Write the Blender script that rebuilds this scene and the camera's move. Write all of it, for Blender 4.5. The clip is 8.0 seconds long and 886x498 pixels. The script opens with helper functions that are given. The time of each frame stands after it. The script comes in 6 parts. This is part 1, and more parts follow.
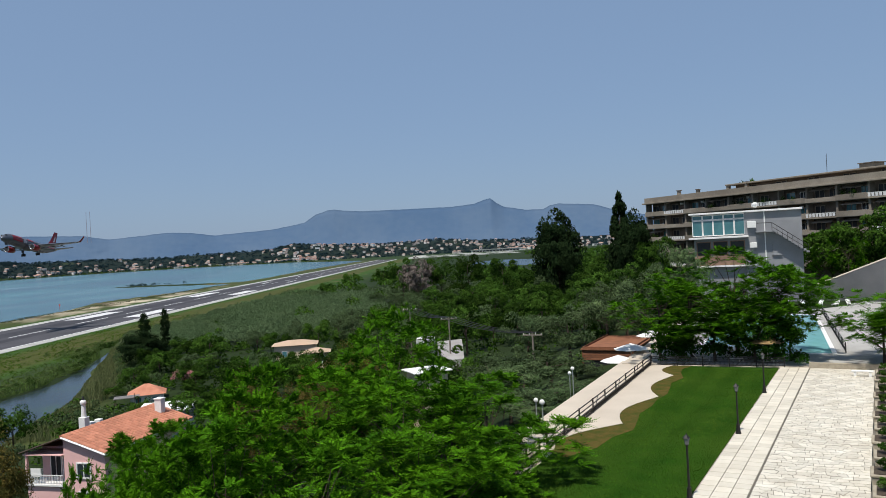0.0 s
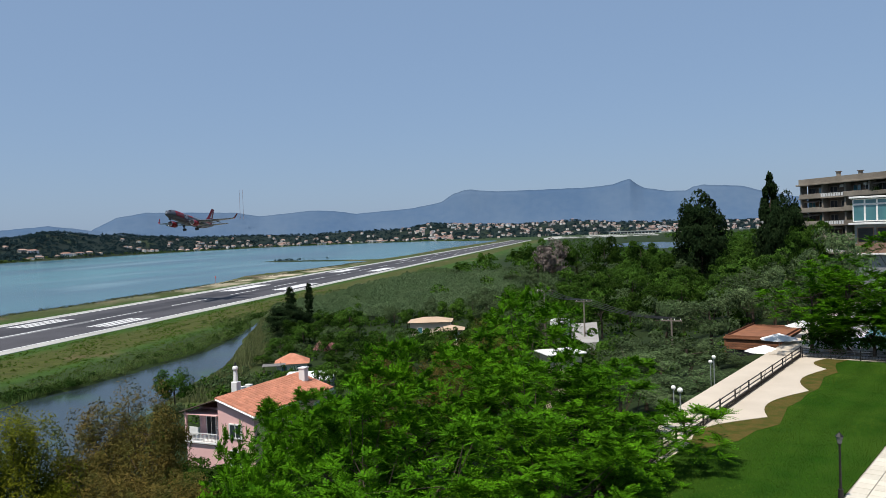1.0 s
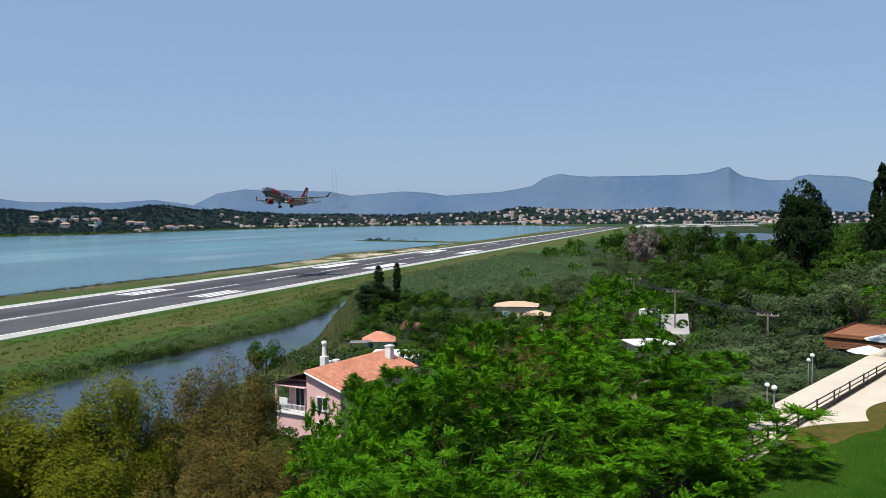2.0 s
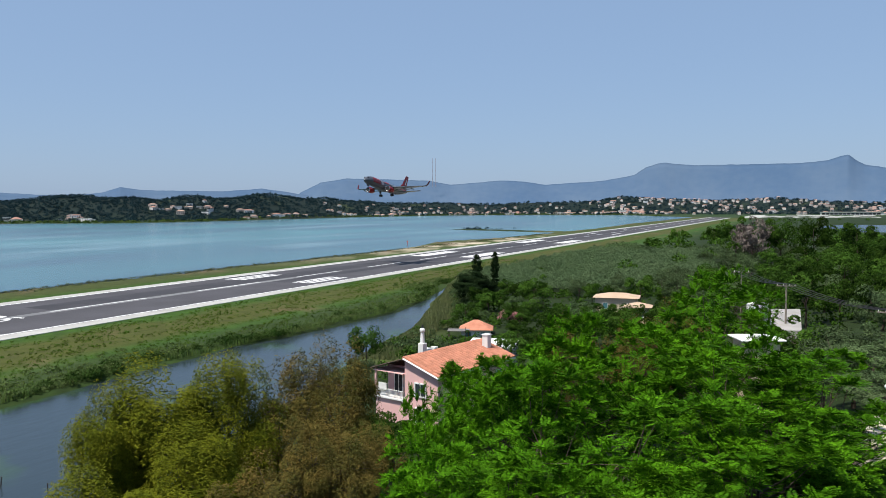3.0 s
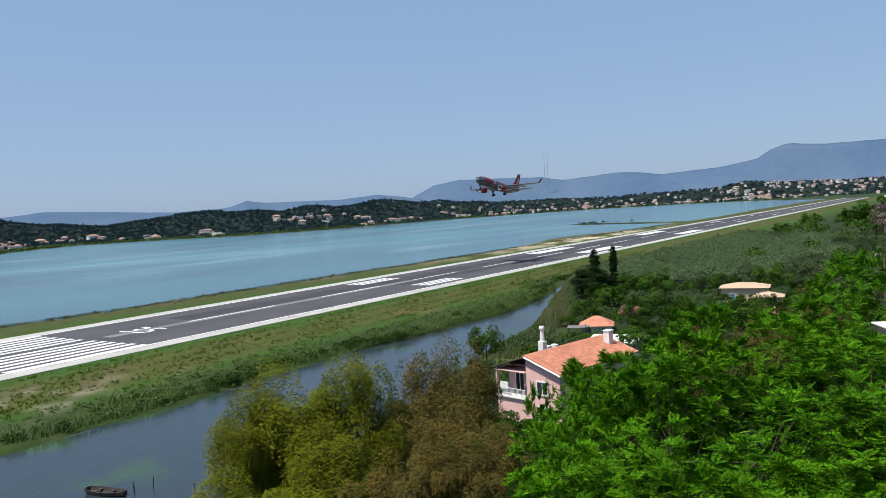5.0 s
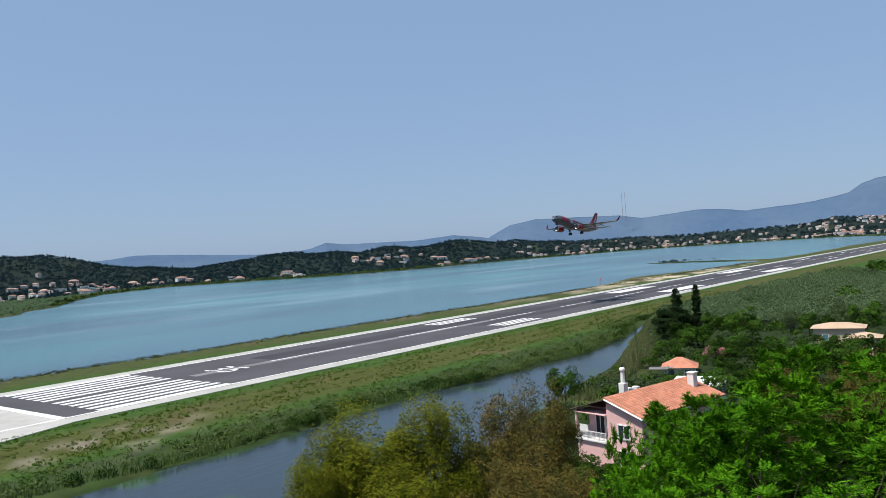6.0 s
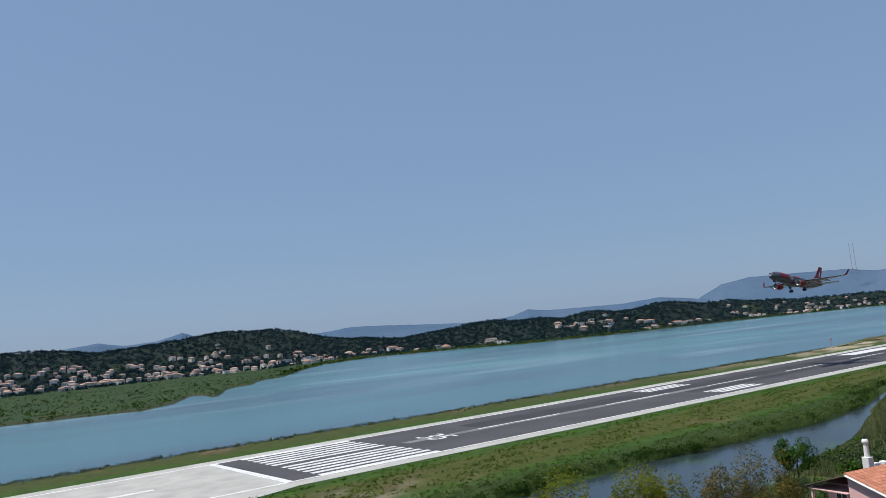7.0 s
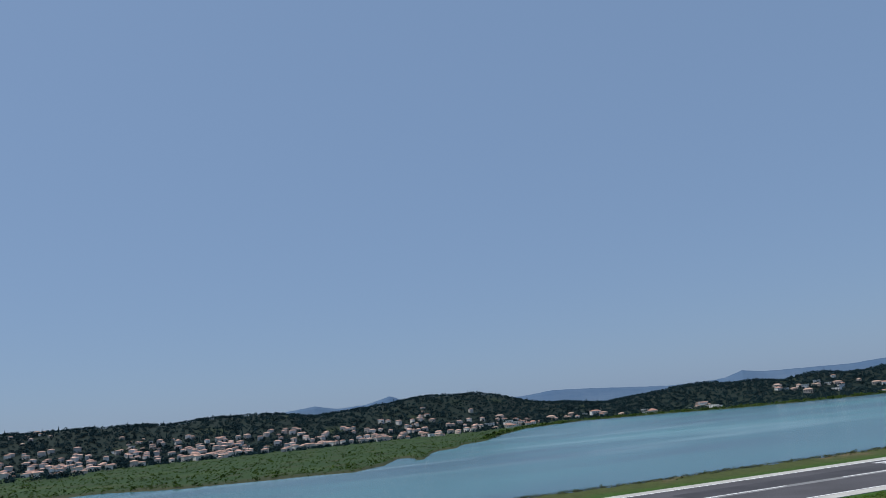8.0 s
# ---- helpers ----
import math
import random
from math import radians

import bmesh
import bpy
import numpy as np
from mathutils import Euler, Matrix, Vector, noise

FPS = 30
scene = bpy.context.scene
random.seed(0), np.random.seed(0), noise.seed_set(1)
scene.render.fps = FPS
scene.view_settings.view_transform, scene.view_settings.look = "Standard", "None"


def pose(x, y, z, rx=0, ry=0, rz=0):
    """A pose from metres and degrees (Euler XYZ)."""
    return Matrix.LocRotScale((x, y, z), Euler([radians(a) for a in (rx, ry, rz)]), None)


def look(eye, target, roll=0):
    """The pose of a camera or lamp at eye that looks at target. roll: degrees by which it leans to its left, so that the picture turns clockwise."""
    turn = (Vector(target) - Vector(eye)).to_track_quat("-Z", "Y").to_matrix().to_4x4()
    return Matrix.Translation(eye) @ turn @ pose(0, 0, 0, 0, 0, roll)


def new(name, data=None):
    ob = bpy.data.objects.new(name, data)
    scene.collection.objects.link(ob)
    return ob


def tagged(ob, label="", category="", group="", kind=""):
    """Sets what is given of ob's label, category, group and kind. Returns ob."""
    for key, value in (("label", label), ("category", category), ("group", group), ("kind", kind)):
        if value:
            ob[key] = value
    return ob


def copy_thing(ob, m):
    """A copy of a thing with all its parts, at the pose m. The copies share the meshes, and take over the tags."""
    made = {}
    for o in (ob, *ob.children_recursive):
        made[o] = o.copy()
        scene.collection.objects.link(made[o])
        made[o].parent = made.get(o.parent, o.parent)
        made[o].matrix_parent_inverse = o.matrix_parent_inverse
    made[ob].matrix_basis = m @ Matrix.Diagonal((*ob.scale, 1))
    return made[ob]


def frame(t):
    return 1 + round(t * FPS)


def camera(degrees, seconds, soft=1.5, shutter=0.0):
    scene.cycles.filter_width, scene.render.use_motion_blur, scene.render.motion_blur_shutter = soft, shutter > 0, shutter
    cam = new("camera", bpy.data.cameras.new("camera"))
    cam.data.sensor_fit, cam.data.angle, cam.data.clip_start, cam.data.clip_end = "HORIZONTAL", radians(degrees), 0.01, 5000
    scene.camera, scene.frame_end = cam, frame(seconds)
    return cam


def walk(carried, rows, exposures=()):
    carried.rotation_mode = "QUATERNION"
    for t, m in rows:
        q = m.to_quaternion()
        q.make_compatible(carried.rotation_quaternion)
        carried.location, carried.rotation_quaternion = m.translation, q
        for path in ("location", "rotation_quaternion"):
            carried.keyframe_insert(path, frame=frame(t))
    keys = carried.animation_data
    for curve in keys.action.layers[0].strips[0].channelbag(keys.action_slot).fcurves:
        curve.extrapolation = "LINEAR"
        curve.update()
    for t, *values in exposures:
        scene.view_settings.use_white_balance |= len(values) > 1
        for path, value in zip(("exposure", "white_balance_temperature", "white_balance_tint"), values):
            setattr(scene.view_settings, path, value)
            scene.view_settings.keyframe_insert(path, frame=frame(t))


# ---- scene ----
# ---- camera: held in the hand on a high balcony, turning to follow the take-off ----
EYE = (0.0, 0.0, 24.8)
cam = camera(59.94, 8.0, soft=0.6)
TURN = [  # seconds, yaw, pitch, roll
    (0, 0.94, -0.2, 3.11),
    (0.5, 3.06, -0.29, 3.02),
    (1, 11.01, -1.21, 2.19),
    (1.2, 13.12, -1.47, 1.97),
    (2.3, 19.28, -2.61, 0.19),
    (2.5, 20.81, -2.74, 0.15),
    (3, 24.96, -3.08, 0.23),
    (3.5, 25.82, -3.15, 0.82),
    (4, 26.43, -3.74, 1.79),
    (4.5, 30.15, -3.84, 2.93),
    (4.7, 31.92, -3.56, 3.18),
    (5.8, 36.68, -0.43, 3.76),
    (6, 39.07, 0.46, 3.92),
    (6.5, 47.15, 3.35, 4.41),
    (7, 54.14, 6.6, 5.38),
    (7.5, 63.7, 8.25, 5.04),
    (8, 68.94, 12.58, 5.17),
]
walk(cam, [(t, pose(*EYE, 90 + p, r, y)) for t, y, p, r in TURN],
     exposures=[(0.0, -0.06, 6450, 10), (1.0, 0.06, 6500, 10), (2.5, 0.28, 6500, 10), (4.5, 0.28, 6500, 10), (6.0, 0.22, 6450, 10), (7.0, -0.06, 6350, 10), (7.5, -0.04, 6300, 10), (8.0, -0.18, 6200, 10)])

# ---- light: clear hazy noon, the sun high in the south ----
SUN_EL, SUN_AZ = radians(66), radians(206)      # azimuth from +y, clockwise
world = bpy.data.worlds.new("sky")
scene.world = world
world.use_nodes = True
wn = world.node_tree.nodes
sky = wn.new("ShaderNodeTexSky")
sky.sky_type, sky.sun_disc = "NISHITA", False
sky.sun_elevation, sky.sun_rotation = SUN_EL, SUN_AZ
sky.air_density, sky.dust_density, sky.ozone_density, sky.altitude = 1.0, 1.0, 3.0, 0
wn["Background"].inputs[1].default_value = 0.11
haze = wn.new("ShaderNodeMix")                  # summer haze evens out the sky
haze.data_type = "RGBA"
haze.inputs[0].default_value = 0.72
haze.inputs[7].default_value = (2.2, 3.25, 5.0, 1)
world.node_tree.links.new(sky.outputs[0], haze.inputs[6])
world.node_tree.links.new(haze.outputs[2], wn["Background"].inputs[0])
sun_data = bpy.data.lights.new("sun", "SUN")
sun_data.energy, sun_data.angle, sun_data.color = 4.9, radians(0.6), (1.0, 0.95, 0.87)
sun = new("sun", sun_data)
to_sun = Vector((math.sin(SUN_AZ) * math.cos(SUN_EL), math.cos(SUN_AZ) * math.cos(SUN_EL), math.sin(SUN_EL)))
sun.matrix_world = look(to_sun * 300, (0, 0, 0))


# ---- materials ----
def mat(name, col, col2=None, scale=4.0, rough=0.8, metal=0.0, bump=0.0, fine=30.0, spread=0.0, island=0.0, thin=0.0, spec=0.3):
    """Two colours mixed by coarse and fine noise in metres; spread: brightness by object; island: by piece; thin: light let through."""
    m = bpy.data.materials.new(name)
    m.use_nodes = True
    nt = m.node_tree
    n, l = nt.nodes, nt.links
    b = n["Principled BSDF"]
    b.inputs["Roughness"].default_value, b.inputs["Metallic"].default_value = rough, metal
    b.inputs["Specular IOR Level"].default_value = spec
    geo = n.new("ShaderNodeNewGeometry")
    na, nb = n.new("ShaderNodeTexNoise"), n.new("ShaderNodeTexNoise")
    for q, s in ((na, 1 / scale), (nb, fine / scale)):
        q.inputs["Scale"].default_value, q.inputs["Detail"].default_value = s, 4
        l.new(geo.outputs["Position"], q.inputs["Vector"])
    add = n.new("ShaderNodeMath")
    add.operation = "MULTIPLY_ADD"
    add.inputs[1].default_value = 0.45
    l.new(nb.outputs[0], add.inputs[0])
    l.new(na.outputs[0], add.inputs[2])
    ramp = n.new("ShaderNodeMapRange")
    ramp.inputs[1].default_value, ramp.inputs[2].default_value = 0.5, 0.95
    l.new(add.outputs[0], ramp.inputs[0])
    mix = n.new("ShaderNodeMix")
    mix.data_type = "RGBA"
    mix.inputs[6].default_value, mix.inputs[7].default_value = (*col, 1), (*(col2 or [c * 0.7 for c in col]), 1)
    l.new(ramp.outputs[0], mix.inputs[0])
    out = mix.outputs[2]
    for amount, source in ((spread, "object"), (island, "island")):
        if amount:
            src = n.new("ShaderNodeObjectInfo").outputs["Random"] if source == "object" else geo.outputs["Random Per Island"]
            mr = n.new("ShaderNodeMapRange")
            mr.inputs[3].default_value, mr.inputs[4].default_value = 1 - amount, 1 + amount
            l.new(src, mr.inputs[0])
            sc = n.new("ShaderNodeVectorMath")
            sc.operation = "SCALE"
            l.new(out, sc.inputs[0])
            l.new(mr.outputs[0], sc.inputs["Scale"])
            out = sc.outputs[0]
    l.new(out, b.inputs["Base Color"])
    if bump:
        bp = n.new("ShaderNodeBump")
        bp.inputs["Strength"].default_value, bp.inputs["Distance"].default_value = bump, scale / fine
        l.new(nb.outputs[0], bp.inputs["Height"])
        l.new(bp.outputs[0], b.inputs["Normal"])
    if thin:
        tr, ms = n.new("ShaderNodeBsdfTranslucent"), n.new("ShaderNodeMixShader")
        l.new(out, tr.inputs[0])
        ms.inputs[0].default_value = thin
        l.new(b.outputs[0], ms.inputs[1])
        l.new(tr.outputs[0], ms.inputs[2])
        l.new(ms.outputs[0], n["Material Output"].inputs[0])
    return m


def attr_mat(name, attr, rough=0.9, scale=3.0, vary=0.35, bump=0.4):
    """Base colour from a colour attribute, broken up by noise at two scales."""
    m = mat(name, (1 + vary * 0.3,) * 3, (1 - vary,) * 3, scale=scale, rough=rough, bump=bump, spec=0.15)
    n, l = m.node_tree.nodes, m.node_tree.links
    b = n["Principled BSDF"]
    src = b.inputs["Base Color"].links[0].from_socket
    at, mul = n.new("ShaderNodeAttribute"), n.new("ShaderNodeVectorMath")
    at.attribute_name, mul.operation = attr, "MULTIPLY"
    l.new(src, mul.inputs[0])
    l.new(at.outputs["Color"], mul.inputs[1])
    l.new(mul.outputs[0], b.inputs["Base Color"])
    return m


M_GROUND = attr_mat("ground", "soil")
M_ASPHALT = mat("runway asphalt", (0.075, 0.072, 0.08), (0.05, 0.048, 0.052), 14, 0.9, fine=60, bump=0.1)
M_RUBBER = mat("rubber-marked asphalt", (0.03, 0.029, 0.033), (0.05, 0.048, 0.053), 9, 0.85, fine=30)
M_CONCRETE = mat("pale concrete", (0.44, 0.43, 0.40), (0.31, 0.30, 0.28), 6, 0.9, fine=40)
M_PAINT = mat("white runway paint", (0.72, 0.72, 0.71), (0.5, 0.49, 0.48), 4, 0.7, fine=30)
M_HILL = attr_mat("far hills", "soil", vary=0.5, scale=60)
# both rock tones carry the blue of distance haze as base colour
M_MOUNT = mat("haze-painted mountains", (0.066, 0.112, 0.185), (0.09, 0.135, 0.2), 330, 1.0, fine=7, spec=0.0)
M_LAWN = mat("mown lawn", (0.014, 0.05, 0.004), (0.034, 0.075, 0.008), 3.2, 0.95, fine=55, bump=0.8, spec=0.02)
M_BEIGE = mat("beige concrete", (0.55, 0.475, 0.385), (0.47, 0.405, 0.325), 3, 0.9, fine=40)
M_DRY = mat("dry grass", (0.11, 0.075, 0.022), (0.045, 0.06, 0.01), 0.7, 0.95, fine=9, bump=0.8, spec=0.05)
M_PAVING = mat("cream paving slab", (0.64, 0.59, 0.49), (0.52, 0.47, 0.38), 2, 0.8, fine=30, spread=0.1)
M_STONE = mat("cream crazy paving", (0.66, 0.62, 0.53), (0.52, 0.47, 0.38), 1.2, 0.85, fine=25, bump=0.3, spread=0.12)
M_JOINT = mat("grey mortar", (0.17, 0.15, 0.12), (0.11, 0.10, 0.08), 1, 0.95)
M_PINK = mat("pink render", (0.80, 0.50, 0.47), (0.72, 0.43, 0.41), 3, 0.9, fine=40)
M_TERRA = mat("terracotta tile", (0.50, 0.215, 0.135), (0.38, 0.15, 0.09), 1.2, 0.85, fine=30, spread=0.15, island=0.15)
M_WHITE = mat("white paint", (0.8, 0.79, 0.76), (0.68, 0.67, 0.64), 2, 0.7, fine=30)
M_DARK = mat("dark opening", (0.02, 0.02, 0.022), (0.03, 0.03, 0.03), 1, 0.4)
M_BARK = mat("bark", (0.085, 0.065, 0.045), (0.045, 0.034, 0.025), 0.6, 0.95, fine=20, bump=0.5)
M_IRON = mat("black iron", (0.02, 0.02, 0.02), (0.035, 0.03, 0.028), 0.5, 0.5, 0.4)
M_BRIGHT = mat("bright green leaf", (0.074, 0.2, 0.005), (0.02, 0.072, 0.003), 2.0, 0.6, fine=6, island=0.5, spread=0.15, thin=0.12, spec=0.02)
M_DEEP = mat("deep green leaf", (0.045, 0.092, 0.012), (0.014, 0.038, 0.005), 3, 0.8, fine=8, island=0.5, spread=0.5, thin=0.06, spec=0.02)
M_OLIVE = mat("grey olive leaf", (0.088, 0.125, 0.052), (0.042, 0.072, 0.028), 3, 0.75, fine=8, island=0.4, spread=0.3, thin=0.08, spec=0.04)
M_CYPRESS = mat("cypress leaf", (0.009, 0.02, 0.007), (0.015, 0.027, 0.009), 2, 0.8, fine=8, island=0.4, spec=0.02)
M_EUCA = mat("yellow-green eucalyptus leaf", (0.15, 0.155, 0.010), (0.06, 0.08, 0.006), 1.6, 0.7, fine=6, island=0.25, thin=0.12, spec=0.03)
M_CANE = mat("grey-green cane leaf", (0.105, 0.15, 0.072), (0.07, 0.115, 0.05), 9, 0.8, fine=7, island=0.25, thin=0.08, spec=0.03)
M_RUST = mat("bronze eucalyptus leaf", (0.15, 0.10, 0.025), (0.065, 0.075, 0.018), 1.4, 0.7, fine=6, island=0.3, thin=0.12, spec=0.03)
M_MAUVE = mat("mauve blossom", (0.17, 0.125, 0.115), (0.10, 0.09, 0.07), 3, 0.8, fine=8, island=0.4)
M_REED = mat("reed", (0.10, 0.15, 0.03), (0.05, 0.10, 0.018), 5, 0.8, fine=8, island=0.45, thin=0.12)


def water_material(name, shallow, deep, scale, rough):
    m = mat(name, shallow, deep, scale, rough, fine=5, spec=0.5)
    n, l = m.node_tree.nodes, m.node_tree.links
    b = n["Principled BSDF"]
    b.inputs["IOR"].default_value = 1.33
    geo = n.new("ShaderNodeNewGeometry")
    st = n.new("ShaderNodeVectorMath")
    st.operation = "MULTIPLY"
    st.inputs[1].default_value = (1.0, 0.3, 1.0)
    l.new(geo.outputs["Position"], st.inputs[0])
    for q in [q for q in n if q.bl_idname == "ShaderNodeTexNoise"]:
        l.new(st.outputs[0], q.inputs["Vector"])
    rip = n.new("ShaderNodeTexNoise")
    rip.inputs["Scale"].default_value, rip.inputs["Detail"].default_value = 0.9, 3
    l.new(st.outputs[0], rip.inputs["Vector"])
    bp = n.new("ShaderNodeBump")
    bp.inputs["Strength"].default_value, bp.inputs["Distance"].default_value = 0.2, 0.2
    l.new(rip.outputs[0], bp.inputs["Height"])
    l.new(bp.outputs[0], b.inputs["Normal"])
    return m


M_WATER = water_material("lagoon water", (0.052, 0.18, 0.184), (0.03, 0.064, 0.092), 190, 0.2)


def murky_creek(m):
    """Between the causeway and the near bank the water lies over dark weed."""
    n, l = m.node_tree.nodes, m.node_tree.links
    b = n["Principled BSDF"]
    src = b.inputs["Base Color"].links[0].from_socket
    geo, xyz, mr, mx, ns, cr = (n.new("ShaderNode" + k) for k in ("NewGeometry", "SeparateXYZ", "MapRange", "Mix", "TexNoise", "MapRange"))
    l.new(geo.outputs["Position"], xyz.inputs[0])
    l.new(geo.outputs["Position"], ns.inputs["Vector"])
    ns.inputs["Scale"].default_value, ns.inputs["Detail"].default_value = 0.09, 6
    mr.inputs[1].default_value, mr.inputs[2].default_value = -170, -130
    l.new(xyz.outputs[0], mr.inputs[0])
    weed = n.new("ShaderNodeMix")
    weed.data_type = mx.data_type = "RGBA"
    cr.inputs[1].default_value, cr.inputs[2].default_value = 0.56, 0.68
    l.new(ns.outputs[0], cr.inputs[0])
    l.new(cr.outputs[0], weed.inputs[0])
    weed.inputs[6].default_value, weed.inputs[7].default_value = (0.022, 0.034, 0.04, 1), (0.03, 0.06, 0.022, 1)
    # pale wind streaks on the open lagoon
    sv, sn, sr, sm = (n.new("ShaderNode" + k) for k in ("VectorMath", "TexNoise", "MapRange", "Mix"))
    sv.operation, sm.data_type = "MULTIPLY", "RGBA"
    sv.inputs[1].default_value = (0.016, 0.0035, 1)
    sn.inputs["Scale"].default_value, sn.inputs["Detail"].default_value = 1.0, 5
    l.new(geo.outputs["Position"], sv.inputs[0])
    l.new(sv.outputs[0], sn.inputs["Vector"])
    sr.inputs[1].default_value, sr.inputs[2].default_value, sr.inputs[4].default_value = 0.56, 0.68, 0.6
    l.new(sn.outputs[0], sr.inputs[0])
    l.new(sr.outputs[0], sm.inputs[0])
    l.new(src, sm.inputs[6])
    sm.inputs[7].default_value = (0.16, 0.27, 0.29, 1)
    src = sm.outputs[2]
    l.new(mr.outputs[0], mx.inputs[0])
    l.new(src, mx.inputs[6])
    l.new(weed.outputs[2], mx.inputs[7])
    l.new(mx.outputs[2], b.inputs["Base Color"])


murky_creek(M_WATER)


# ---- small builders ----
def link_mesh(name, me, material, parent=None):
    if material:
        me.materials.append(material)
    ob = new(name, me)
    if parent:
        ob.parent = parent
    return ob


def part(name, bm, material, parent=None, label="", smooth=False):
    me = bpy.data.meshes.new(name)
    bm.to_mesh(me)
    bm.free()
    if smooth:
        me.polygons.foreach_set("use_smooth", [True] * len(me.polygons))
    ob = link_mesh(name, me, material, parent)
    return tagged(ob, label)


def raw(name, verts, faces, material, parent=None, smooth=False):
    me = bpy.data.meshes.new(name)
    me.from_pydata(np.asarray(verts, float).tolist(), [], [list(map(int, q)) for q in faces])
    if smooth:
        me.polygons.foreach_set("use_smooth", [True] * len(me.polygons))
    me.update()
    return link_mesh(name, me, material, parent)


def thing(name, m, label, category, group="", kind=""):
    ob = new(name)
    ob.matrix_world = m
    return tagged(ob, label, category, group, kind)


def box(bm, x0, x1, y0, y1, z0, z1, bevel=0.0):
    v = bmesh.ops.create_cube(bm, size=1, matrix=Matrix.LocRotScale(((x0 + x1) / 2, (y0 + y1) / 2, (z0 + z1) / 2), None, (x1 - x0, y1 - y0, z1 - z0)))["verts"]
    if bevel:
        bmesh.ops.bevel(bm, geom=list({e for q in v for e in q.link_edges}), offset=bevel, segments=1, affect="EDGES")
    return bm


def boxed(*a, **k):
    return box(bmesh.new(), *a, **k)


def tube(bm, a, b, r0, r1=None, seg=8):
    a, b = Vector(a), Vector(b)
    q = (b - a).to_track_quat("Z", "Y").to_matrix().to_4x4()
    bmesh.ops.create_cone(bm, cap_ends=True, segments=seg, radius1=r0, radius2=r0 if r1 is None else r1, depth=(b - a).length,
                          matrix=Matrix.Translation((a + b) / 2) @ q)
    return bm


def loft(rings, close=True):
    bm = bmesh.new()
    vs = [[bm.verts.new(p) for p in r] for r in rings]
    n = len(vs[0])
    for a, b in zip(vs, vs[1:]):
        for k in range(n):
            bm.faces.new((a[k - 1], a[k], b[k], b[k - 1]))
    if close:
        bm.faces.new(vs[0])
        bm.faces.new(vs[-1][::-1])
    bmesh.ops.recalc_face_normals(bm, faces=bm.faces)
    return bm


def slab(name, outline, z0, z1, material, parent=None, label=""):
    """A flat plate with vertical sides."""
    bm = bmesh.new()
    top = [bm.verts.new((x, y, z1)) for x, y in outline]
    low = [bm.verts.new((x, y, z0)) for x, y in outline]
    bm.faces.new(top)
    bm.faces.new(low[::-1])
    k = len(top)
    for i in range(k):
        bm.faces.new((top[i - 1], low[i - 1], low[i], top[i]))
    bmesh.ops.recalc_face_normals(bm, faces=bm.faces)
    return part(name, bm, material, parent, label)


def step(a, b, v):
    t = np.clip((np.asarray(v, float) - a) / (b - a), 0, 1)
    return t * t * (3 - 2 * t)


def wob(x, y, s, seed=0):
    """Cheap smooth waviness between -1 and 1."""
    x, y = np.asarray(x, float) / s, np.asarray(y, float) / s
    return (np.sin(x * 1.7 + y * 1.1 + seed) + np.sin(x * -0.9 + y * 2.3 + seed * 2.1) + np.sin(x * 3.7 + y * 2.9 + seed * 3.7) * 0.6
            + np.sin(x * 5.1 - y * 6.3 + seed * 1.3) * 0.4) / 3.0

# ---- ground: one sheet round the balcony, out to the horizon ----
WATER_Z = -0.8


def table(pairs):
    a = sorted(pairs)
    xs, ys = [p[0] for p in a], [p[1] for p in a]
    return lambda v: np.interp(v, xs, ys)


creek = table([(-400, -40), (0, -46), (42, -53), (80, -60), (119, -69), (140, -73), (168, -83), (206, -96), (225, -104), (245, -112), (280, -116), (700, -110), (1500, -90)])
west_bank = table([(-400, -93), (112, -93), (135, -90), (165, -89), (185, -92), (205, -97), (220, -102.5), (262, -110), (1500, -110)])
shore_r = table([(-180, 4000), (-60, 4000), (4, 1800), (7, 1950), (9.5, 2150), (12, 2500), (18, 2600), (24, 2500), (28, 2300), (32.6, 2050), (38, 1750), (42, 1580), (48, 1460),
                 (52.8, 1540), (59, 1580), (63, 1308), (65, 1000), (66, 844), (67.7, 780), (68.1, 715), (68.8, 700), (69.4, 690), (69.9, 660), (70.4, 560), (70.9, 545), (71.5, 600), (72.4, 605), (73.4, 520), (75.6, 475), (79, 482), (87, 492), (93, 541),
                 (110, 560), (140, 900), (180, 4000)])
crest_el = table([(-180, 0.2), (-30, 0.2), (-12, 0.1), (-4.7, 0.15), (-1.1, 0.3), (1.3, 0.46), (4.2, 0.42), (8, 0.46), (10.7, 0.62), (11.9, 0.76), (12.7, 0.66), (13.9, 0.42), (16, 0.3),
                  (22, 0.22), (28.5, 0.32), (30.6, 0.4), (32.7, 0.54), (35.5, 0.78), (38.7, 1.04), (40.3, 0.7), (41.5, 0.56), (43.4, 0.78), (45.3, 0.52), (47.1, 0.78), (48.5, 0.76),
                  (49.9, 0.94), (51.9, 0.72), (53.3, 0.6), (54.9, 0.42), (56.9, 0.32), (58.9, 0.45), (61.3, 0.62), (62.9, 0.82), (64.8, 1.28), (66.6, 1.65), (68.5, 1.74), (70.3, 1.74),
                  (73, 1.5), (75.9, 1.35), (78, 1.18), (80.4, 1.42), (83.1, 1.46), (86.2, 1.58), (88, 1.34), (89.8, 1.45), (92.3, 1.36), (94.3, 1.57), (98.2, 1.68), (110, 1.2), (180, 0.3)])
crest_r = table([(-180, 3200), (-30, 3200), (0, 3000), (12, 2900), (20, 3000), (32, 2600), (39, 2050), (47, 1900), (55, 2050), (63, 2150), (71, 1850), (93, 1750), (180, 3200)])
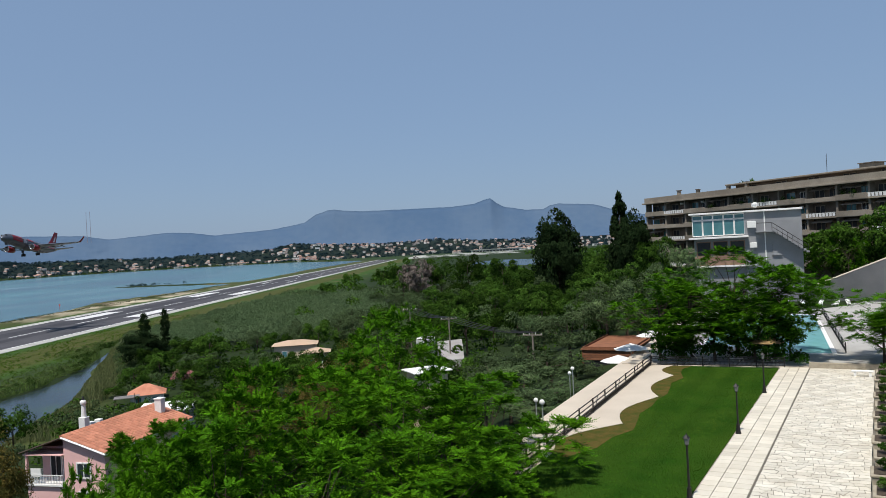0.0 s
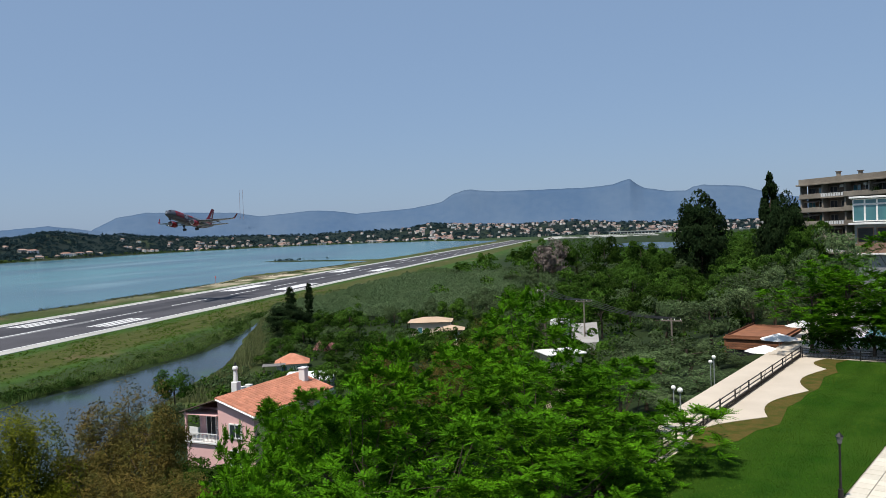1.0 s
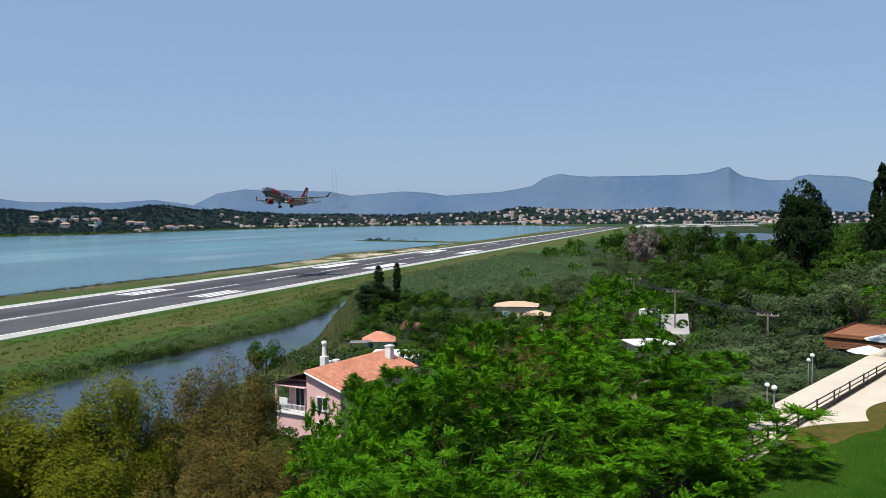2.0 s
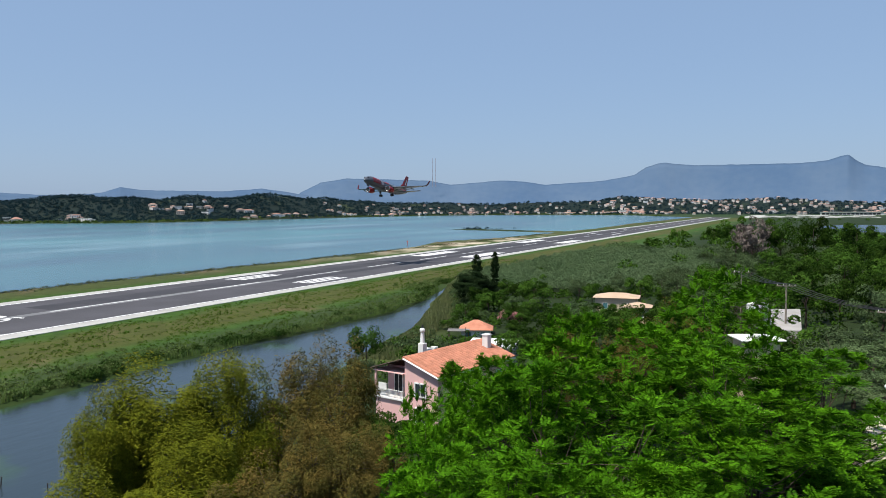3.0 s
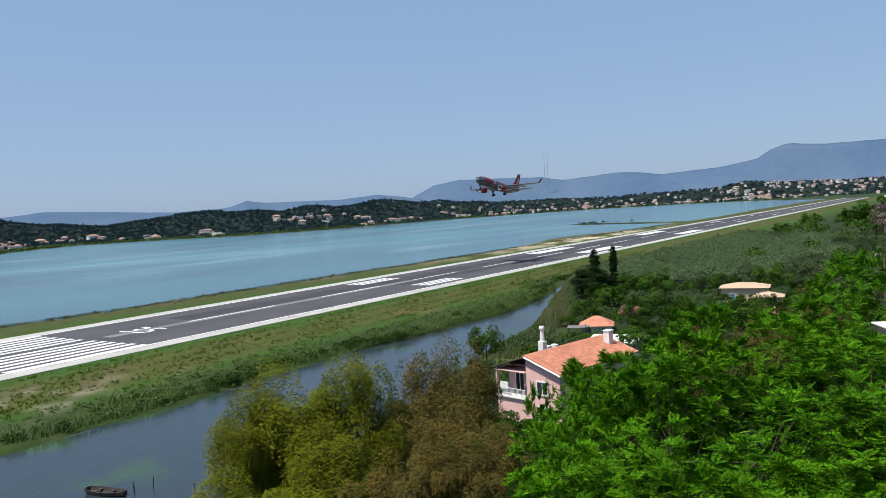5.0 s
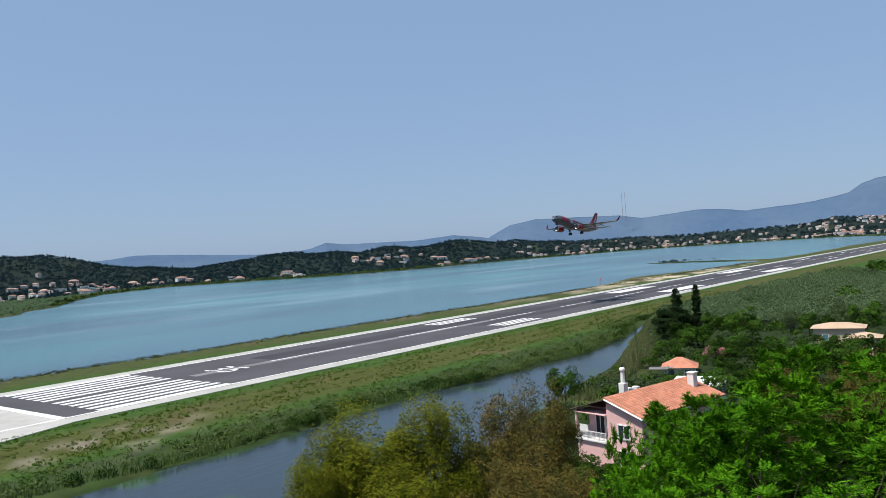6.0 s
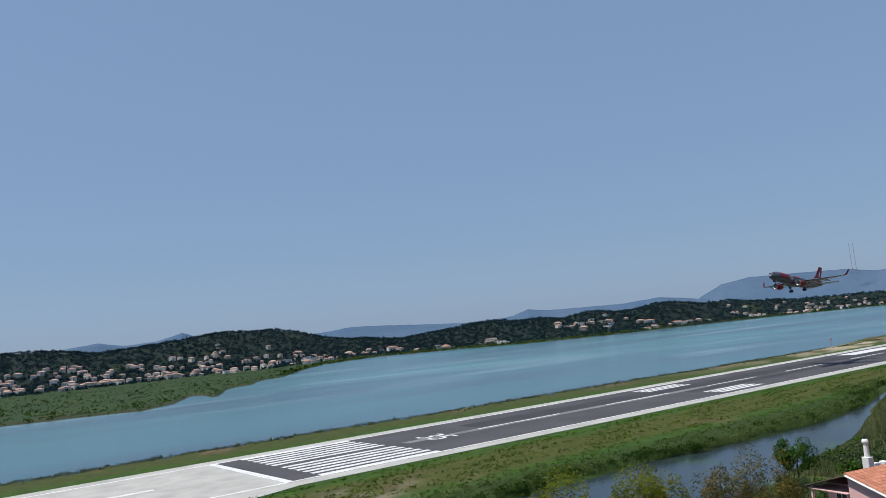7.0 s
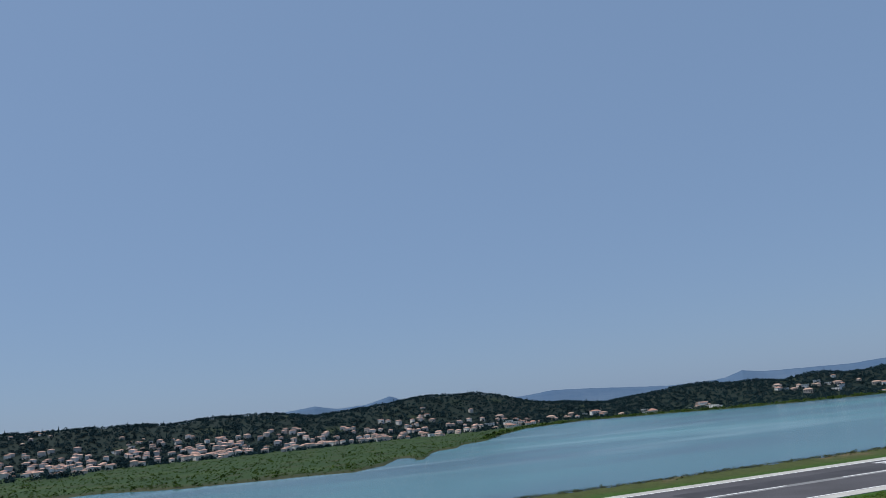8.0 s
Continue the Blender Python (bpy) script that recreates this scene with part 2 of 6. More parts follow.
foot_r = table([(-180, 2300), (-30, 2400), (0, 2450), (12, 2550), (20, 2650), (28, 2350), (36, 1800), (41, 1650), (47, 1560), (55, 1700), (60, 1730), (66, 1480), (71, 1420), (80, 1300), (93, 1250), (180, 2300)])


def ground_z(x, y):
    x, y = np.asarray(x, float), np.asarray(y, float)
    r, az = np.hypot(x, y), np.degrees(np.arctan2(-x, y))
    w = wob(x, y, 9, 1) * 1.2 + wob(x, y, 31, 2) * 1.5
    # the causeway that carries the runway
    far = -221 - 22 * np.exp(-((y - 520) / 70) ** 2) - 12 * step(900, 1200, y) + w
    bank = np.minimum(step(-5, 3, x - far), np.where(y < 262, step(-5, 3, west_bank(y) - w * 0.8 - x), 1.0)) * step(2700, 2500, y)
    z = -3 + 2.85 * bank
    # the spit that runs into the lagoon
    t = np.clip(((x + 215) * -140 + (y - 760) * 70) / (140 ** 2 + 70 ** 2), 0, 1)
    d = np.hypot(x + 215 + 140 * t, y - 760 - 70 * t)
    z = np.maximum(z, -3 + 2.7 * step(34, 12, d + w))
    # the hillside below the balcony and the valley floor
    s = step(0, 1, (x + 34 - 0.08 * y) / (34 + 0.28 * np.maximum(y, -40)))
    land = step(-5, 4, x - creek(y) + w * 0.7) * step(4200, 3000, y)
    hill = 0.9 + s * (11.0 + 5 * step(90, 260, y)) * (1 - 0.8 * step(420, 800, r)) + wob(x, y, 22, 4) * 0.35
    z = np.maximum(z, -3 + (3 + hill) * land)
    pond = ((x - 75) / 55) ** 2 + ((y - 1000) / 190) ** 2
    z = np.where(y > 700, z - 4 * step(1.2, 0.8, pond), z)
    # the far shore, its marshes and wooded hills
    q = shore_r(az) * (1 + 0.012 * wob(x, y, 60, 5) + 0.008 * wob(x, y, 17, 6))
    rise = step(foot_r(az), crest_r(az), r)
    top = 24.8 + crest_r(az) * np.tan(np.radians(crest_el(az)))
    zf = -3 + 3.4 * step(q - 8, q + 22, r) + (top - 1) * rise * (1 - 0.35 * step(crest_r(az), 4900, r)) + rise * 6 * wob(x, y, 120, 7)
    return np.where((r > 300) & (r > q - 10), np.maximum(z, zf), z)


def build_ground():
    az = np.concatenate([np.arange(-34, 106, 0.27), np.arange(106, 326, 4.0)])
    rr = 2.5 * (4950 / 2.5) ** (np.arange(300) / 299.0)
    A, R = np.meshgrid(np.radians(az), rr, indexing="ij")
    X, Y = -np.sin(A) * R, np.cos(A) * R
    Z = ground_z(X, Y)
    n, k = X.shape
    i, j = np.meshgrid(np.arange(n), np.arange(k - 1), indexing="ij")
    i2 = (i + 1) % n
    f = np.stack([i * k + j, i2 * k + j, i2 * k + j + 1, i * k + j + 1], -1).reshape(-1, 4)
    f = f[:, ::-1]
    v = np.stack([X, Y, Z], -1).reshape(-1, 3)
    centre = len(v)
    v = np.vstack([v, [0, 0, float(ground_z(0, 0))]])
    me = bpy.data.meshes.new("ground")
    me.from_pydata(v.tolist(), [], f.tolist() + [[centre, ((q + 1) % n) * k, q * k][::-1] for q in range(n)])
    x, y, z = v.T
    r, azv = np.hypot(x, y), np.degrees(np.arctan2(-x, y))
    col = np.tile([0.018, 0.032, 0.008], (len(v), 1))

    def blend(mask, c):
        nonlocal col
        mask = np.clip(mask, 0, 1)[:, None]
        col = col * (1 - mask) + np.array(c) * mask

    cw = step(-260, -240, x) * step(-92, -96, x) * step(2600, 2400, y) * (r > 30) + (y > 240) * step(-60, -110, x) * step(-260, -240, x)
    nz = wob(x, y, 14, 3) + 0.6 * wob(x, y, 5, 8)
    blend(cw, (0.036, 0.081, 0.009))
    blend(cw * step(-134, -128, x + nz * 3) * step(-108, -114, x), (0.063, 0.072, 0.014))
    blend(cw * step(0.45, 0.95, nz) * step(-130, -122, x) * 0.8, (0.115, 0.090, 0.043))
    blend(step(-2, 1, x - creek(y)) * step(13, 5, x - creek(y) + 3 * nz) * step(90, 110, y) * (y < 260), (0.072, 0.090, 0.025))
    blend(cw * step(-108, -104, x) * (y < 250), (0.032, 0.054, 0.013))
    blend(cw * step(-196, -203, x + nz * 2), (0.054, 0.068, 0.017))
    blend(cw * step(-205, -212, x + nz * 2) * step(0.4, 0.8, nz), (0.122, 0.090, 0.050))
    sand = np.exp(-((y - 500) / 130) ** 2) * step(-198, -201, x) * step(-228, -218, x) * step(-0.25, 0.1, wob(x, y, 16, 9))
    blend(sand, (0.52, 0.44, 0.32))
    bare = np.exp(-(((x + 116) / 9) ** 2 + ((y - 58) / 17) ** 2)) * 1.1 * step(-0.1, 0.6, wob(x, y, 4, 12))
    blend(bare, (0.216, 0.187, 0.137))
    far = (r > shore_r(azv) - 20) & (r > 300)
    blend(far * 1.0, (0.024, 0.05, 0.014))
    blend(far * step(0.0, 0.7, wob(x, y, 40, 10)) * 0.8, (0.042, 0.07, 0.018))
    blend(far * step(0.3, 0.8, wob(x, y, 23, 17)) * 0.7, (0.05, 0.045, 0.022))
    blend(far * step(40, 4, r - shore_r(azv)) * 0.8, (0.052, 0.048, 0.028))
    # hill soil gets a bluish tint that stands for distance haze
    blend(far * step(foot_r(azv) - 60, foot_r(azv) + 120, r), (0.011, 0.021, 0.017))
    blend(far * step(foot_r(azv), foot_r(azv) + 200, r) * step(0.45, 0.85, wob(x, y, 70, 13)), (0.035, 0.05, 0.022))
    a = me.color_attributes.new("soil", "FLOAT_COLOR", "POINT")
    a.data.foreach_set("color", np.hstack([col, np.ones((len(v), 1))]).astype(np.float32).ravel())
    me.polygons.foreach_set("use_smooth", [True] * len(me.polygons))
    return tagged(link_mesh("ground", me, M_GROUND), "grassy causeway, wooded hillside and far green hills", "ground", kind="structure")


build_ground()
bm = bmesh.new()
bmesh.ops.create_circle(bm, cap_ends=True, segments=96, radius=4900, matrix=Matrix.Translation((0, 0, WATER_Z)))
tagged(part("water", bm, M_WATER), "calm blue-green lagoon water with pale streaks", "water", kind="structure")

# ---- the far blue mountains, distance haze painted into their colour ----
def ridge(label, outline, dist, material, foot):
    el = table(outline)
    az = np.arange(min(a for a, _ in outline), max(a for a, _ in outline) + 0.01, 0.08)
    rows = np.linspace(0, 1, 14)
    v = []
    for q in rows:
        r = dist - 420 * (1 - q)
        h = (24.8 + dist * np.tan(np.radians(el(az))) - foot) * (q ** 1.35)
        x, y = -np.sin(np.radians(az)) * r, np.cos(np.radians(az)) * r
        rough = 10 * (1 - q) * q * (wob(az * 40, q * 300 + az * 7, 18, 3) + 0.5 * wob(az * 40, q * 500, 6, 5)) + q * 1.6 * wob(az * 40, az * 9, 19, 8)
        v.append(np.stack([x, y, foot + h + rough], -1))
    back = v[-1].copy()
    back[:, :2] *= (dist + 90) / dist
    back[:, 2] = foot
    v.append(back)
    k = len(az)
    i, j = np.meshgrid(np.arange(len(v) - 1), np.arange(k - 1), indexing="ij")
    f = np.stack([i * k + j, i * k + j + 1, (i + 1) * k + j + 1, (i + 1) * k + j], -1).reshape(-1, 4)[:, ::-1]
    return tagged(raw("backdrop", np.concatenate(v), f, material, smooth=True), label, "mountain", kind="structure")


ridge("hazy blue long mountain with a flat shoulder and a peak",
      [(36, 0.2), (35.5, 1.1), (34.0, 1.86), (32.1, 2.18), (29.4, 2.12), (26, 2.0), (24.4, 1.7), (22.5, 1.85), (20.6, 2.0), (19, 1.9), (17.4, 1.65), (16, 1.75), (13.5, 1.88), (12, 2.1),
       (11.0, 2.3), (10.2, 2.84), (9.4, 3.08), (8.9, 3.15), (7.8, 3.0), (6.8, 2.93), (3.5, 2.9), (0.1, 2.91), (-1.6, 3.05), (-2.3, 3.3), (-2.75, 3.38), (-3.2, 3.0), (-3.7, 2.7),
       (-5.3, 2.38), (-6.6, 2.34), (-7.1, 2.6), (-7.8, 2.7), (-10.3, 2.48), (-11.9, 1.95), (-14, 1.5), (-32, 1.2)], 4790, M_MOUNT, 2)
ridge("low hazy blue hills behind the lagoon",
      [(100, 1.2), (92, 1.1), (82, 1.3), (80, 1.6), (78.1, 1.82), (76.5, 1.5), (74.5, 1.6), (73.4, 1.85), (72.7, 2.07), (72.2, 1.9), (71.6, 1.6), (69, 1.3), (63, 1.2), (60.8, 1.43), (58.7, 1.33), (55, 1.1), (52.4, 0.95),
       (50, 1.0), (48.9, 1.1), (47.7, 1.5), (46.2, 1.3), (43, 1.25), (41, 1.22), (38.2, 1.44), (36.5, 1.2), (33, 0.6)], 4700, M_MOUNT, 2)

# ---- the runway ----
RW0, RW1, THR = -187.4, -142.1, 62.6
runway = tagged(slab("runway", [(RW0, THR), (RW1, THR), (RW1, 2380), (RW0, 2380)], -0.4, 0.0, M_ASPHALT), "grey asphalt runway with white painted markings", "runway", kind="structure")


def paint(name, x0, x1, y0, y1, material=M_PAINT, z=0.004, label=""):
    return slab(name, [(x0, y0), (x1, y0), (x1, y1), (x0, y1)], z - 0.003, z, material, runway, label)


tagged(slab("runway_shoulder", [(RW1, THR - 4), (RW1 + 4.8, THR - 4), (RW1 + 4.4, 1200), (RW1 + 4.4, 2380), (RW1, 2380)], -0.4, -0.02, M_CONCRETE, runway), "pale concrete shoulder")
tagged(slab("runway_shoulder", [(RW0 - 5.2, THR - 4), (RW0, THR - 4), (RW0, 2380), (RW0 - 4.6, 2380)], -0.4, -0.02, M_CONCRETE, runway), "pale concrete shoulder")
tagged(slab("overrun", [(RW0 - 5, THR), (RW0 - 5, -260), (-112, -260), (-120, 15), (-127, 36), (-133, 50), (-137, THR)], -0.4, -0.008, M_CONCRETE), "pale worn concrete overrun before the threshold", "overrun", kind="structure")
paint("edge_line", RW1 - 1.0, RW1 - 0.1, THR, 2380)
paint("edge_line", RW0 + 0.1, RW0 + 1.0, THR, 2380)
paint("edge_line", RW1 - 1.0, RW1 - 0.1, -260, THR)
paint("edge_line", RW0 + 0.1, RW0 + 1.0, -260, THR)
paint("threshold_bar", RW0 + 0.1, RW1 - 0.1, THR, THR + 1.8, z=0.008)
MID = (RW0 + RW1) / 2
paint("arrow_bar", MID - 0.9, MID + 0.9, 22, 44)
paint("rubber_band", MID - 12.5, MID - 2.0, 130, 900, M_RUBBER)
paint("rubber_band", MID + 2.6, MID + 8.5, 210, 900, M_RUBBER)
paint("worn_strip", MID - 1.0, MID + 2.4, 104, 228, mat("worn grey asphalt", (0.2, 0.2, 0.2), (0.13, 0.13, 0.135), 8, 0.9))
for k in range(6):
    for s in (-1, 1):
        c = MID + s * (2.7 + 3.6 * k)
        paint("threshold_stripe", c - 0.95, c + 0.95, THR + 8, 100)
for k in range(42):
    paint("centre_line", MID - 0.45, MID + 0.45, 128 + 50 * k, 158 + 50 * k, z=0.008)
for y0, y1, kinds in ((211, 234, 3), (352, 396, 0), (513, 561, 0), (690, 727, 1), (850, 872, 1)):
    for s in (-1, 1):
        if kinds:
            for k in range(kinds):
                c = MID + s * (10.5 + 2.9 * k + 0.9)
                paint("touchdown_stripe", c - 0.95, c + 0.95, y0, y1, z=0.008)
        else:
            a, b = sorted((MID + s * 9.5, MID + s * 18))
            paint("aiming_block", a, b, y0, y1, z=0.008)

# ---- plants ----
rng = np.random.default_rng(7)


def leaf_cloud(points, normals, size, aspect=0.5, up=0.4, turn=0.6):
    """Small bent leaves (two triangles each) at the points."""
    n = len(points)
    d = rng.normal(size=(n, 3)) + normals * turn
    d[:, 2] += up
    d /= np.linalg.norm(d, axis=1)[:, None]
    a = np.cross(d, rng.normal(size=(n, 3)))
    a /= np.linalg.norm(a, axis=1)[:, None]
    b = np.cross(d, a)
    s = size * rng.uniform(0.6, 1.3, (n, 1))
    bend = d * s * 0.25
    v = np.stack([points - a * s, points + b * s * aspect - bend, points + a * s, points - b * s * aspect - bend], 1).reshape(-1, 3)
    q = np.arange(n)[:, None] * 4
    return v, np.concatenate([q + [0, 1, 2], q + [0, 2, 3]])


def frond_cloud(points, normals, size, pairs=6):
    """Feathered leaves: an arching midrib with paired drooping leaflets."""
    n = len(points)
    d = normals + rng.normal(size=(n, 3)) * 0.3
    d /= np.linalg.norm(d, axis=1)[:, None]
    d[:, 2] = d[:, 2] * 1.0 + 0.1
    side = np.cross(d, [0, 0, 1.0]) + rng.normal(size=(n, 3)) * 0.15
    side /= np.linalg.norm(side, axis=1)[:, None]
    s = size * rng.uniform(0.65, 1.25, (n, 1))
    down = np.array([0, 0, 1.0])
    vs = []
    for p in range(pairs + 1):
        t = (p + 0.5) / (pairs + 0.5)
        base = points + d * s * t - down * s * 0.42 * t * t
        ln = s * 0.27 * (1 - 0.7 * abs(t - 0.45))
        for sg in ((-1, 1) if p < pairs else (0,)):
            tip = base + side * sg * ln + d * s * (0.08 if sg else 0.2) - down * ln * 0.3
            wide = (d if sg else side) * s * 0.062
            vs.append(np.stack([base - wide * 0.3, (base + tip) / 2 + wide, tip, (base + tip) / 2 - wide], 1))
    v = np.stack(vs, 1)                 # n, leaflets, 4, 3
    m = v.shape[1]
    q = (np.arange(n * m) * 4)[:, None]
    return v.reshape(-1, 3), np.concatenate([q + [0, 1, 2], q + [0, 2, 3]])


def rosettes(c, rad, per, fronds, z0):
    """Twig ends over the upper shell of every bough, each with a spray of leaves."""
    n = len(c) * per
    d = rng.normal(size=(n, 3)) + (c - [0, 0, z0]).repeat(per, 0) * 0.16
    d[:, 2] += 0.45
    d /= np.linalg.norm(d, axis=1)[:, None]
    p = c.repeat(per, 0) + d * rad.repeat(per)[:, None] * rng.uniform(0.55, 1.05, (n, 1)) * [1, 1, 1.05]
    a = rng.uniform(0, math.tau, n * fronds)
    lift = rng.uniform(-0.3, 1.3, n * fronds)
    spray = np.stack([np.cos(a), np.sin(a), lift], -1) + d.repeat(fronds, 0) * 0.55
    return p.repeat(fronds, 0), spray / np.linalg.norm(spray, axis=1)[:, None]


def clumps(n, rx, rz, z0, shape="round", gap=0.0):
    """Centres and radii of the leaf clumps of a crown."""
    out = []
    while len(out) < n:
        p = rng.normal(size=3)
        p /= np.linalg.norm(p)
        q = rng.uniform(0.35, 1.0) ** 0.6
        x, y, z = p * q
        if shape == "cone":
            h = rng.uniform(0, 1)
            w = (1 - h) ** 0.75 * (0.55 + 0.45 * min(1, h * 5))
            a = rng.uniform(0, 6.28)
            out.append((math.cos(a) * rx * w * 0.7, math.sin(a) * rx * w * 0.7, z0 - rz + 2 * rz * h))
        elif shape == "column":
            h = rng.uniform(-1, 1)
            w = math.sqrt(max(0, 1 - abs(h) ** 2.6))
            a = rng.uniform(0, 6.28)
            u = math.sqrt(rng.uniform(0.1, 1))
            out.append((math.cos(a) * rx * w * u, math.sin(a) * rx * w * u, z0 + rz * h))
        else:
            if z < -0.55:
                continue
            out.append((x * rx, y * rx, z0 + z * rz))
    return np.array(out)


def tree_proto(name, height, rx, rz, n_clump, clump_r, n_leaf, leaf, material, shape="round", leafer="leaf", trunk_r=0.18, limbs=7, droop=0.0, bark=None, aspect=0.5):
    """A tree at the origin: tapered trunk with limbs, and a crown of separate leaves."""
    root = new(name)
    z0 = height - rz
    c = clumps(n_clump, rx, rz, z0, shape)
    rad = clump_r * rng.uniform(0.6, 1.35, n_clump)
    if shape == "cone":                               # clumps shrink towards the tip
        rad = rad * (0.3 + 0.9 * (1 - np.clip((c[:, 2] - z0 + rz) / (2 * rz), 0, 1)))
    which = rng.integers(0, n_clump, n_leaf)
    d = rng.normal(size=(n_leaf, 3))
    d /= np.linalg.norm(d, axis=1)[:, None]
    if shape == "round":                              # leaves sit on the upper shell of each bough
        d[:, 2] += 0.3
        d /= np.linalg.norm(d, axis=1)[:, None]
    rr = rng.uniform(0.3 if shape == "round" else 0.15, 1, (n_leaf, 1)) ** 0.35
    flat = np.array([1, 1, 0.7 + droop])
    pts = c[which] + d * rr * rad[which][:, None] * flat
    if droop:
        pts[:, 2] -= rng.uniform(0, 1, n_leaf) * droop
    nrm = d * 0.7 + (pts - [0, 0, z0]) / np.linalg.norm(pts - [0, 0, z0], axis=1)[:, None]
    if leafer == "frond":
        v, f = frond_cloud(*rosettes(c, rad, 9, 9, z0), leaf)
    else:
        v, f = leaf_cloud(pts, nrm, leaf, aspect, turn=1.5 if shape == "round" else 0.8)
    raw("crown", v, f, material, root)
    bm = bmesh.new()
    top = z0 + rz * (0.55 if shape != "round" else 0.25)
    bend = Vector((rng.uniform(-0.3, 0.3), rng.uniform(-0.3, 0.3), 0))
    prev, pr = Vector((0, 0, -0.6)), trunk_r
    knots = []
    for k in range(1, 6):
        p = Vector((0, 0, top * k / 5)) + bend * math.sin(k * 1.1) * k / 5
        tube(bm, prev, p, pr, pr * 0.82, 7)
        knots.append((p, pr * 0.8))
        prev, pr = p, pr * 0.82
    for k in range(limbs):
        p, q = knots[1 + k % 4]
        tube(bm, p, Vector(c[k % n_clump]), q * 0.5, q * 0.12, 5)
    part("trunk", bm, bark or M_BARK, root)
    return root


PROTO = {}


def proto(key, *a, **k):
    PROTO[key] = tree_proto(*a, **k)
    PROTO[key].location = (0, -600 - 40 * len(PROTO), -200)
    return PROTO[key]


def plant(key, x, y, scale=1.0, spin=None, z=None, label="", group="", tall=1.0, category="tree"):
    m = pose(x, y, float(ground_z(x, y)) if z is None else z, 0, 0, rng.uniform(0, 360) if spin is None else spin)
    ob = copy_thing(PROTO[key], m)
    ob.scale = (scale, scale, scale * tall)
    return tagged(ob, label, category, group)


def at_angle(az, r):
    return -math.sin(radians(az)) * r, math.cos(radians(az)) * r


for k in range(4):
    proto("bright%d" % k, "leafy_tree", 12, 4.5, 4.6, 28, 1.2, 10, 0.74, M_BRIGHT, leafer="frond", trunk_r=0.2, limbs=24)
for k in range(4):
    proto("deep%d" % k, "broadleaf_tree", 8, 3.5, 3.6, 26, 1.15, 3400, 0.21, M_DEEP, trunk_r=0.2)
for k in range(3):
    proto("olive%d" % k, "olive_tree", 6, 3.1, 2.5, 22, 1.0, 2600, 0.19, M_OLIVE, trunk_r=0.22, aspect=0.35)
for k in range(2):
    proto("euca%d" % k, "eucalyptus_tree", 13, 3.4, 5.6, 30, 1.25, 34000, 0.135, M_EUCA, trunk_r=0.22, limbs=18, droop=1.1, aspect=0.3)
    proto("rust%d" % k, "eucalyptus_tree", 13, 3.6, 5.2, 34, 0.95, 12000, 0.12, M_RUST, trunk_r=0.2, limbs=26, droop=0.8, aspect=0.32)
proto("cypress", "cypress_tree", 13, 0.95, 6.4, 150, 0.5, 6000, 0.2, M_CYPRESS, shape="column", trunk_r=0.2, limbs=4)
proto("conifer", "conifer_tree", 12, 5.0, 5.8, 150, 1.15, 7000, 0.34, M_CYPRESS, shape="cone", trunk_r=0.3, limbs=6)
proto("pine", "pine_tree", 12, 5.0, 5.7, 120, 1.5, 15000, 0.27, M_CYPRESS, trunk_r=0.3, limbs=10)
proto("mauve", "flowering_tree", 8, 4.0, 3.6, 40, 1.1, 2600, 0.26, M_MAUVE, trunk_r=0.2)

# bright robinia-like trees below the balcony: azimuth, distance, height of the top, scale
for k, (az, r, top, s) in enumerate([
        (5.6, 60, 19.5, 1.05), (3.0, 55, 17.2, 0.8), (10.7, 46, 18.3, 0.95), (14.2, 42, 17.9, 0.9), (5.0, 42, 17.9, 1.0), (-1.6, 46, 16.6, 0.8), (20.3, 38, 16.4, 0.6),
        (18.0, 37, 16.4, 0.9), (12, 33, 16.4, 0.95), (4, 34, 16.0, 1.0), (20, 29, 15.4, 0.9), (24.4, 30, 14.5, 0.75), (26.2, 36, 15.9, 0.34), (28.6, 30, 12.6, 0.7), (24.6, 44, 13.2, 0.75), (-1.5, 41.5, 16.6, 1.0), (1.8, 39, 16.9, 0.95), (3.0, 33, 15.0, 0.85), (-0.6, 37, 14.2, 0.75), (8, 28, 13.9, 0.95), (15, 26, 13.2, 0.9), (24.2, 60, 12.0, 0.7), (21.6, 66, 12.2, 0.8), (22.8, 54, 12.4, 0.6), (16.6, 58, 14.6, 0.8)]):
    x, y = at_angle(az, r)
    g = float(ground_z(x, y))
    plant("bright%d" % (k % 4), x, y, s, z=g, tall=(top - g) / 12 / s, label="bright green feathery-leaved tree in full summer leaf", group="bright trees below the terrace")
for k, (key, az, r, top, s) in enumerate([("euca0", 45.3, 57, 13.6, 1.25), ("euca1", 40.9, 56, 14.0, 0.95), ("euca0", 48.4, 55, 12.2, 0.85), ("euca1", 43, 50, 10.6, 1.1), ("euca0", 49.5, 47, 9.6, 1.05),
                                          ("euca1", 46, 44, 8.6, 1.1)]):
    x, y = at_angle(az, r)
    g = max(float(ground_z(x, y)), -0.3)
    plant(key, x, y, s, z=g, tall=(top - g) / 13 / s, label="yellow-green drooping eucalyptus by the water", group="eucalyptus trees by the water")
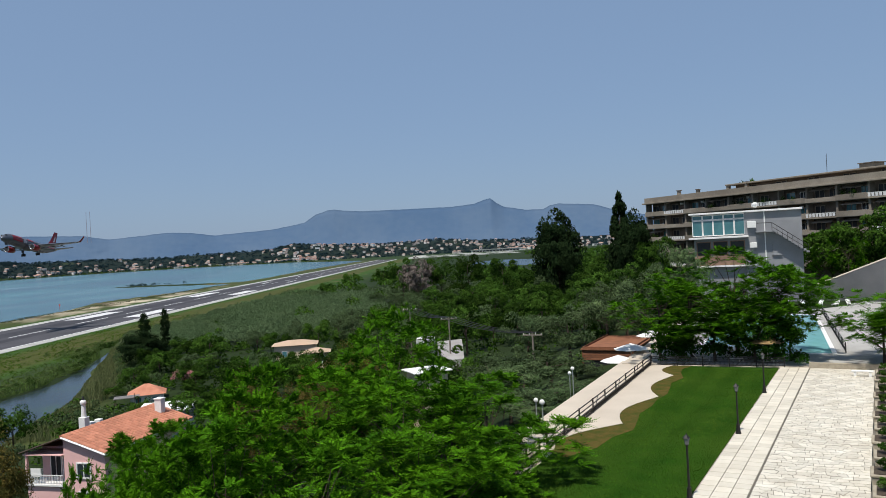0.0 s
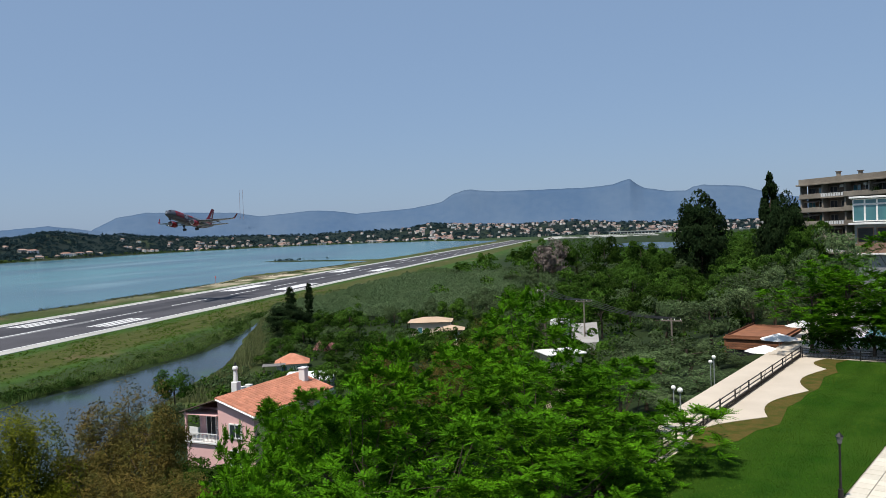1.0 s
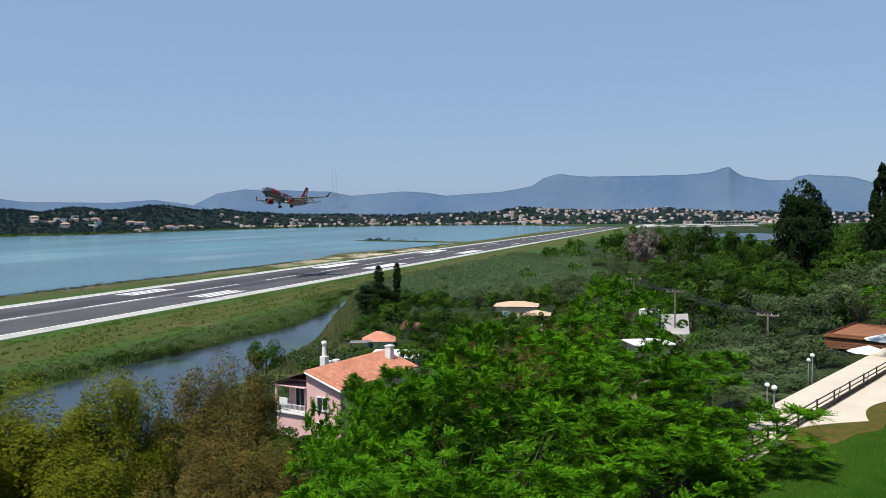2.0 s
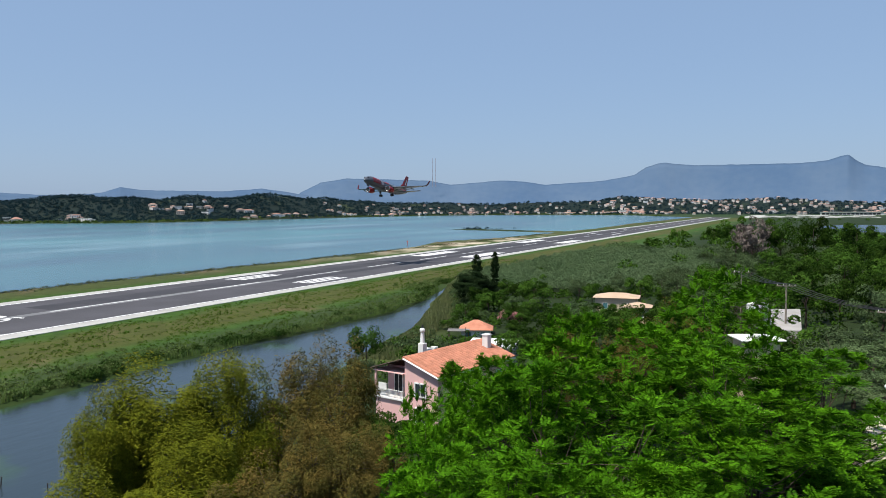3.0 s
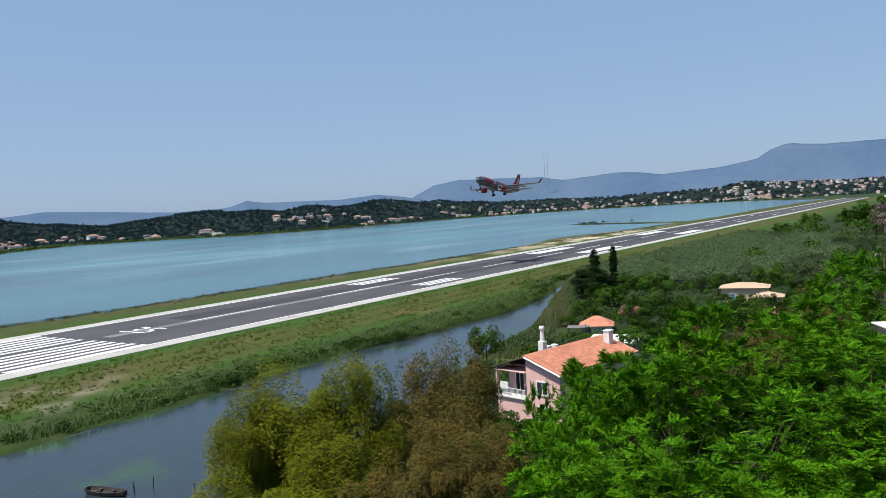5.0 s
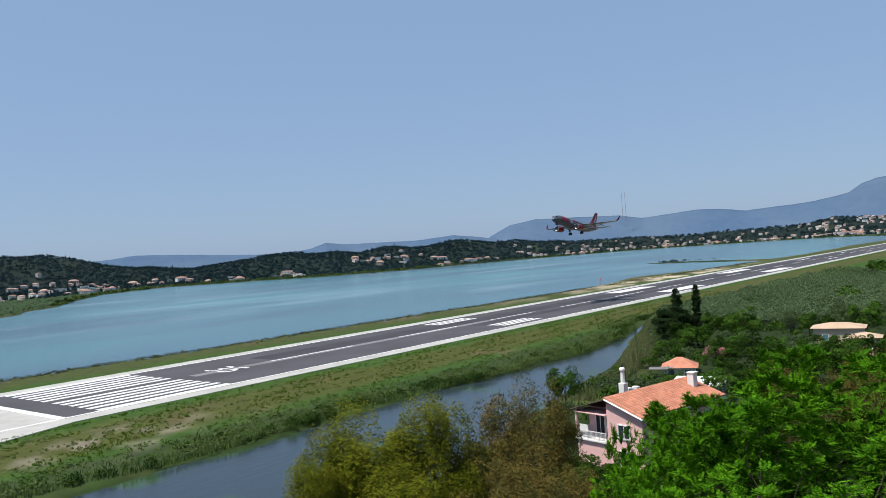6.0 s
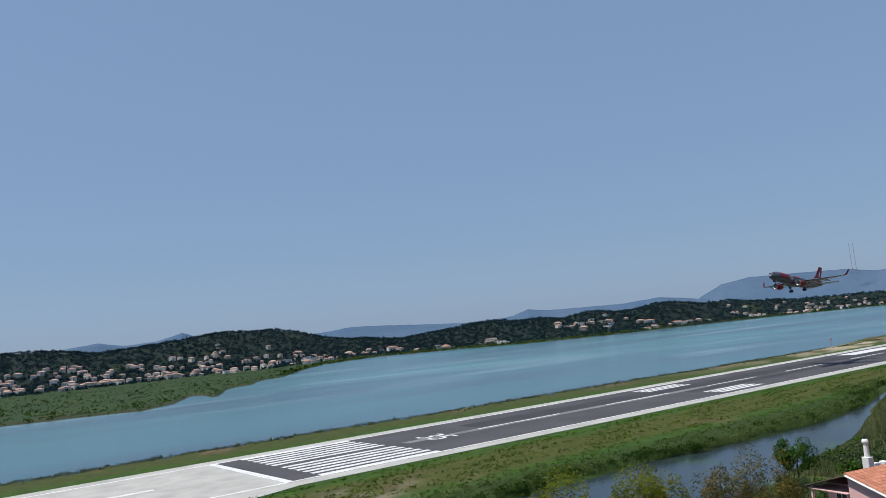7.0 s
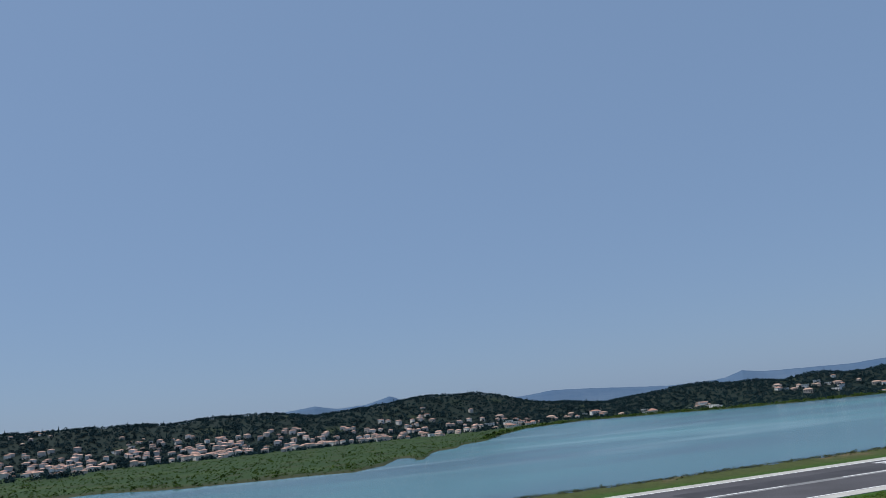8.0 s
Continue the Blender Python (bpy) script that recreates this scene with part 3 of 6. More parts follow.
for k, (az, r, top, s) in enumerate([(34.4, 60, 15.2, 1.1), (32.7, 61, 14.8, 0.85), (37.2, 57, 12.2, 0.95), (34.6, 50, 11.4, 0.9), (36.5, 47, 10.2, 1.0), (40.5, 46, 9.4, 0.9), (31.0, 56, 10.4, 0.9), (32.6, 50, 10.6, 0.9),
                                     (15.6, 66, 16.0, 0.75), (7.8, 70, 17.0, 0.75), (11.2, 68, 15.9, 0.75)]):
    x, y = at_angle(az, r)
    g = float(ground_z(x, y))
    plant("rust%d" % (k % 2), x, y, s, z=g, tall=(top - g) / 13 / s, label="sparse bronze-leaved eucalyptus with bare twigs", group="bronze trees by the water")

# ---- the terrace beside the hotel: along (v) and across (w) its paving ----
TZ = 12.3
TO, TV, TW = Vector((10.4, 36.4)), Vector((0.48, 0.877)), Vector((0.877, -0.48))


def P(v, w):
    p = TO + TV * v + TW * w
    return p.x, p.y


def T3(v, w, z):
    return (*P(v, w), z)


TERR = Matrix(((TW.x, TV.x, 0, TO.x), (TW.y, TV.y, 0, TO.y), (0, 0, 1, TZ), (0, 0, 0, 1)))    # local x across, y along


def edge_w(v):
    return -9.1 - 0.066 * (v - 1)


tagged(slab("terrace", [P(-30, edge_w(-30)), P(-30, 16), P(40, 18), (86, 108), (62, 134), (36, 122), P(38, -14.5), P(38, edge_w(38))], 3.0, TZ - 0.06, M_BEIGE), "beige concrete terrace platform above the slope", "terrace", kind="structure")
tagged(slab("lawn", [P(-28, edge_w(-28) + 0.4), P(-28, -0.05), P(37.4, -0.05), P(36.8, edge_w(37) + 0.4)], TZ - 0.06, TZ, M_LAWN), "closely mown green lawn with darker mowing bands", "lawn", kind="structure")

def mown_grass(n, border):
    """Short blades over the lawn, leaning one way in each mowing band."""
    g = np.random.default_rng(12)
    v, w = 62 * g.random(n) ** 1.15 - 26, g.uniform(-9.6, -0.1, n)
    x, y = TO.x + TV.x * v + TW.x * w, TO.y + TV.y * v + TW.y * w
    inside = np.zeros(n, bool)
    for (ax, ay), (bx, by) in zip(border, border[1:] + border[:1]):
        if ay != by:
            inside ^= ((ay > y) != (by > y)) & (x < (bx - ax) * (y - ay) / (by - ay) + ax)
    keep = (w > edge_w(v) + 0.5) & ~inside
    x, y, v, w = x[keep], y[keep], v[keep], w[keep]
    n = len(v)
    h, a = g.uniform(0.03, 0.085, n), g.uniform(0, math.tau, n)
    lean = 0.014 * np.sin(w * 2.6)
    dx, dy = np.cos(a) * 0.014, np.sin(a) * 0.014
    tip = np.stack([x + TV.x * lean + g.normal(0, 0.02, n), y + TV.y * lean + g.normal(0, 0.02, n), TZ + h], -1)
    q = np.stack([np.stack([x - dx, y - dy, np.full(n, TZ - 0.002)], -1), np.stack([x + dx, y + dy, np.full(n, TZ - 0.002)], -1), tip], 1).reshape(-1, 3)
    ob = raw("lawn_grass", q, np.arange(3 * n).reshape(-1, 3), mat("grass blade", (0.024, 0.088, 0.006), (0.082, 0.128, 0.015), 8, 0.85, fine=9, island=0.5, spec=0.03))
    return tagged(ob, "short mown green grass in faint bands", "grass", kind="stuff")


CUSPS = [(5.2, 45.9), (10.5, 51.5), (15.0, 59.5), (18.6, 68.1), (20.4, 73.6)]
SCALLOPS = []
for (x0, y0), (x1, y1) in zip(CUSPS, CUSPS[1:]):        # lawn bulges into the path in round bays
    for k in range(10):
        t = k / 10
        b = 1.15 * math.sin(math.pi * t) * (0.75 + 0.5 * (1 - t))
        SCALLOPS.append((x0 + (x1 - x0) * t - b * TW.x, y0 + (y1 - y0) * t - b * TW.y))
SCALLOPS.append(CUSPS[-1])
RAIL = [(4.8, 45.8), (18.0, 73.7)]
# dry grass rim, then the beige path with a wavy edge
rim = [(p[0] + TW.x * (1.2 + 0.25 * math.sin(k * 2.4)), p[1] + TW.y * (1.2 + 0.25 * math.sin(k * 2.4))) for k, p in enumerate([(4.6, 44.8), (6.6, 46.6), (8.3, 48.6), (9.6, 50.4), (10.6, 52.6), (11.4, 54.8), (12.4, 57.0), (13.8, 59.0), (14.8, 61.0), (15.6, 63.2), (16.6, 65.2), (17.8, 67.4), (18.6, 69.6), (19.2, 71.6), (20.4, 73.2)])]
tagged(slab("dry_grass_border", rim + [RAIL[1], RAIL[0]], TZ - 0.02, TZ + 0.012, M_DRY), "dry brown grass border along the path", "grass", kind="structure")
tagged(slab("garden_path", SCALLOPS + [RAIL[1], RAIL[0]], TZ - 0.02, TZ + 0.04, M_BEIGE), "smooth beige concrete path with a scalloped edge", "path", kind="structure")
mown_grass(120000, rim + RAIL[::-1])


# ---- paving: bedding, rectangular slabs, then irregular stones ----
paving = tagged(slab("pavement", [P(-28, 0), P(-28, 8.4), P(37.6, 8.6), P(37.6, 0)], TZ - 0.06, TZ - 0.012, M_JOINT), "cream stone paving with grey joints", "paving", kind="structure")


def share_piece(name, me, m, parent):
    ob = new(name, me)
    ob.parent = parent
    ob.matrix_world = m
    return ob


def build_paving():
    bm = boxed(-0.378, 0.378, -0.368, 0.368, -0.05, 0.02, bevel=0.012)
    me = bpy.data.meshes.new("paving_slab")
    bm.to_mesh(me)
    bm.free()
    me.materials.append(M_PAVING)
    for k in range(52):
        for c in range(3):
            share_piece("paving_slab", me, TERR @ pose(0.42 + 0.79 * c, -3 + 0.79 * k, rng.uniform(-0.004, 0.004), rng.uniform(-0.3, 0.3), rng.uniform(-0.3, 0.3), 0), paving)
    # irregular flat stones: a jittered brick lattice
    r = random.Random(4)
    rows, cols, h, w = 84, 10, 0.485, 0.497
    jit = {}

    def node(i, j):
        if (i, j) not in jit:
            jit[i, j] = (2.48 + j * w / 2 + (r.uniform(-0.13, 0.13) if 0 < j < cols * 2 else 0), -3 + i * h + r.uniform(-0.15, 0.15))
        return jit[i, j]

    rest, rest_f, made = [], [], 0
    for i in range(rows):
        j = -1 if i % 2 else 0
        while j < cols * 2:
            a, b = max(j, 0), min(j + 2, cols * 2)
            ring = [node(i, k) for k in range(a, b + 1)] + [node(i + 1, k) for k in range(b, a - 1, -1)]
            if r.random() < 0.12:
                b2 = min(b + 2, cols * 2)
                ring = [node(i, k) for k in range(a, b2 + 1)] + [node(i + 1, k) for k in range(b2, a - 1, -1)]
                j += 2
            j += 2
            cx, cy = sum(p[0] for p in ring) / len(ring), sum(p[1] for p in ring) / len(ring)
            ring = [(p[0] + (cx - p[0]) * 0.055, p[1] + (cy - p[1]) * 0.13) for p in ring]
            z = r.uniform(-0.006, 0.012)
            bm = bmesh.new()
            top = [bm.verts.new((x, y, z)) for x, y in ring]
            low = [bm.verts.new((x + (x - cx) * 0.04, y + (y - cy) * 0.04, -0.05)) for x, y in ring]
            bm.faces.new(top)
            n = len(top)
            for k in range(n):
                bm.faces.new((top[k - 1], low[k - 1], low[k], top[k]))
            bmesh.ops.recalc_face_normals(bm, faces=bm.faces)
            if made < 300:
                ob = part("paving_stone", bm, M_STONE, paving)
                ob.matrix_world = TERR
                made += 1
            else:
                base = len(rest)
                bm.verts.index_update()
                rest += [tuple(v.co) for v in bm.verts]
                rest_f += [[base + v.index for v in f.verts] for f in bm.faces]
                bm.free()
    ob = raw("paving_stones", rest, rest_f, mat("cream crazy paving beyond", (0.66, 0.62, 0.53), (0.52, 0.47, 0.38), 1.2, 0.85, fine=25, bump=0.3, island=0.12), paving)
    ob.matrix_world = TERR
    tagged(ob, kind="stuff")


# ---- railings, lamps and garden things ----
def railing(a, b, panels, label, height=1.0, z=TZ):
    a, b = Vector(a), Vector(b)
    d = b - a
    m = Matrix.Translation((a.x, a.y, z)) @ Matrix.Rotation(math.atan2(d.y, d.x), 4, "Z")
    ob = thing("railing", m, label, "railing")
    n, step_l = panels, d.length / panels
    for k in range(n + 1):
        part("post", boxed(k * step_l - 0.045, k * step_l + 0.045, -0.045, 0.045, -0.3, height + 0.08, bevel=0.01), M_IRON, ob)
    for k in range(n):
        x0, x1 = k * step_l + 0.045, (k + 1) * step_l - 0.045
        for zz in (0.12, 0.42, 0.68, height):
            part("rail", boxed(x0, x1, -0.028, 0.028, zz - 0.03, zz + 0.03), M_IRON, ob)
        bm = bmesh.new()
        q = x0 + 0.1
        while q < x1:
            box(bm, q - 0.012, q + 0.012, -0.012, 0.012, 0.12, 0.42)
            q += 0.11
        tagged(part("infill_grille", bm, M_IRON, ob), kind="stuff")
        if k % 2:
            part("brace", tube(bmesh.new(), (x0 + 0.5, 0, 0.1), (x0 + 1.3, 0, height), 0.025, seg=5), M_IRON, ob)
    return ob


def black_lamp(x, y, z, h=3.05):
    ob = thing("lamp_post", pose(x, y, z), "slim black cast-iron garden lamp post with a lantern", "lamp post", "garden lamps")
    bm = bmesh.new()
    for r0, r1, z0, z1 in ((0.19, 0.15, 0, 0.14), (0.13, 0.10, 0.14, 0.55), (0.11, 0.11, 0.55, 0.6), (0.06, 0.045, 0.6, h - 0.45), (0.08, 0.08, h - 0.47, h - 0.42)):
        tube(bm, (0, 0, z0), (0, 0, z1), r0, r1, 12)
    part("pole", bm, M_IRON, ob)
    bm = bmesh.new()
    tube(bm, (0, 0, h - 0.42), (0, 0, h - 0.12), 0.09, 0.15, 6)
    part("lantern_glass", bm, mat("lantern glass", (0.25, 0.25, 0.24), (0.15, 0.15, 0.15), 0.3, 0.2), ob)
    bm = bmesh.new()
    tube(bm, (0, 0, h - 0.12), (0, 0, h + 0.04), 0.19, 0.04, 6)
    tube(bm, (0, 0, h + 0.04), (0, 0, h + 0.12), 0.025, 0.01, 6)
    part("cap", bm, M_IRON, ob)
    return ob


def globe_lamp(x, y, z, h):
    ob = thing("globe_lamp", pose(x, y, z), "white globe lamp on a thin pale metal pole", "lamp post", "globe lamps")
    part("pole", tube(bmesh.new(), (0, 0, 0), (0, 0, h), 0.05, 0.04, 8), mat("pale metal", (0.45, 0.46, 0.46), (0.35, 0.36, 0.36), 0.5, 0.5, 0.5), ob)
    bm = bmesh.new()
    bmesh.ops.create_uvsphere(bm, u_segments=16, v_segments=10, radius=0.17, matrix=Matrix.Translation((0, 0, h + 0.13)))
    part("globe", bm, M_WHITE, ob, smooth=True)
    return ob


def parasol(x, y, z, r=1.6, h=2.4, material=None, label="open white square parasol beside the pool"):
    ob = thing("parasol", pose(x, y, z, 0, 0, rng.uniform(0, 90)), label, "parasol", "parasols by the pool")
    part("pole", tube(bmesh.new(), (0, 0, 0), (0, 0, h), 0.035, seg=8), M_WHITE, ob)
    bm = bmesh.new()
    bmesh.ops.create_cone(bm, cap_ends=False, segments=8, radius1=r, radius2=0.03, depth=0.6, matrix=Matrix.Translation((0, 0, h)))
    bmesh.ops.solidify(bm, geom=bm.faces, thickness=0.02)
    part("canopy", bm, material or M_WHITE, ob)
    return ob


def lounger(m):
    ob = thing("sun_lounger", m, "white plastic sun lounger with raised back", "lounger", "loungers by the pool")
    part("bed", boxed(-0.33, 0.33, -0.6, 0.7, 0.28, 0.36, bevel=0.02), M_WHITE, ob)
    q = part("backrest", boxed(-0.33, 0.33, 0, 0.75, -0.03, 0.05, bevel=0.02), M_WHITE, ob)
    q.matrix_local = pose(0, 0.68, 0.33, 50)
    for sx in (-0.28, 0.28):
        for sy in (-0.5, 0.6):
            part("leg", boxed(sx - 0.03, sx + 0.03, sy - 0.03, sy + 0.03, 0, 0.28), M_WHITE, ob)
    return ob


railing(RAIL[0], RAIL[1], 9, "dark iron railing with posts along the path")
railing(P(-9, edge_w(-9)), (4.2, 44.4), 6, "dark iron fence half hidden by leaves", height=1.1)
railing((18.2, 74.0), P(37.8, 0.4), 5, "low dark iron fence at the end of the lawn", height=0.85)
tagged(slab("kerb", [P(-20, edge_w(-20) + 0.1), P(-20, edge_w(-20) + 0.35), (4.6, 44.9), (4.35, 45.0)], TZ - 0.3, TZ + 0.14, M_BEIGE), "low beige kerb along the lawn", "kerb", kind="structure")
# sloping drive on the far side of the railing
dr = Vector((RAIL[1][0] - RAIL[0][0], RAIL[1][1] - RAIL[0][1])).normalized()
nr = Vector((-dr.y, dr.x))
base = Vector(RAIL[0])


def drive(v, w):
    p = base + dr * v + nr * w
    return p.x, p.y


tagged(slab("drive", [drive(0, 0.3), drive(44, 0.3), drive(44, 3.6), drive(0, 3.3)], 6, TZ - 0.15, M_BEIGE), "pale beige sloping drive below the railing", "drive", kind="structure")
for x, y in ((10.3, 36.1), (16.75, 47.5), (22.9, 58.9)):
    black_lamp(x, y, TZ)
globe_lamp(*drive(1.2, 0.6), TZ - 0.4, 2.9)
globe_lamp(*drive(10, 4.2), TZ - 2.2, 2.9)
globe_lamp(*drive(22, 5.0), TZ - 2.0, 3.0)
globe_lamp(*drive(23, 5.6), TZ - 2.5, 2.9)

# stone planters stepping along the paving, with small shrubs
M_RUBBLE = mat("rough planter stone", (0.42, 0.37, 0.28), (0.28, 0.24, 0.18), 0.5, 0.95, fine=12, bump=0.6)
proto("shrub", "potted_shrub", 1.0, 0.5, 0.42, 16, 0.24, 500, 0.09, M_DEEP, trunk_r=0.03, limbs=4)
for k in range(12):
    ob = thing("stone_planter", TERR @ pose(8.05 + (k % 2) * 0.12, -2 + 3.1 * k, 0), "rough cream stone planter at the edge of the paving", "planter", "planters along the paving")
    bm = boxed(-0.55, 0.6, -0.75, 0.75, -0.05, 0.75, bevel=0.05)
    box(bm, -0.6, 0.65, -0.8, 0.8, 0.75, 0.87, bevel=0.03)
    part("body", bm, M_RUBBLE, ob)
    part("soil", boxed(-0.45, 0.5, -0.65, 0.65, 0.86, 0.9), M_BARK, ob)
    x, y = P(-2 + 3.1 * k, 8.1)
    plant("shrub", x, y, 0.6, z=TZ + 0.9, label="small dark green shrub growing in a stone planter", group="planter shrubs", category="shrub")
tagged(slab("retaining_wall", [P(-28, 8.75), P(-28, 9.1), P(38, 9.3), P(38, 8.95)], TZ - 0.06, TZ + 1.3, M_RUBBLE), "rough cream stone retaining wall", "wall", kind="structure")
tagged(slab("garden_wall", [P(37.7, 2.4), P(37.7, 8.6), P(38.3, 8.6), P(38.3, 2.4)], TZ - 0.06, TZ + 0.45, M_RUBBLE), "low stone wall at the end of the paving", "wall", kind="structure")
bench = thing("stone_bench", TERR @ pose(6.6, 34.4, 0), "small pale stone bench on the paving", "bench")
part("seat", boxed(-0.8, 0.8, -0.22, 0.22, 0.38, 0.48, bevel=0.02), M_WHITE, bench)
for sx in (-0.55, 0.55):
    part("leg", boxed(sx - 0.1, sx + 0.1, -0.18, 0.18, 0, 0.38), M_WHITE, bench)

# ---- the pool ----
M_POOL = water_material("pool water", (0.26, 0.56, 0.56), (0.2, 0.47, 0.49), 6, 0.08)
pool = tagged(slab("pool_deck", [P(39, -12), P(39, 8), (74, 112), (60, 130), (37, 119)], TZ - 0.06, TZ + 0.05, M_CONCRETE), "pale paved pool deck", "deck", kind="structure")
tagged(slab("pool_water", [(24.5, 79.5), (35.9, 75.0), (49.8, 108.9), (38.6, 113.4)], TZ + 0.03, TZ + 0.06, M_POOL), "turquoise swimming pool water", "water", kind="structure")
for a, b in (((24.5, 79.5), (35.9, 75.0)), ((35.9, 75.0), (49.8, 108.9)), ((49.8, 108.9), (38.6, 113.4)), ((38.6, 113.4), (24.5, 79.5))):
    q = (Vector(b) - Vector(a)).normalized() * 0.4
    out = Vector((q.y, -q.x))
    tagged(slab("pool_coping", [a, b, tuple(Vector(b) + out + q), tuple(Vector(a) + out - q)], TZ + 0.05, TZ + 0.12, M_WHITE), "white coping round the pool", "coping", kind="structure")
railing((37.3, 75.2), (51.2, 109.2), 9, "thin dark railing beside the pool", height=0.95, z=TZ + 0.05)
for k in range(6):
    lounger(pose(51.5 + 2.1 * k, 121.5 - 0.8 * k, TZ + 0.05, 0, 0, rng.uniform(-60, 10)))
for k in range(3):
    lounger(pose(*P(39.9, -7 + 3 * k), TZ + 0.05, 0, 0, rng.uniform(0, 90)))
parasol(*P(39.6, -1.2), TZ, 1.5, 2.3, mat("straw thatch", (0.33, 0.22, 0.09), (0.2, 0.13, 0.06), 0.4, 0.95, fine=12, bump=0.5), "straw-thatched parasol beside the pool")
parasol(*drive(40, 3.9), TZ - 1.7, 1.9, 2.3)
parasol(*drive(35.5, 4.2), TZ - 2.2, 1.9, 2.2)
parasol(*drive(45, 2.6), TZ - 1.0, 1.8, 2.4)

# ---- timber pool bar beside the drive ----
M_PLANK = mat("brown timber plank", (0.24, 0.10, 0.05), (0.15, 0.065, 0.035), 1.0, 0.8, fine=20, spread=0.2)
bar = thing("timber_bar", Matrix.Translation((*drive(45.5, 4.9), TZ - 3.6)) @ Matrix.Rotation(math.atan2(dr.y, dr.x), 4, "Z"), "brown plank-sided bar with a flat roof below the drive", "building")
part("body", boxed(0.1, 11.9, 0.1, 5.9, 0, 2.5), M_DARK, bar)
part("roof", boxed(-0.2, 12.2, -0.2, 6.2, 2.9, 3.05), M_PLANK, bar)
pl = bpy.data.meshes.new("plank")
bm = boxed(0, 12, -0.03, 0.03, 0, 0.24, bevel=0.012)
bm.to_mesh(pl)
bm.free()
pl.materials.append(M_PLANK)
for k in range(6):
    for yy in (0.05, 5.95):
        o = new("plank", pl)
        o.parent, o.location = bar, (0, yy, 1.7 + 0.27 * k)
    o = new("plank", pl)
    o.parent, o.location, o.rotation_euler, o.scale = bar, (0.0, 0, 1.7 + 0.27 * k), (0, 0, radians(90)), (0.5, 1, 1)
for x, y in ((0, 0), (4, 0), (8, 0), (12, 0), (0, 6)):
    part("post", boxed(x - 0.09, x + 0.09, y - 0.09, y + 0.09, -3, 3), M_PLANK, bar)

# ---- broad tree behind the lawn and its neighbours ----
for k, (v, w, s, top) in enumerate([(42, -8.5, 1.2, 8.6), (43.5, -4.4, 1.3, 10.3), (42.5, -0.9, 1.15, 9.0), (40.8, -11.4, 0.95, 7.2), (40, -6, 0.85, 5.4), (40.2, -2.4, 0.85, 5.6), (40.5, -9, 0.85, 5.2),
                                    (41.2, 0.6, 0.7, 6.4), (43, 9.6, 1.1, 7.2), (42, 12.8, 1.1, 6.8), (40.6, 8.2, 0.8, 4.6), (40.6, 11.0, 0.8, 5.0), (44, 11.5, 1.0, 6.4)]):
    x, y = P(v, w)
    plant("bright%d" % (k % 4), x, y, s, z=TZ, tall=top / 12 / s, label="spreading green shade tree behind the lawn", group="shade trees by the pool")


# leafy hedge that closes the lawn
hedge_rng = random.Random(2)
HEDGE = [(*P(hedge_rng.uniform(38.6, 41.5), hedge_rng.uniform(-11.5, 1.9)), TZ + hedge_rng.uniform(0.3, 4.8) * hedge_rng.uniform(0.4, 1), hedge_rng.uniform(0.5, 1.0)) for _ in range(120)]


# ---- pavilion with a glazed upper room, below the flats ----
def local(origin, toward, z):
    """x runs from origin to toward, y away to the left of that, z up."""
    a, b = Vector(origin), Vector(toward)
    d = b - a
    return Matrix.Translation((a.x, a.y, z)) @ Matrix.Rotation(math.atan2(d.y, d.x), 4, "Z"), d.length


M_GLASS = mat("blue-green window glass", (0.05, 0.14, 0.16), (0.08, 0.2, 0.22), 2, 0.06, spec=0.8)
M_PANE = mat("dark window pane", (0.022, 0.032, 0.036), (0.035, 0.045, 0.05), 2, 0.12, spec=0.5)
M_GREYWALL = mat("grey-white render", (0.27, 0.275, 0.285), (0.21, 0.215, 0.225), 3, 0.9, fine=30)
M_BROWNWALL = mat("brown stone cladding", (0.26, 0.17, 0.12), (0.19, 0.12, 0.085), 1, 0.9, fine=20)


def window(parent, x0, x1, z0, z1, y=0.0, frame_mat=None, bars=1, pane=None, sill=True):
    """A framed window in a wall that faces local -y."""
    w = part("window", boxed(x0 - 0.06, x1 + 0.06, y - 0.03, y + 0.05, z0 - 0.06, z1 + 0.06), M_DARK, parent)
    step_w = (x1 - x0) / bars
    for k in range(bars):
        part("pane", boxed(x0 + k * step_w + 0.04, x0 + (k + 1) * step_w - 0.04, y - 0.05, y - 0.03, z0 + 0.04, z1 - 0.04), pane or M_GLASS, w)
    bm = bmesh.new()
    for k in range(bars + 1):
        box(bm, x0 + k * step_w - 0.05, x0 + k * step_w + 0.05, y - 0.09, y - 0.02, z0 - 0.05, z1 + 0.05)
    box(bm, x0, x1, y - 0.09, y - 0.02, z1 - 0.04, z1 + 0.06)
    box(bm, x0, x1, y - 0.09, y - 0.02, z0 - 0.06, z0 + 0.04)
    part("window_frame", bm, frame_mat or M_WHITE, w)
    if sill:
        part("window_sill", boxed(x0 - 0.15, x1 + 0.15, y - 0.2, y, z0 - 0.14, z0 - 0.06), frame_mat or M_WHITE, w)
    return w


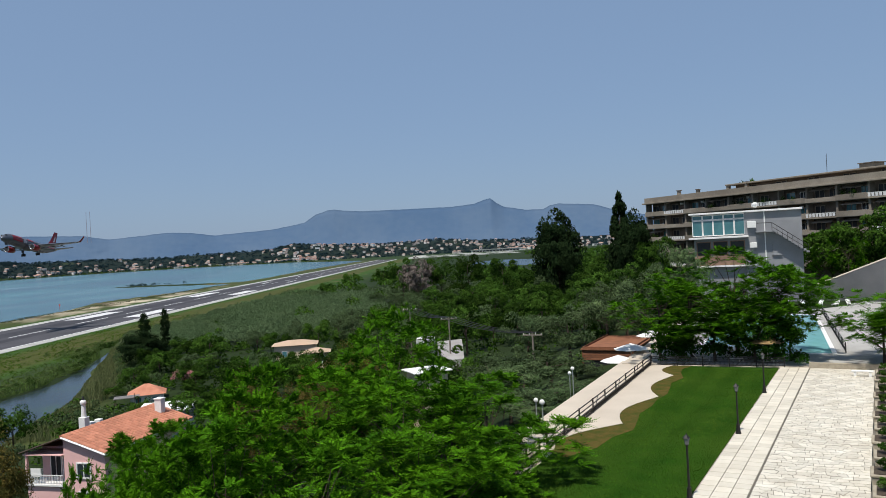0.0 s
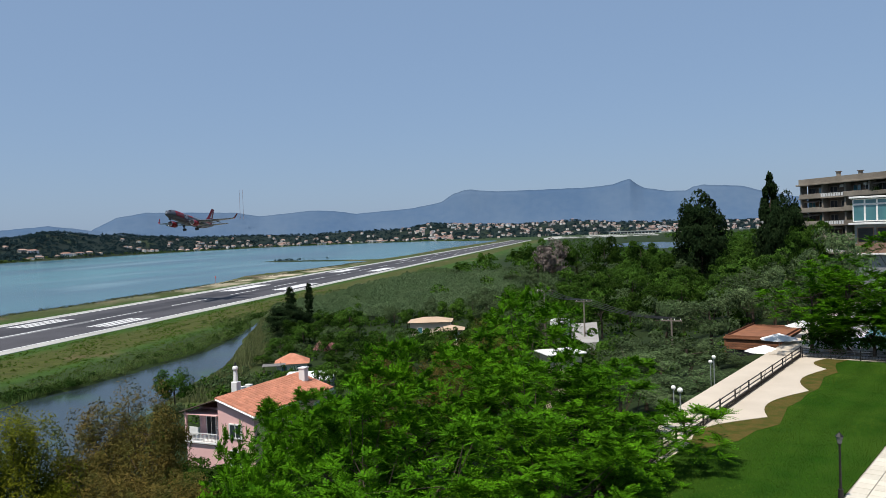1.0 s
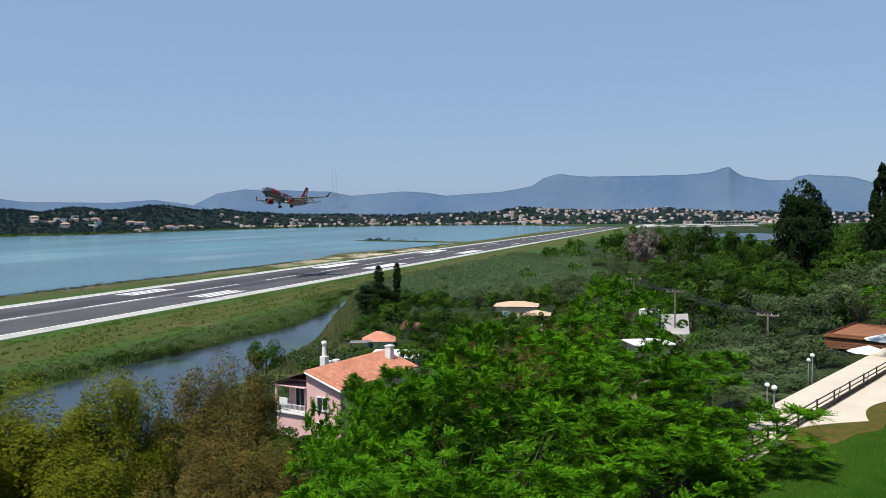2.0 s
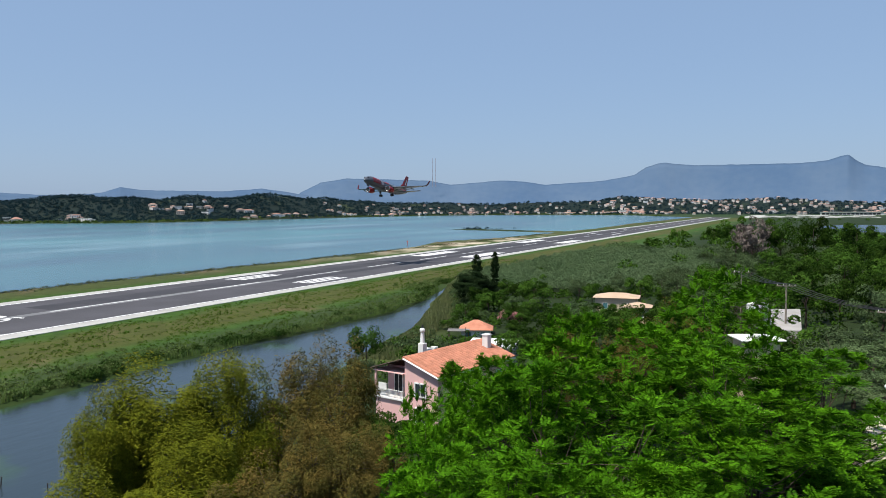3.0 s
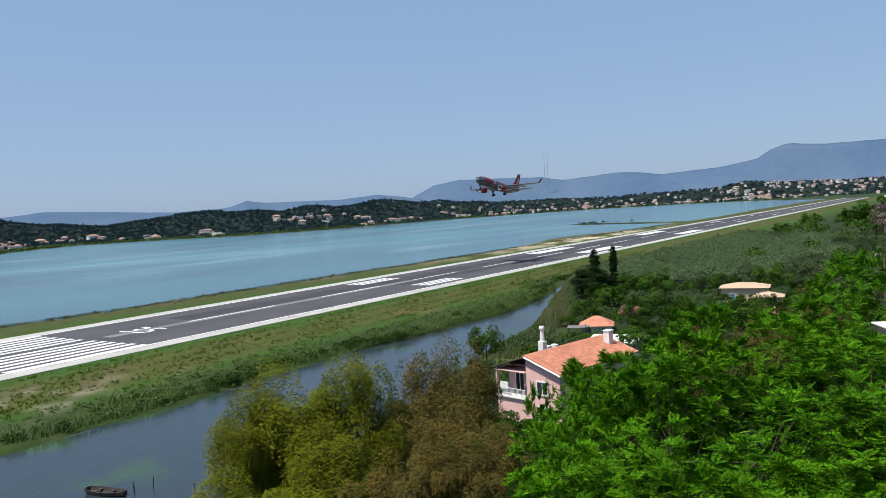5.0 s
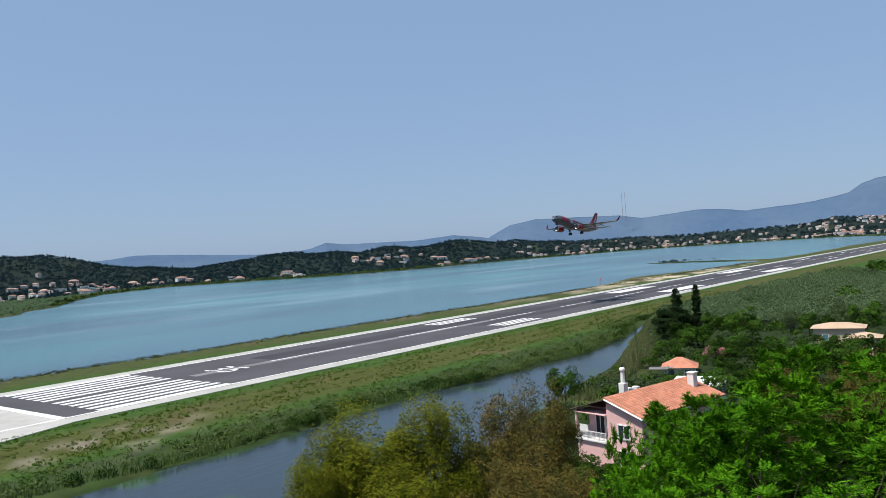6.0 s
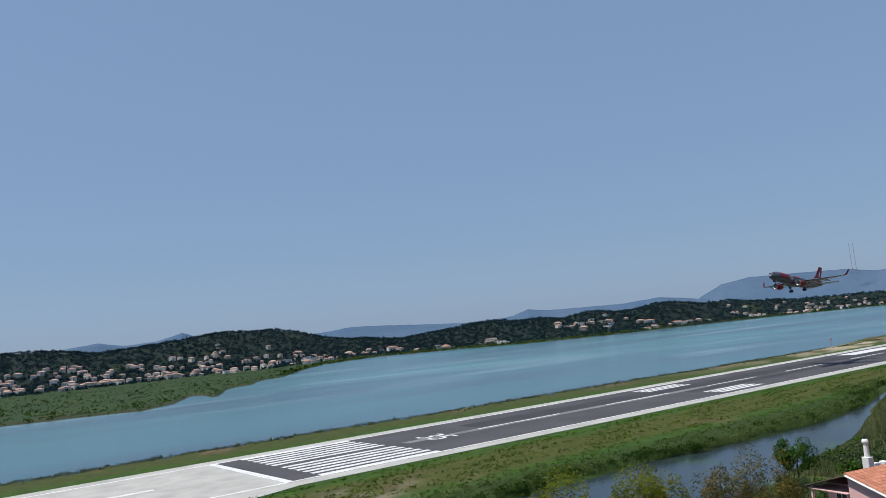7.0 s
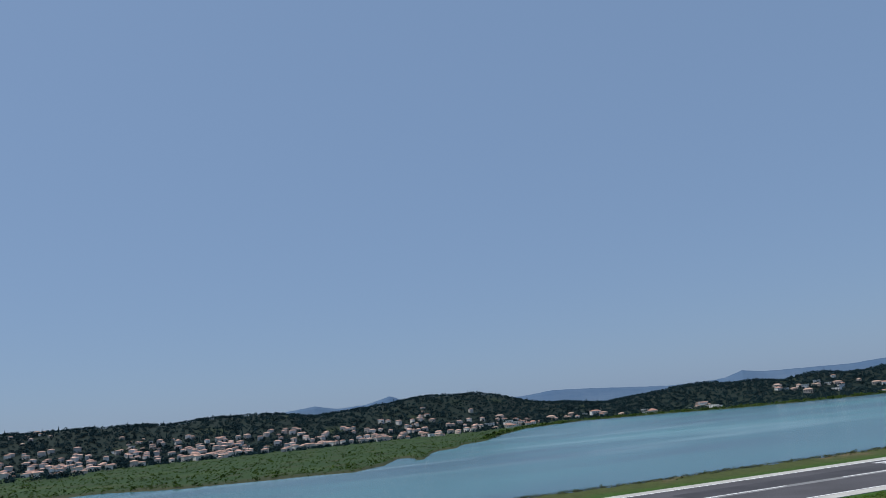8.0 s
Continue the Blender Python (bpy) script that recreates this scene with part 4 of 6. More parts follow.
def pavilion():
    m, L = local((29.4, 96.0), (41.2, 92.0), 0)
    m = Matrix.Translation((40.3, 131.5, 27.7)) @ m.to_3x3().to_4x4() @ Matrix.Scale(1.37, 4)
    ob = thing("pavilion", m, "grey-white pavilion with a glazed upper room and outside stair", "building")
    g = 6.1                                           # glazed part's width
    part("roof", boxed(-0.3, L + 0.1, -0.4, 6.2, 0.0, 0.22, bevel=0.03), M_WHITE, ob)
    part("wall", boxed(0.2, L, 0.25, 6, -13, 0), M_GREYWALL, ob, "grey-white rendered wall")
    part("wall", boxed(g, L, 0.0, 0.25, -13, 0), M_GREYWALL, ob)
    part("balcony_slab", boxed(-0.4, g + 0.4, -0.7, 0.3, -3.0, -2.78, bevel=0.02), M_WHITE, ob)
    for k in range(5):
        window(ob, 0.1 + k * g / 5, 0.1 + (k + 1) * g / 5 - 0.08, -2.6, -0.75, 0.12, bars=1, sill=False)
        window(ob, 0.1 + k * g / 5, 0.1 + (k + 1) * g / 5 - 0.08, -0.62, -0.12, 0.12, bars=1, sill=False)
    for k in range(3):
        window(ob, 0.5 + k * 1.95, 2.1 + k * 1.95, -5.1, -3.4, 0.22, M_BROWNWALL, pane=M_DARK, sill=False)
    part("parapet", boxed(0.2, g, 0.0, 0.25, -6.3, -5.2, bevel=0.02), M_BROWNWALL, ob, "brown stone parapet")
    part("floor_slab", boxed(-0.1, g + 1.2, -0.4, 0.2, -6.5, -6.32), M_WHITE, ob)
    bm = bmesh.new()
    for k in range(12):
        box(bm, 9.2 + k * 0.32, 9.52 + k * 0.32, -1.1, -0.05, -2.5 - k * 0.24, -2.3 - k * 0.24)
    part("stair", bm, M_GREYWALL, ob, "outside stair")
    bm = bmesh.new()
    tube(bm, (9.1, -1.1, -1.4), (13.0, -1.1, -4.3), 0.04, seg=5)
    tube(bm, (9.1, -1.1, -1.9), (13.0, -1.1, -4.8), 0.03, seg=5)
    for k in range(8):
        tube(bm, (9.1 + k * 0.55, -1.1, -2.4 - k * 0.41), (9.1 + k * 0.55, -1.1, -1.4 - k * 0.41), 0.025, seg=5)
    tube(bm, (7.4, -0.8, -1.4), (9.1, -0.8, -1.4), 0.04, seg=5)
    part("stair_rail", bm, M_IRON, ob)
    part("landing", boxed(7.3, 9.3, -1.1, 0, -2.5, -2.34), M_GREYWALL, ob)
    window(ob, 9.2, 10.0, -5.2, -3.9, -0.02, M_GREYWALL, pane=M_GREYWALL)
    part("pipe", boxed(8.3, 8.42, -0.12, 0.0, -6, 0.0), M_WHITE, ob)
    for x, z, s in ((6.9, -1.5, 0.5), (7.0, -4.0, 0.4)):
        part("air_unit", boxed(x - s, x + s, -0.45, -0.02, z - s * 0.8, z + s * 0.8, bevel=0.03), M_WHITE, ob)
    dish = thing("satellite_dish", m @ pose(7.4, 0.4, 0.22), "white satellite dish on the pavilion roof", "dish")
    part("mast", tube(bmesh.new(), (0, 0, 0), (0, 0, 0.5), 0.04, seg=6), M_IRON, dish)
    bm = bmesh.new()
    bmesh.ops.create_uvsphere(bm, u_segments=16, v_segments=8, radius=0.48)
    bmesh.ops.delete(bm, geom=[v for v in bm.verts if v.co.z > -0.25], context="VERTS")
    bmesh.ops.solidify(bm, geom=bm.faces, thickness=0.03)
    q = part("reflector", bm, M_WHITE, dish, smooth=True)
    q.matrix_local = pose(0, 0.1, 0.75, -70, 0, 0)
    return ob


pavilion()
# grey wall that rises beside the garden stair
sw, sl = local((56.9, 127.9), (65.2, 123.9), 12)
wall = thing("garden_wall", sw, "grey rendered wall with a sloping pale coping", "wall")
bm = bmesh.new()
a = [bm.verts.new(p) for p in ((0, 0, 0), (sl + 9, 0, 0), (sl + 9, 0, 9.4), (0, 0, 2.2))]
bm.faces.new(a)
bmesh.ops.solidify(bm, geom=bm.faces, thickness=-0.4)
bmesh.ops.recalc_face_normals(bm, faces=bm.faces)
part("body", bm, M_GREYWALL, wall)
part("coping", tube(bmesh.new(), (-0.2, 0.2, 2.25), (sl + 9, 0.2, 9.45), 0.16, seg=4), M_BEIGE, wall)


# ---- block of flats on the hill ----
M_FLAT = mat("stained beige concrete", (0.31, 0.27, 0.215), (0.19, 0.16, 0.125), 5, 0.95, fine=18, spread=0.2)
# shade behind the balconies is put into this brown; penthouse and caps share it
M_FLATDARK = mat("shade-darkened brown wall", (0.17, 0.135, 0.105), (0.11, 0.088, 0.07), 4, 0.95, fine=20)


M_AWNING = mat("faded awning cloth", (0.34, 0.27, 0.2), (0.24, 0.19, 0.14), 1.5, 0.9, fine=12)


def flats():
    m, _ = local((47, 189), (75.5, 135), 32.6)
    ob = thing("apartment_building", m, "long beige concrete apartment building with deep balconies", "building")
    L, D, F = 96, 13, 3.05
    part("wall", boxed(0.5, L, 1.8, D, -19, -0.2), M_FLATDARK, ob, "recessed brown outer wall, darkened for balcony shade")
    part("roof", boxed(-0.6, L, -0.7, D + 0.4, -0.35, 0.0, bevel=0.05), M_FLAT, ob)
    part("parapet", boxed(0, L, -0.35, -0.1, 0.0, 1.15), M_FLAT, ob, "concrete roof parapet")
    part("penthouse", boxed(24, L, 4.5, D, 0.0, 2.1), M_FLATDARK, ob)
    part("penthouse_roof", boxed(22.5, L, 2.8, D + 0.3, 2.1, 2.4, bevel=0.04), M_FLAT, ob)
    for k in range(9):
        window(ob, 27 + k * 7.6, 29.6 + k * 7.6, 0.5, 1.8, 4.48, M_FLAT, bars=2, pane=M_DARK, sill=False)
    for f in range(5):
        z = -0.35 - F * (f + 1)
        part("floor_slab", boxed(-0.4, L, -0.2, 1.9, z, z + 0.3, bevel=0.03), M_FLAT, ob)
        x = 0.0
        k = 0
        while x < L - 5:
            w = 6.4
            kind = (k + f * 2) % 4
            part("wall_pier", boxed(x - 0.2, x + 0.2, 0.2, 1.85, z + 0.3, z + F), M_FLAT, ob)
            if kind in (0, 2):
                part("balcony_parapet", boxed(x, x + w, -0.25, -0.05, z + 0.1, z + 1.15, bevel=0.02), M_FLAT, ob)
            elif kind == 1:
                p = part("balcony_rail", boxed(x, x + w, -0.2, -0.12, z + 1.0, z + 1.08), M_WHITE, ob, "white balcony rail")
                for q in range(9):
                    part("baluster", boxed(x + q * w / 9, x + q * w / 9 + 0.5, -0.19, -0.13, z + 0.35, z + 0.98), M_WHITE, p)
            else:
                part("balcony_parapet", boxed(x, x + w, -0.25, -0.05, z + 0.1, z + 0.9, bevel=0.02), M_FLAT, ob)
            window(ob, x + 0.8, x + 2.8, z + 0.35, z + 2.45, 1.78, M_FLAT, bars=2, pane=M_DARK if kind != 2 else M_GLASS, sill=False)
            if kind != 1:
                window(ob, x + 3.9, x + 5.5, z + 1.1, z + 2.4, 1.78, M_WHITE if kind == 2 else M_FLAT, bars=2, pane=M_DARK if kind else M_GLASS, sill=False)
            x += w
            k += 1
    br = random.Random(19)
    for f in range(5):
        z = -0.05 - F * (f + 1)
        for k in range(15):
            x = 0.8 + 6.4 * k
            pick = br.random()
            if pick < 0.35:
                q = part("awning", loft([[(xx, 1.7, z + 2.55), (xx, 1.7, z + 2.5), (xx, 0.1, z + 1.95), (xx, 0.1, z + 2.0)] for xx in (x, x + 4.2)]), M_AWNING, ob, "faded cloth awning")
            elif pick < 0.6:
                part("air_unit", boxed(x + 3.0, x + 3.8, 1.35, 1.7, z + 1.9, z + 2.45, bevel=0.03), M_WHITE, ob)
            elif pick < 0.85:
                part("balcony_table", boxed(x + 1, x + 2.2, 0.5, 1.1, z + 0.68, z + 0.76), M_WHITE, ob)
            if br.random() < 0.35:
                c = [(x + br.uniform(0, 4), br.uniform(-0.1, 0.5), z + br.uniform(0.7, 1.3)) for _ in range(5)]
                pts = np.repeat(np.array(c), 30, 0) + rng.normal(0, 0.28, (150, 3))
                v, fc = leaf_cloud(pts, np.tile([0, 0, 1.0], (150, 1)), 0.16)
                raw("balcony_plants", v, fc, M_DEEP, ob)
    for x, h in ((8, 2.3), (14, 2.0), (17, 1.2), (23, 2.1), (28, 2.4)):
        c = part("chimney", boxed(x - 0.35, x + 0.35, 3, 3.7, 0, h, bevel=0.03), M_FLAT, ob)
        part("chimney_cap", boxed(x - 0.5, x + 0.5, 2.85, 3.85, h, h + 0.16), M_FLATDARK, c)
    for x in (52, 61, 70):
        c = part("roof_box", boxed(x, x + 3.0, 6, 9, 2.4, 3.4, bevel=0.05), M_FLAT, ob)
        part("roof_cap", boxed(x - 0.25, x + 3.25, 5.75, 9.25, 3.4, 3.55), M_FLATDARK, c)
    part("aerial", tube(bmesh.new(), (46, 5, 2.4), (46, 5, 6.2), 0.05, seg=5), M_IRON, ob)
    return ob


flats()


# ---- houses in the valley ----
def tiled_slope(parent, a, b, c, d, cols, rows, me_cache):
    """Rows of half-round tiles on the slope a-b (ridge) to d-c (eave)."""
    a, b, c, d = map(Vector, (a, b, c, d))
    x = (b - a).normalized()
    y = (d - a).normalized()
    n = y.cross(x).normalized()
    if n.z < 0:
        n = -n
    tw, tl = (b - a).length / cols, (d - a).length / rows
    if "tile" not in me_cache:
        v, f = [], []
        for k in range(5):
            an = math.pi * k / 4
            for t, lift in ((0.0, 0.0), (1.12, 0.035)):
                v.append((math.cos(an) * tw * 0.5, t * tl, math.sin(an) * tw * 0.34 + lift + 0.01))
        for k in range(4):
            f.append((2 * k, 2 * k + 1, 2 * k + 3, 2 * k + 2))
        me = bpy.data.meshes.new("roof_tile")
        me.from_pydata(v, [], f)
        me.materials.append(M_TERRA)
        me_cache["tile"] = me
    rot = Matrix((x, y, n)).transposed().to_4x4()
    made = []
    for r in range(rows):
        for k in range(cols):
            o = new("roof_tile", me_cache["tile"])
            o.parent = parent
            o.matrix_local = Matrix.Translation(a + x * tw * (k + 0.5) + y * tl * r) @ rot
            made.append(o)
    return made


def pink_house():
    ridge_z = 8.0
    m, L = local((-39.5, 74.8), (-36.2, 88.8), 0.8)
    ob = thing("house", m, "two-storey pink house with terracotta tiled roof and balcony", "house")
    # local x along the ridge, y to the water side, -y to the hill side
    zr, ze, half = ridge_z - 0.6, 5.9, 5.0
    bm = bmesh.new()
    a = [bm.verts.new(p) for p in ((0, -half + 0.4, -1), (0, 0.1, -1), (0, 0.1, zr - 0.15), (0, -half + 0.4, ze - 0.15))]
    b = [bm.verts.new((v.co.x + L, v.co.y, v.co.z)) for v in a]
    bm.faces.new(a)
    bm.faces.new(b[::-1])
    for k in range(4):
        bm.faces.new((a[k - 1], b[k - 1], b[k], a[k]))
    bmesh.ops.recalc_face_normals(bm, faces=bm.faces)
    wall = part("wall", bm, M_PINK, ob, "pink rendered wall")
    part("wall", boxed(2.2, L, 0.1, half - 0.4, -1, ze - 0.1), M_PINK, ob)
    part("balcony_post", boxed(-0.15, 0.1, 4.35, 4.55, 2.65, 5.8), M_PINK, ob)
    part("wall", boxed(0.0, 2.3, 0.1, 4.5, -1, 2.44), M_PINK, ob)
    root = part("roof", boxed(-0.3, L + 0.3, -0.15, 0.15, zr - 0.1, zr + 0.05), M_TERRA, ob, "terracotta tiled roof")
    for sg in (-1, 1):
        bm = bmesh.new()
        q = [bm.verts.new(p) for p in ((-0.35, 0, zr), (L + 0.35, 0, zr), (L + 0.35, sg * half, ze - 0.1), (-0.35, sg * half, ze - 0.1))]
        bm.faces.new(q)
        bmesh.ops.solidify(bm, geom=bm.faces, thickness=0.12 * sg)
        part("roof_deck", bm, M_BARK, root, "brown timber roof deck")
    cache = {}
    tiled_slope(root, (-0.35, 0, zr + 0.02), (L + 0.35, 0, zr + 0.02), (L + 0.35, -half, ze - 0.08), (-0.35, -half, ze - 0.08), 27, 11, cache)
    bm = bmesh.new()
    tube(bm, (-0.4, 0, zr + 0.02), (L + 0.4, 0, zr + 0.02), 0.17, seg=8)
    part("ridge_tiles", bm, M_TERRA, root)
    part("verge_board", tube(bmesh.new(), (-0.38, 0, zr - 0.1), (-0.38, -half, ze - 0.2), 0.12, seg=4), M_WHITE, ob)
    part("verge_board", tube(bmesh.new(), (-0.38, 0, zr - 0.1), (-0.38, half, ze - 0.2), 0.09, seg=4), M_BARK, ob)
    part("eave_board", boxed(-0.3, L + 0.3, -half - 0.06, -half + 0.06, ze - 0.34, ze - 0.12), M_WHITE, ob)

    def gable_window(y0, y1, z0, z1, shutters=False):
        w = part("window", boxed(-0.06, 0.02, y0, y1, z0, z1), M_DARK, ob)
        bm = bmesh.new()
        for a0, a1, c0, c1 in ((y0 - 0.14, y0, z0 - 0.1, z1 + 0.14), (y1, y1 + 0.14, z0 - 0.1, z1 + 0.14), (y0, y1, z1, z1 + 0.14), (y0 - 0.2, y1 + 0.2, z0 - 0.16, z0), ((y0 + y1) / 2 - 0.04, (y0 + y1) / 2 + 0.04, z0, z1)):
            box(bm, -0.12, 0.0, a0, a1, c0, c1)
        part("window_frame", bm, M_WHITE, w)
        part("pane", boxed(-0.075, -0.062, y0 + 0.03, y1 - 0.03, z0 + 0.03, z1 - 0.03), M_PANE, w)

    gable_window(-2.9, -1.5, 3.4, 4.7)
    gable_window(-3.1, -1.6, 0.4, 1.9)
    for k, x in enumerate((3, 7, 11)):
        w = window(ob, x, x + 1.2, 3.4, 4.7, -half + 0.36)
    # balcony on the gable's water side
    part("balcony_slab", boxed(-0.25, 2.2, 0.15, 4.6, 2.45, 2.65, bevel=0.02), M_WHITE, ob)
    rail = part("balcony_rail", boxed(-0.2, -0.14, 0.15, 4.6, 3.5, 3.58), M_WHITE, ob, "white balcony railing")
    for k in range(24):
        part("baluster", boxed(-0.19, -0.15, 0.25 + k * 0.18, 0.29 + k * 0.18, 2.65, 3.5), M_WHITE, rail)
    for k in range(13):
        part("baluster", boxed(-0.1 + k * 0.18, -0.06 + k * 0.18, 4.53, 4.57, 2.65, 3.5), M_WHITE, rail)
    part("handrail", boxed(-0.2, 2.2, 4.52, 4.58, 3.5, 3.58), M_WHITE, rail)
    for k, y in enumerate((0.8, 2.3)):
        d = part("balcony_door", boxed(2.14, 2.21, y, y + 1.2, 2.65, 4.8), M_DARK, ob)
        bm = bmesh.new()
        for a0, a1, c0, c1 in ((y - 0.08, y, 2.65, 4.9), (y + 1.2, y + 1.28, 2.65, 4.9), (y, y + 1.2, 4.8, 4.9), (y + 0.57, y + 0.63, 2.65, 4.8)):
            box(bm, 2.08, 2.2, a0, a1, c0, c1)
        part("door_frame", bm, M_WHITE, d)
    part("balcony_ceiling", boxed(-0.3, 2.2, 0.12, 4.7, 5.5, 5.58), M_PINK, ob)
    cloth = part("hung_laundry", boxed(0.0, 0.04, 2.9, 4.1, 3.3, 4.15), M_WHITE, ob, "white laundry on the balcony")
    # chimneys
    def chimney(x, y, w, z0, h, tall):
        c = part("chimney", boxed(x - w, x + w, y - w, y + w, z0, z0 + h, bevel=0.03), M_WHITE, ob, "white rendered chimney")
        if tall:
            bm = bmesh.new()
            tube(bm, (x, y, z0 + h), (x, y, z0 + h + 1.25), w * 0.7, w * 0.55, 10)
            bmesh.ops.create_uvsphere(bm, u_segments=12, v_segments=8, radius=w * 0.86, matrix=Matrix.Translation((x, y, z0 + h + 1.5)))
            part("chimney_pot", bm, M_WHITE, c, smooth=False)
            part("cowl", tube(bmesh.new(), (x, y, z0 + h + 1.8), (x, y, z0 + h + 2.15), 0.18, 0.06, 8), M_IRON, c)
        else:
            part("chimney_cap", boxed(x - w - 0.08, x + w + 0.08, y - w - 0.08, y + w + 0.08, z0 + h, z0 + h + 0.1), M_WHITE, c)
    chimney(4.3, 1.1, 0.38, zr - 1.0, 1.9, True)
    chimney(13.0, -1.9, 0.42, zr - 1.4, 2.4, False)
    part("aerial", tube(bmesh.new(), (11.6, 0.3, zr), (11.6, 0.3, zr + 1.9), 0.03, seg=5), M_IRON, ob)
    for k, x in enumerate((5.6, 6.8)):
        part("roof_vent", boxed(x - 0.3, x + 0.3, 1.0, 1.7, zr - 0.6, zr + 0.1, bevel=0.03), M_WHITE, ob)
    return ob


pink_house()


def small_house(name, x, y, z, turn, L, W, ze, zr, wall_mat, roof_mat, label):
    ob = thing(name, pose(x, y, z, 0, 0, turn), label, "house")
    part("wall", boxed(-L / 2, L / 2, -W / 2, W / 2, -1.5, ze), wall_mat, ob)
    bm = bmesh.new()
    e = 0.5
    lo = [bm.verts.new(p) for p in ((-L / 2 - e, -W / 2 - e, ze), (L / 2 + e, -W / 2 - e, ze), (L / 2 + e, W / 2 + e, ze), (-L / 2 - e, W / 2 + e, ze))]
    k = min(W / 2, L / 2 - 0.3)
    hi = [bm.verts.new((-L / 2 + k, 0, zr)), bm.verts.new((L / 2 - k, 0, zr))]
    bm.faces.new((lo[0], lo[1], hi[1], hi[0]))
    bm.faces.new((lo[2], lo[3], hi[0], hi[1]))
    bm.faces.new((lo[1], lo[2], hi[1]))
    bm.faces.new((lo[3], lo[0], hi[0]))
    bm.faces.new(lo[::-1])
    bmesh.ops.recalc_face_normals(bm, faces=bm.faces)
    part("roof", bm, roof_mat, ob)
    nw = max(2, int(L / 3.2))
    for q in range(nw):
        cx = -L / 2 + L * (q + 0.5) / nw
        window(ob, cx - 0.5, cx + 0.5, 1.0, min(2.2, ze - 0.4), -W / 2 - 0.02)
    for q in range(nw):
        cx = -L / 2 + L * (q + 0.5) / nw
        w = part("window", boxed(cx - 0.5, cx + 0.5, W / 2 - 0.02, W / 2 + 0.05, 1.0, min(2.2, ze - 0.4)), M_DARK, ob)
    return ob


M_CREAM = mat("cream render", (0.6, 0.49, 0.36), (0.5, 0.4, 0.29), 3, 0.9, fine=30)
M_SANDROOF = mat("pale clay roof", (0.52, 0.38, 0.27), (0.43, 0.31, 0.21), 3, 0.9, fine=30)
small_house("cottage", -55.4, 133.7, -0.3, 20, 5.4, 4.6, 2.3, 3.9, M_WHITE, M_TERRA, "small white cottage with an orange tiled hip roof")
small_house("villa", -34.8, 161.3, 2.7, 8, 8.5, 5.5, 3.3, 4.15, M_CREAM, M_SANDROOF, "low cream villa with a pale clay roof")
small_house("villa_annexe", -28.9, 153.3, 2.3, 8, 4.6, 4, 2.9, 3.7, M_CREAM, M_SANDROOF, "cream annexe with a pale clay hip roof")
shed = thing("shed", pose(-41, 105.5, 1.0, 0, 0, 10), "open shed with a white sheet-metal roof", "shed")
bm = boxed(-3.6, 3.6, -2.6, 2.6, 3.75, 3.87, bevel=0.02)
q = part("roof", bm, M_WHITE, shed)
q.matrix_local = pose(0, 0, 0, 4)
part("wall", boxed(-3.3, 3.3, -2.3, 2.3, -1.2, 3.5), M_GREYWALL, shed)
lean = thing("lean_to", pose(-56.6, 128.2, 0.4, 0, 0, 20), "grey tin lean-to beside the cottage", "shed")
part("roof", boxed(-2.0, 2.0, -1.4, 1.4, 1.9, 2.0), mat("grey tin", (0.2, 0.19, 0.18), (0.13, 0.12, 0.115), 1, 0.85), lean)
for sx in (-1.8, 1.8):
    for sy in (-1.2, 1.2):
        part("post", boxed(sx - 0.06, sx + 0.06, sy - 0.06, sy + 0.06, -1, 1.9), M_BARK, lean)

# ---- woods in the valley and on the hillside ----
# what must stay open to view: azimuth range, distance, highest sight line (degrees) that nearer crowns may reach
OPEN = [(20.5, 31.5, 95, -9.2), (20.0, 25.5, 139, -8.9), (18.2, 23.0, 110, -8.2), (9.0, 15.5, 165, -6.6), (-0.6, 2.6, 125, -7.2), (2.0, 4.0, 125, -6.2), (-7.5, -4.5, 100, -7.4),
        (24.7, 40, 400, -8.6), (-25, -14.5, 110, -2.4), (-30, -14, 220, 0.6)]
BLOCKS = [(48, 128, 12), (62, 124, 9), (50, 112, 14), (-38, 82, 11), (-56, 133, 7), (-35, 159, 10), (-42, 105, 6), (-1.8, 124, 12), (9.4, 100, 2), (35, 94, 9), (61, 162, 20), (70, 140, 18), (58.5, 128, 7), (15, 66, 13), (24, 78, 17), (37, 102, 19), (9, 82, 6), (-5, 121, 4)]


def clear(x, y, top, rad):
    r, az = math.hypot(x, y), math.degrees(math.atan2(-x, y))
    el = math.degrees(math.atan2(top - 24.8, r))
    spread = math.degrees(rad / r)
    if any(math.hypot(x - bx, y - by) < br + rad * 0.6 for bx, by, br in BLOCKS):
        return False
    return not any(a0 - spread < az < a1 + spread and r < rr and el > lim for a0, a1, rr, lim in OPEN)


def in_terrace(x, y):
    d = Vector((x, y)) - TO
    return -34 < d.dot(TV) < 84 and -15 < d.dot(TW) < 17


def in_canes(x, y):
    """The cane brake on the valley floor."""
    return 205 + 14 * math.sin(x * 0.12) < y < 392 + 10 * math.sin(x * 0.2) and -97 < x < -34 + 7 * math.sin(y * 0.05)


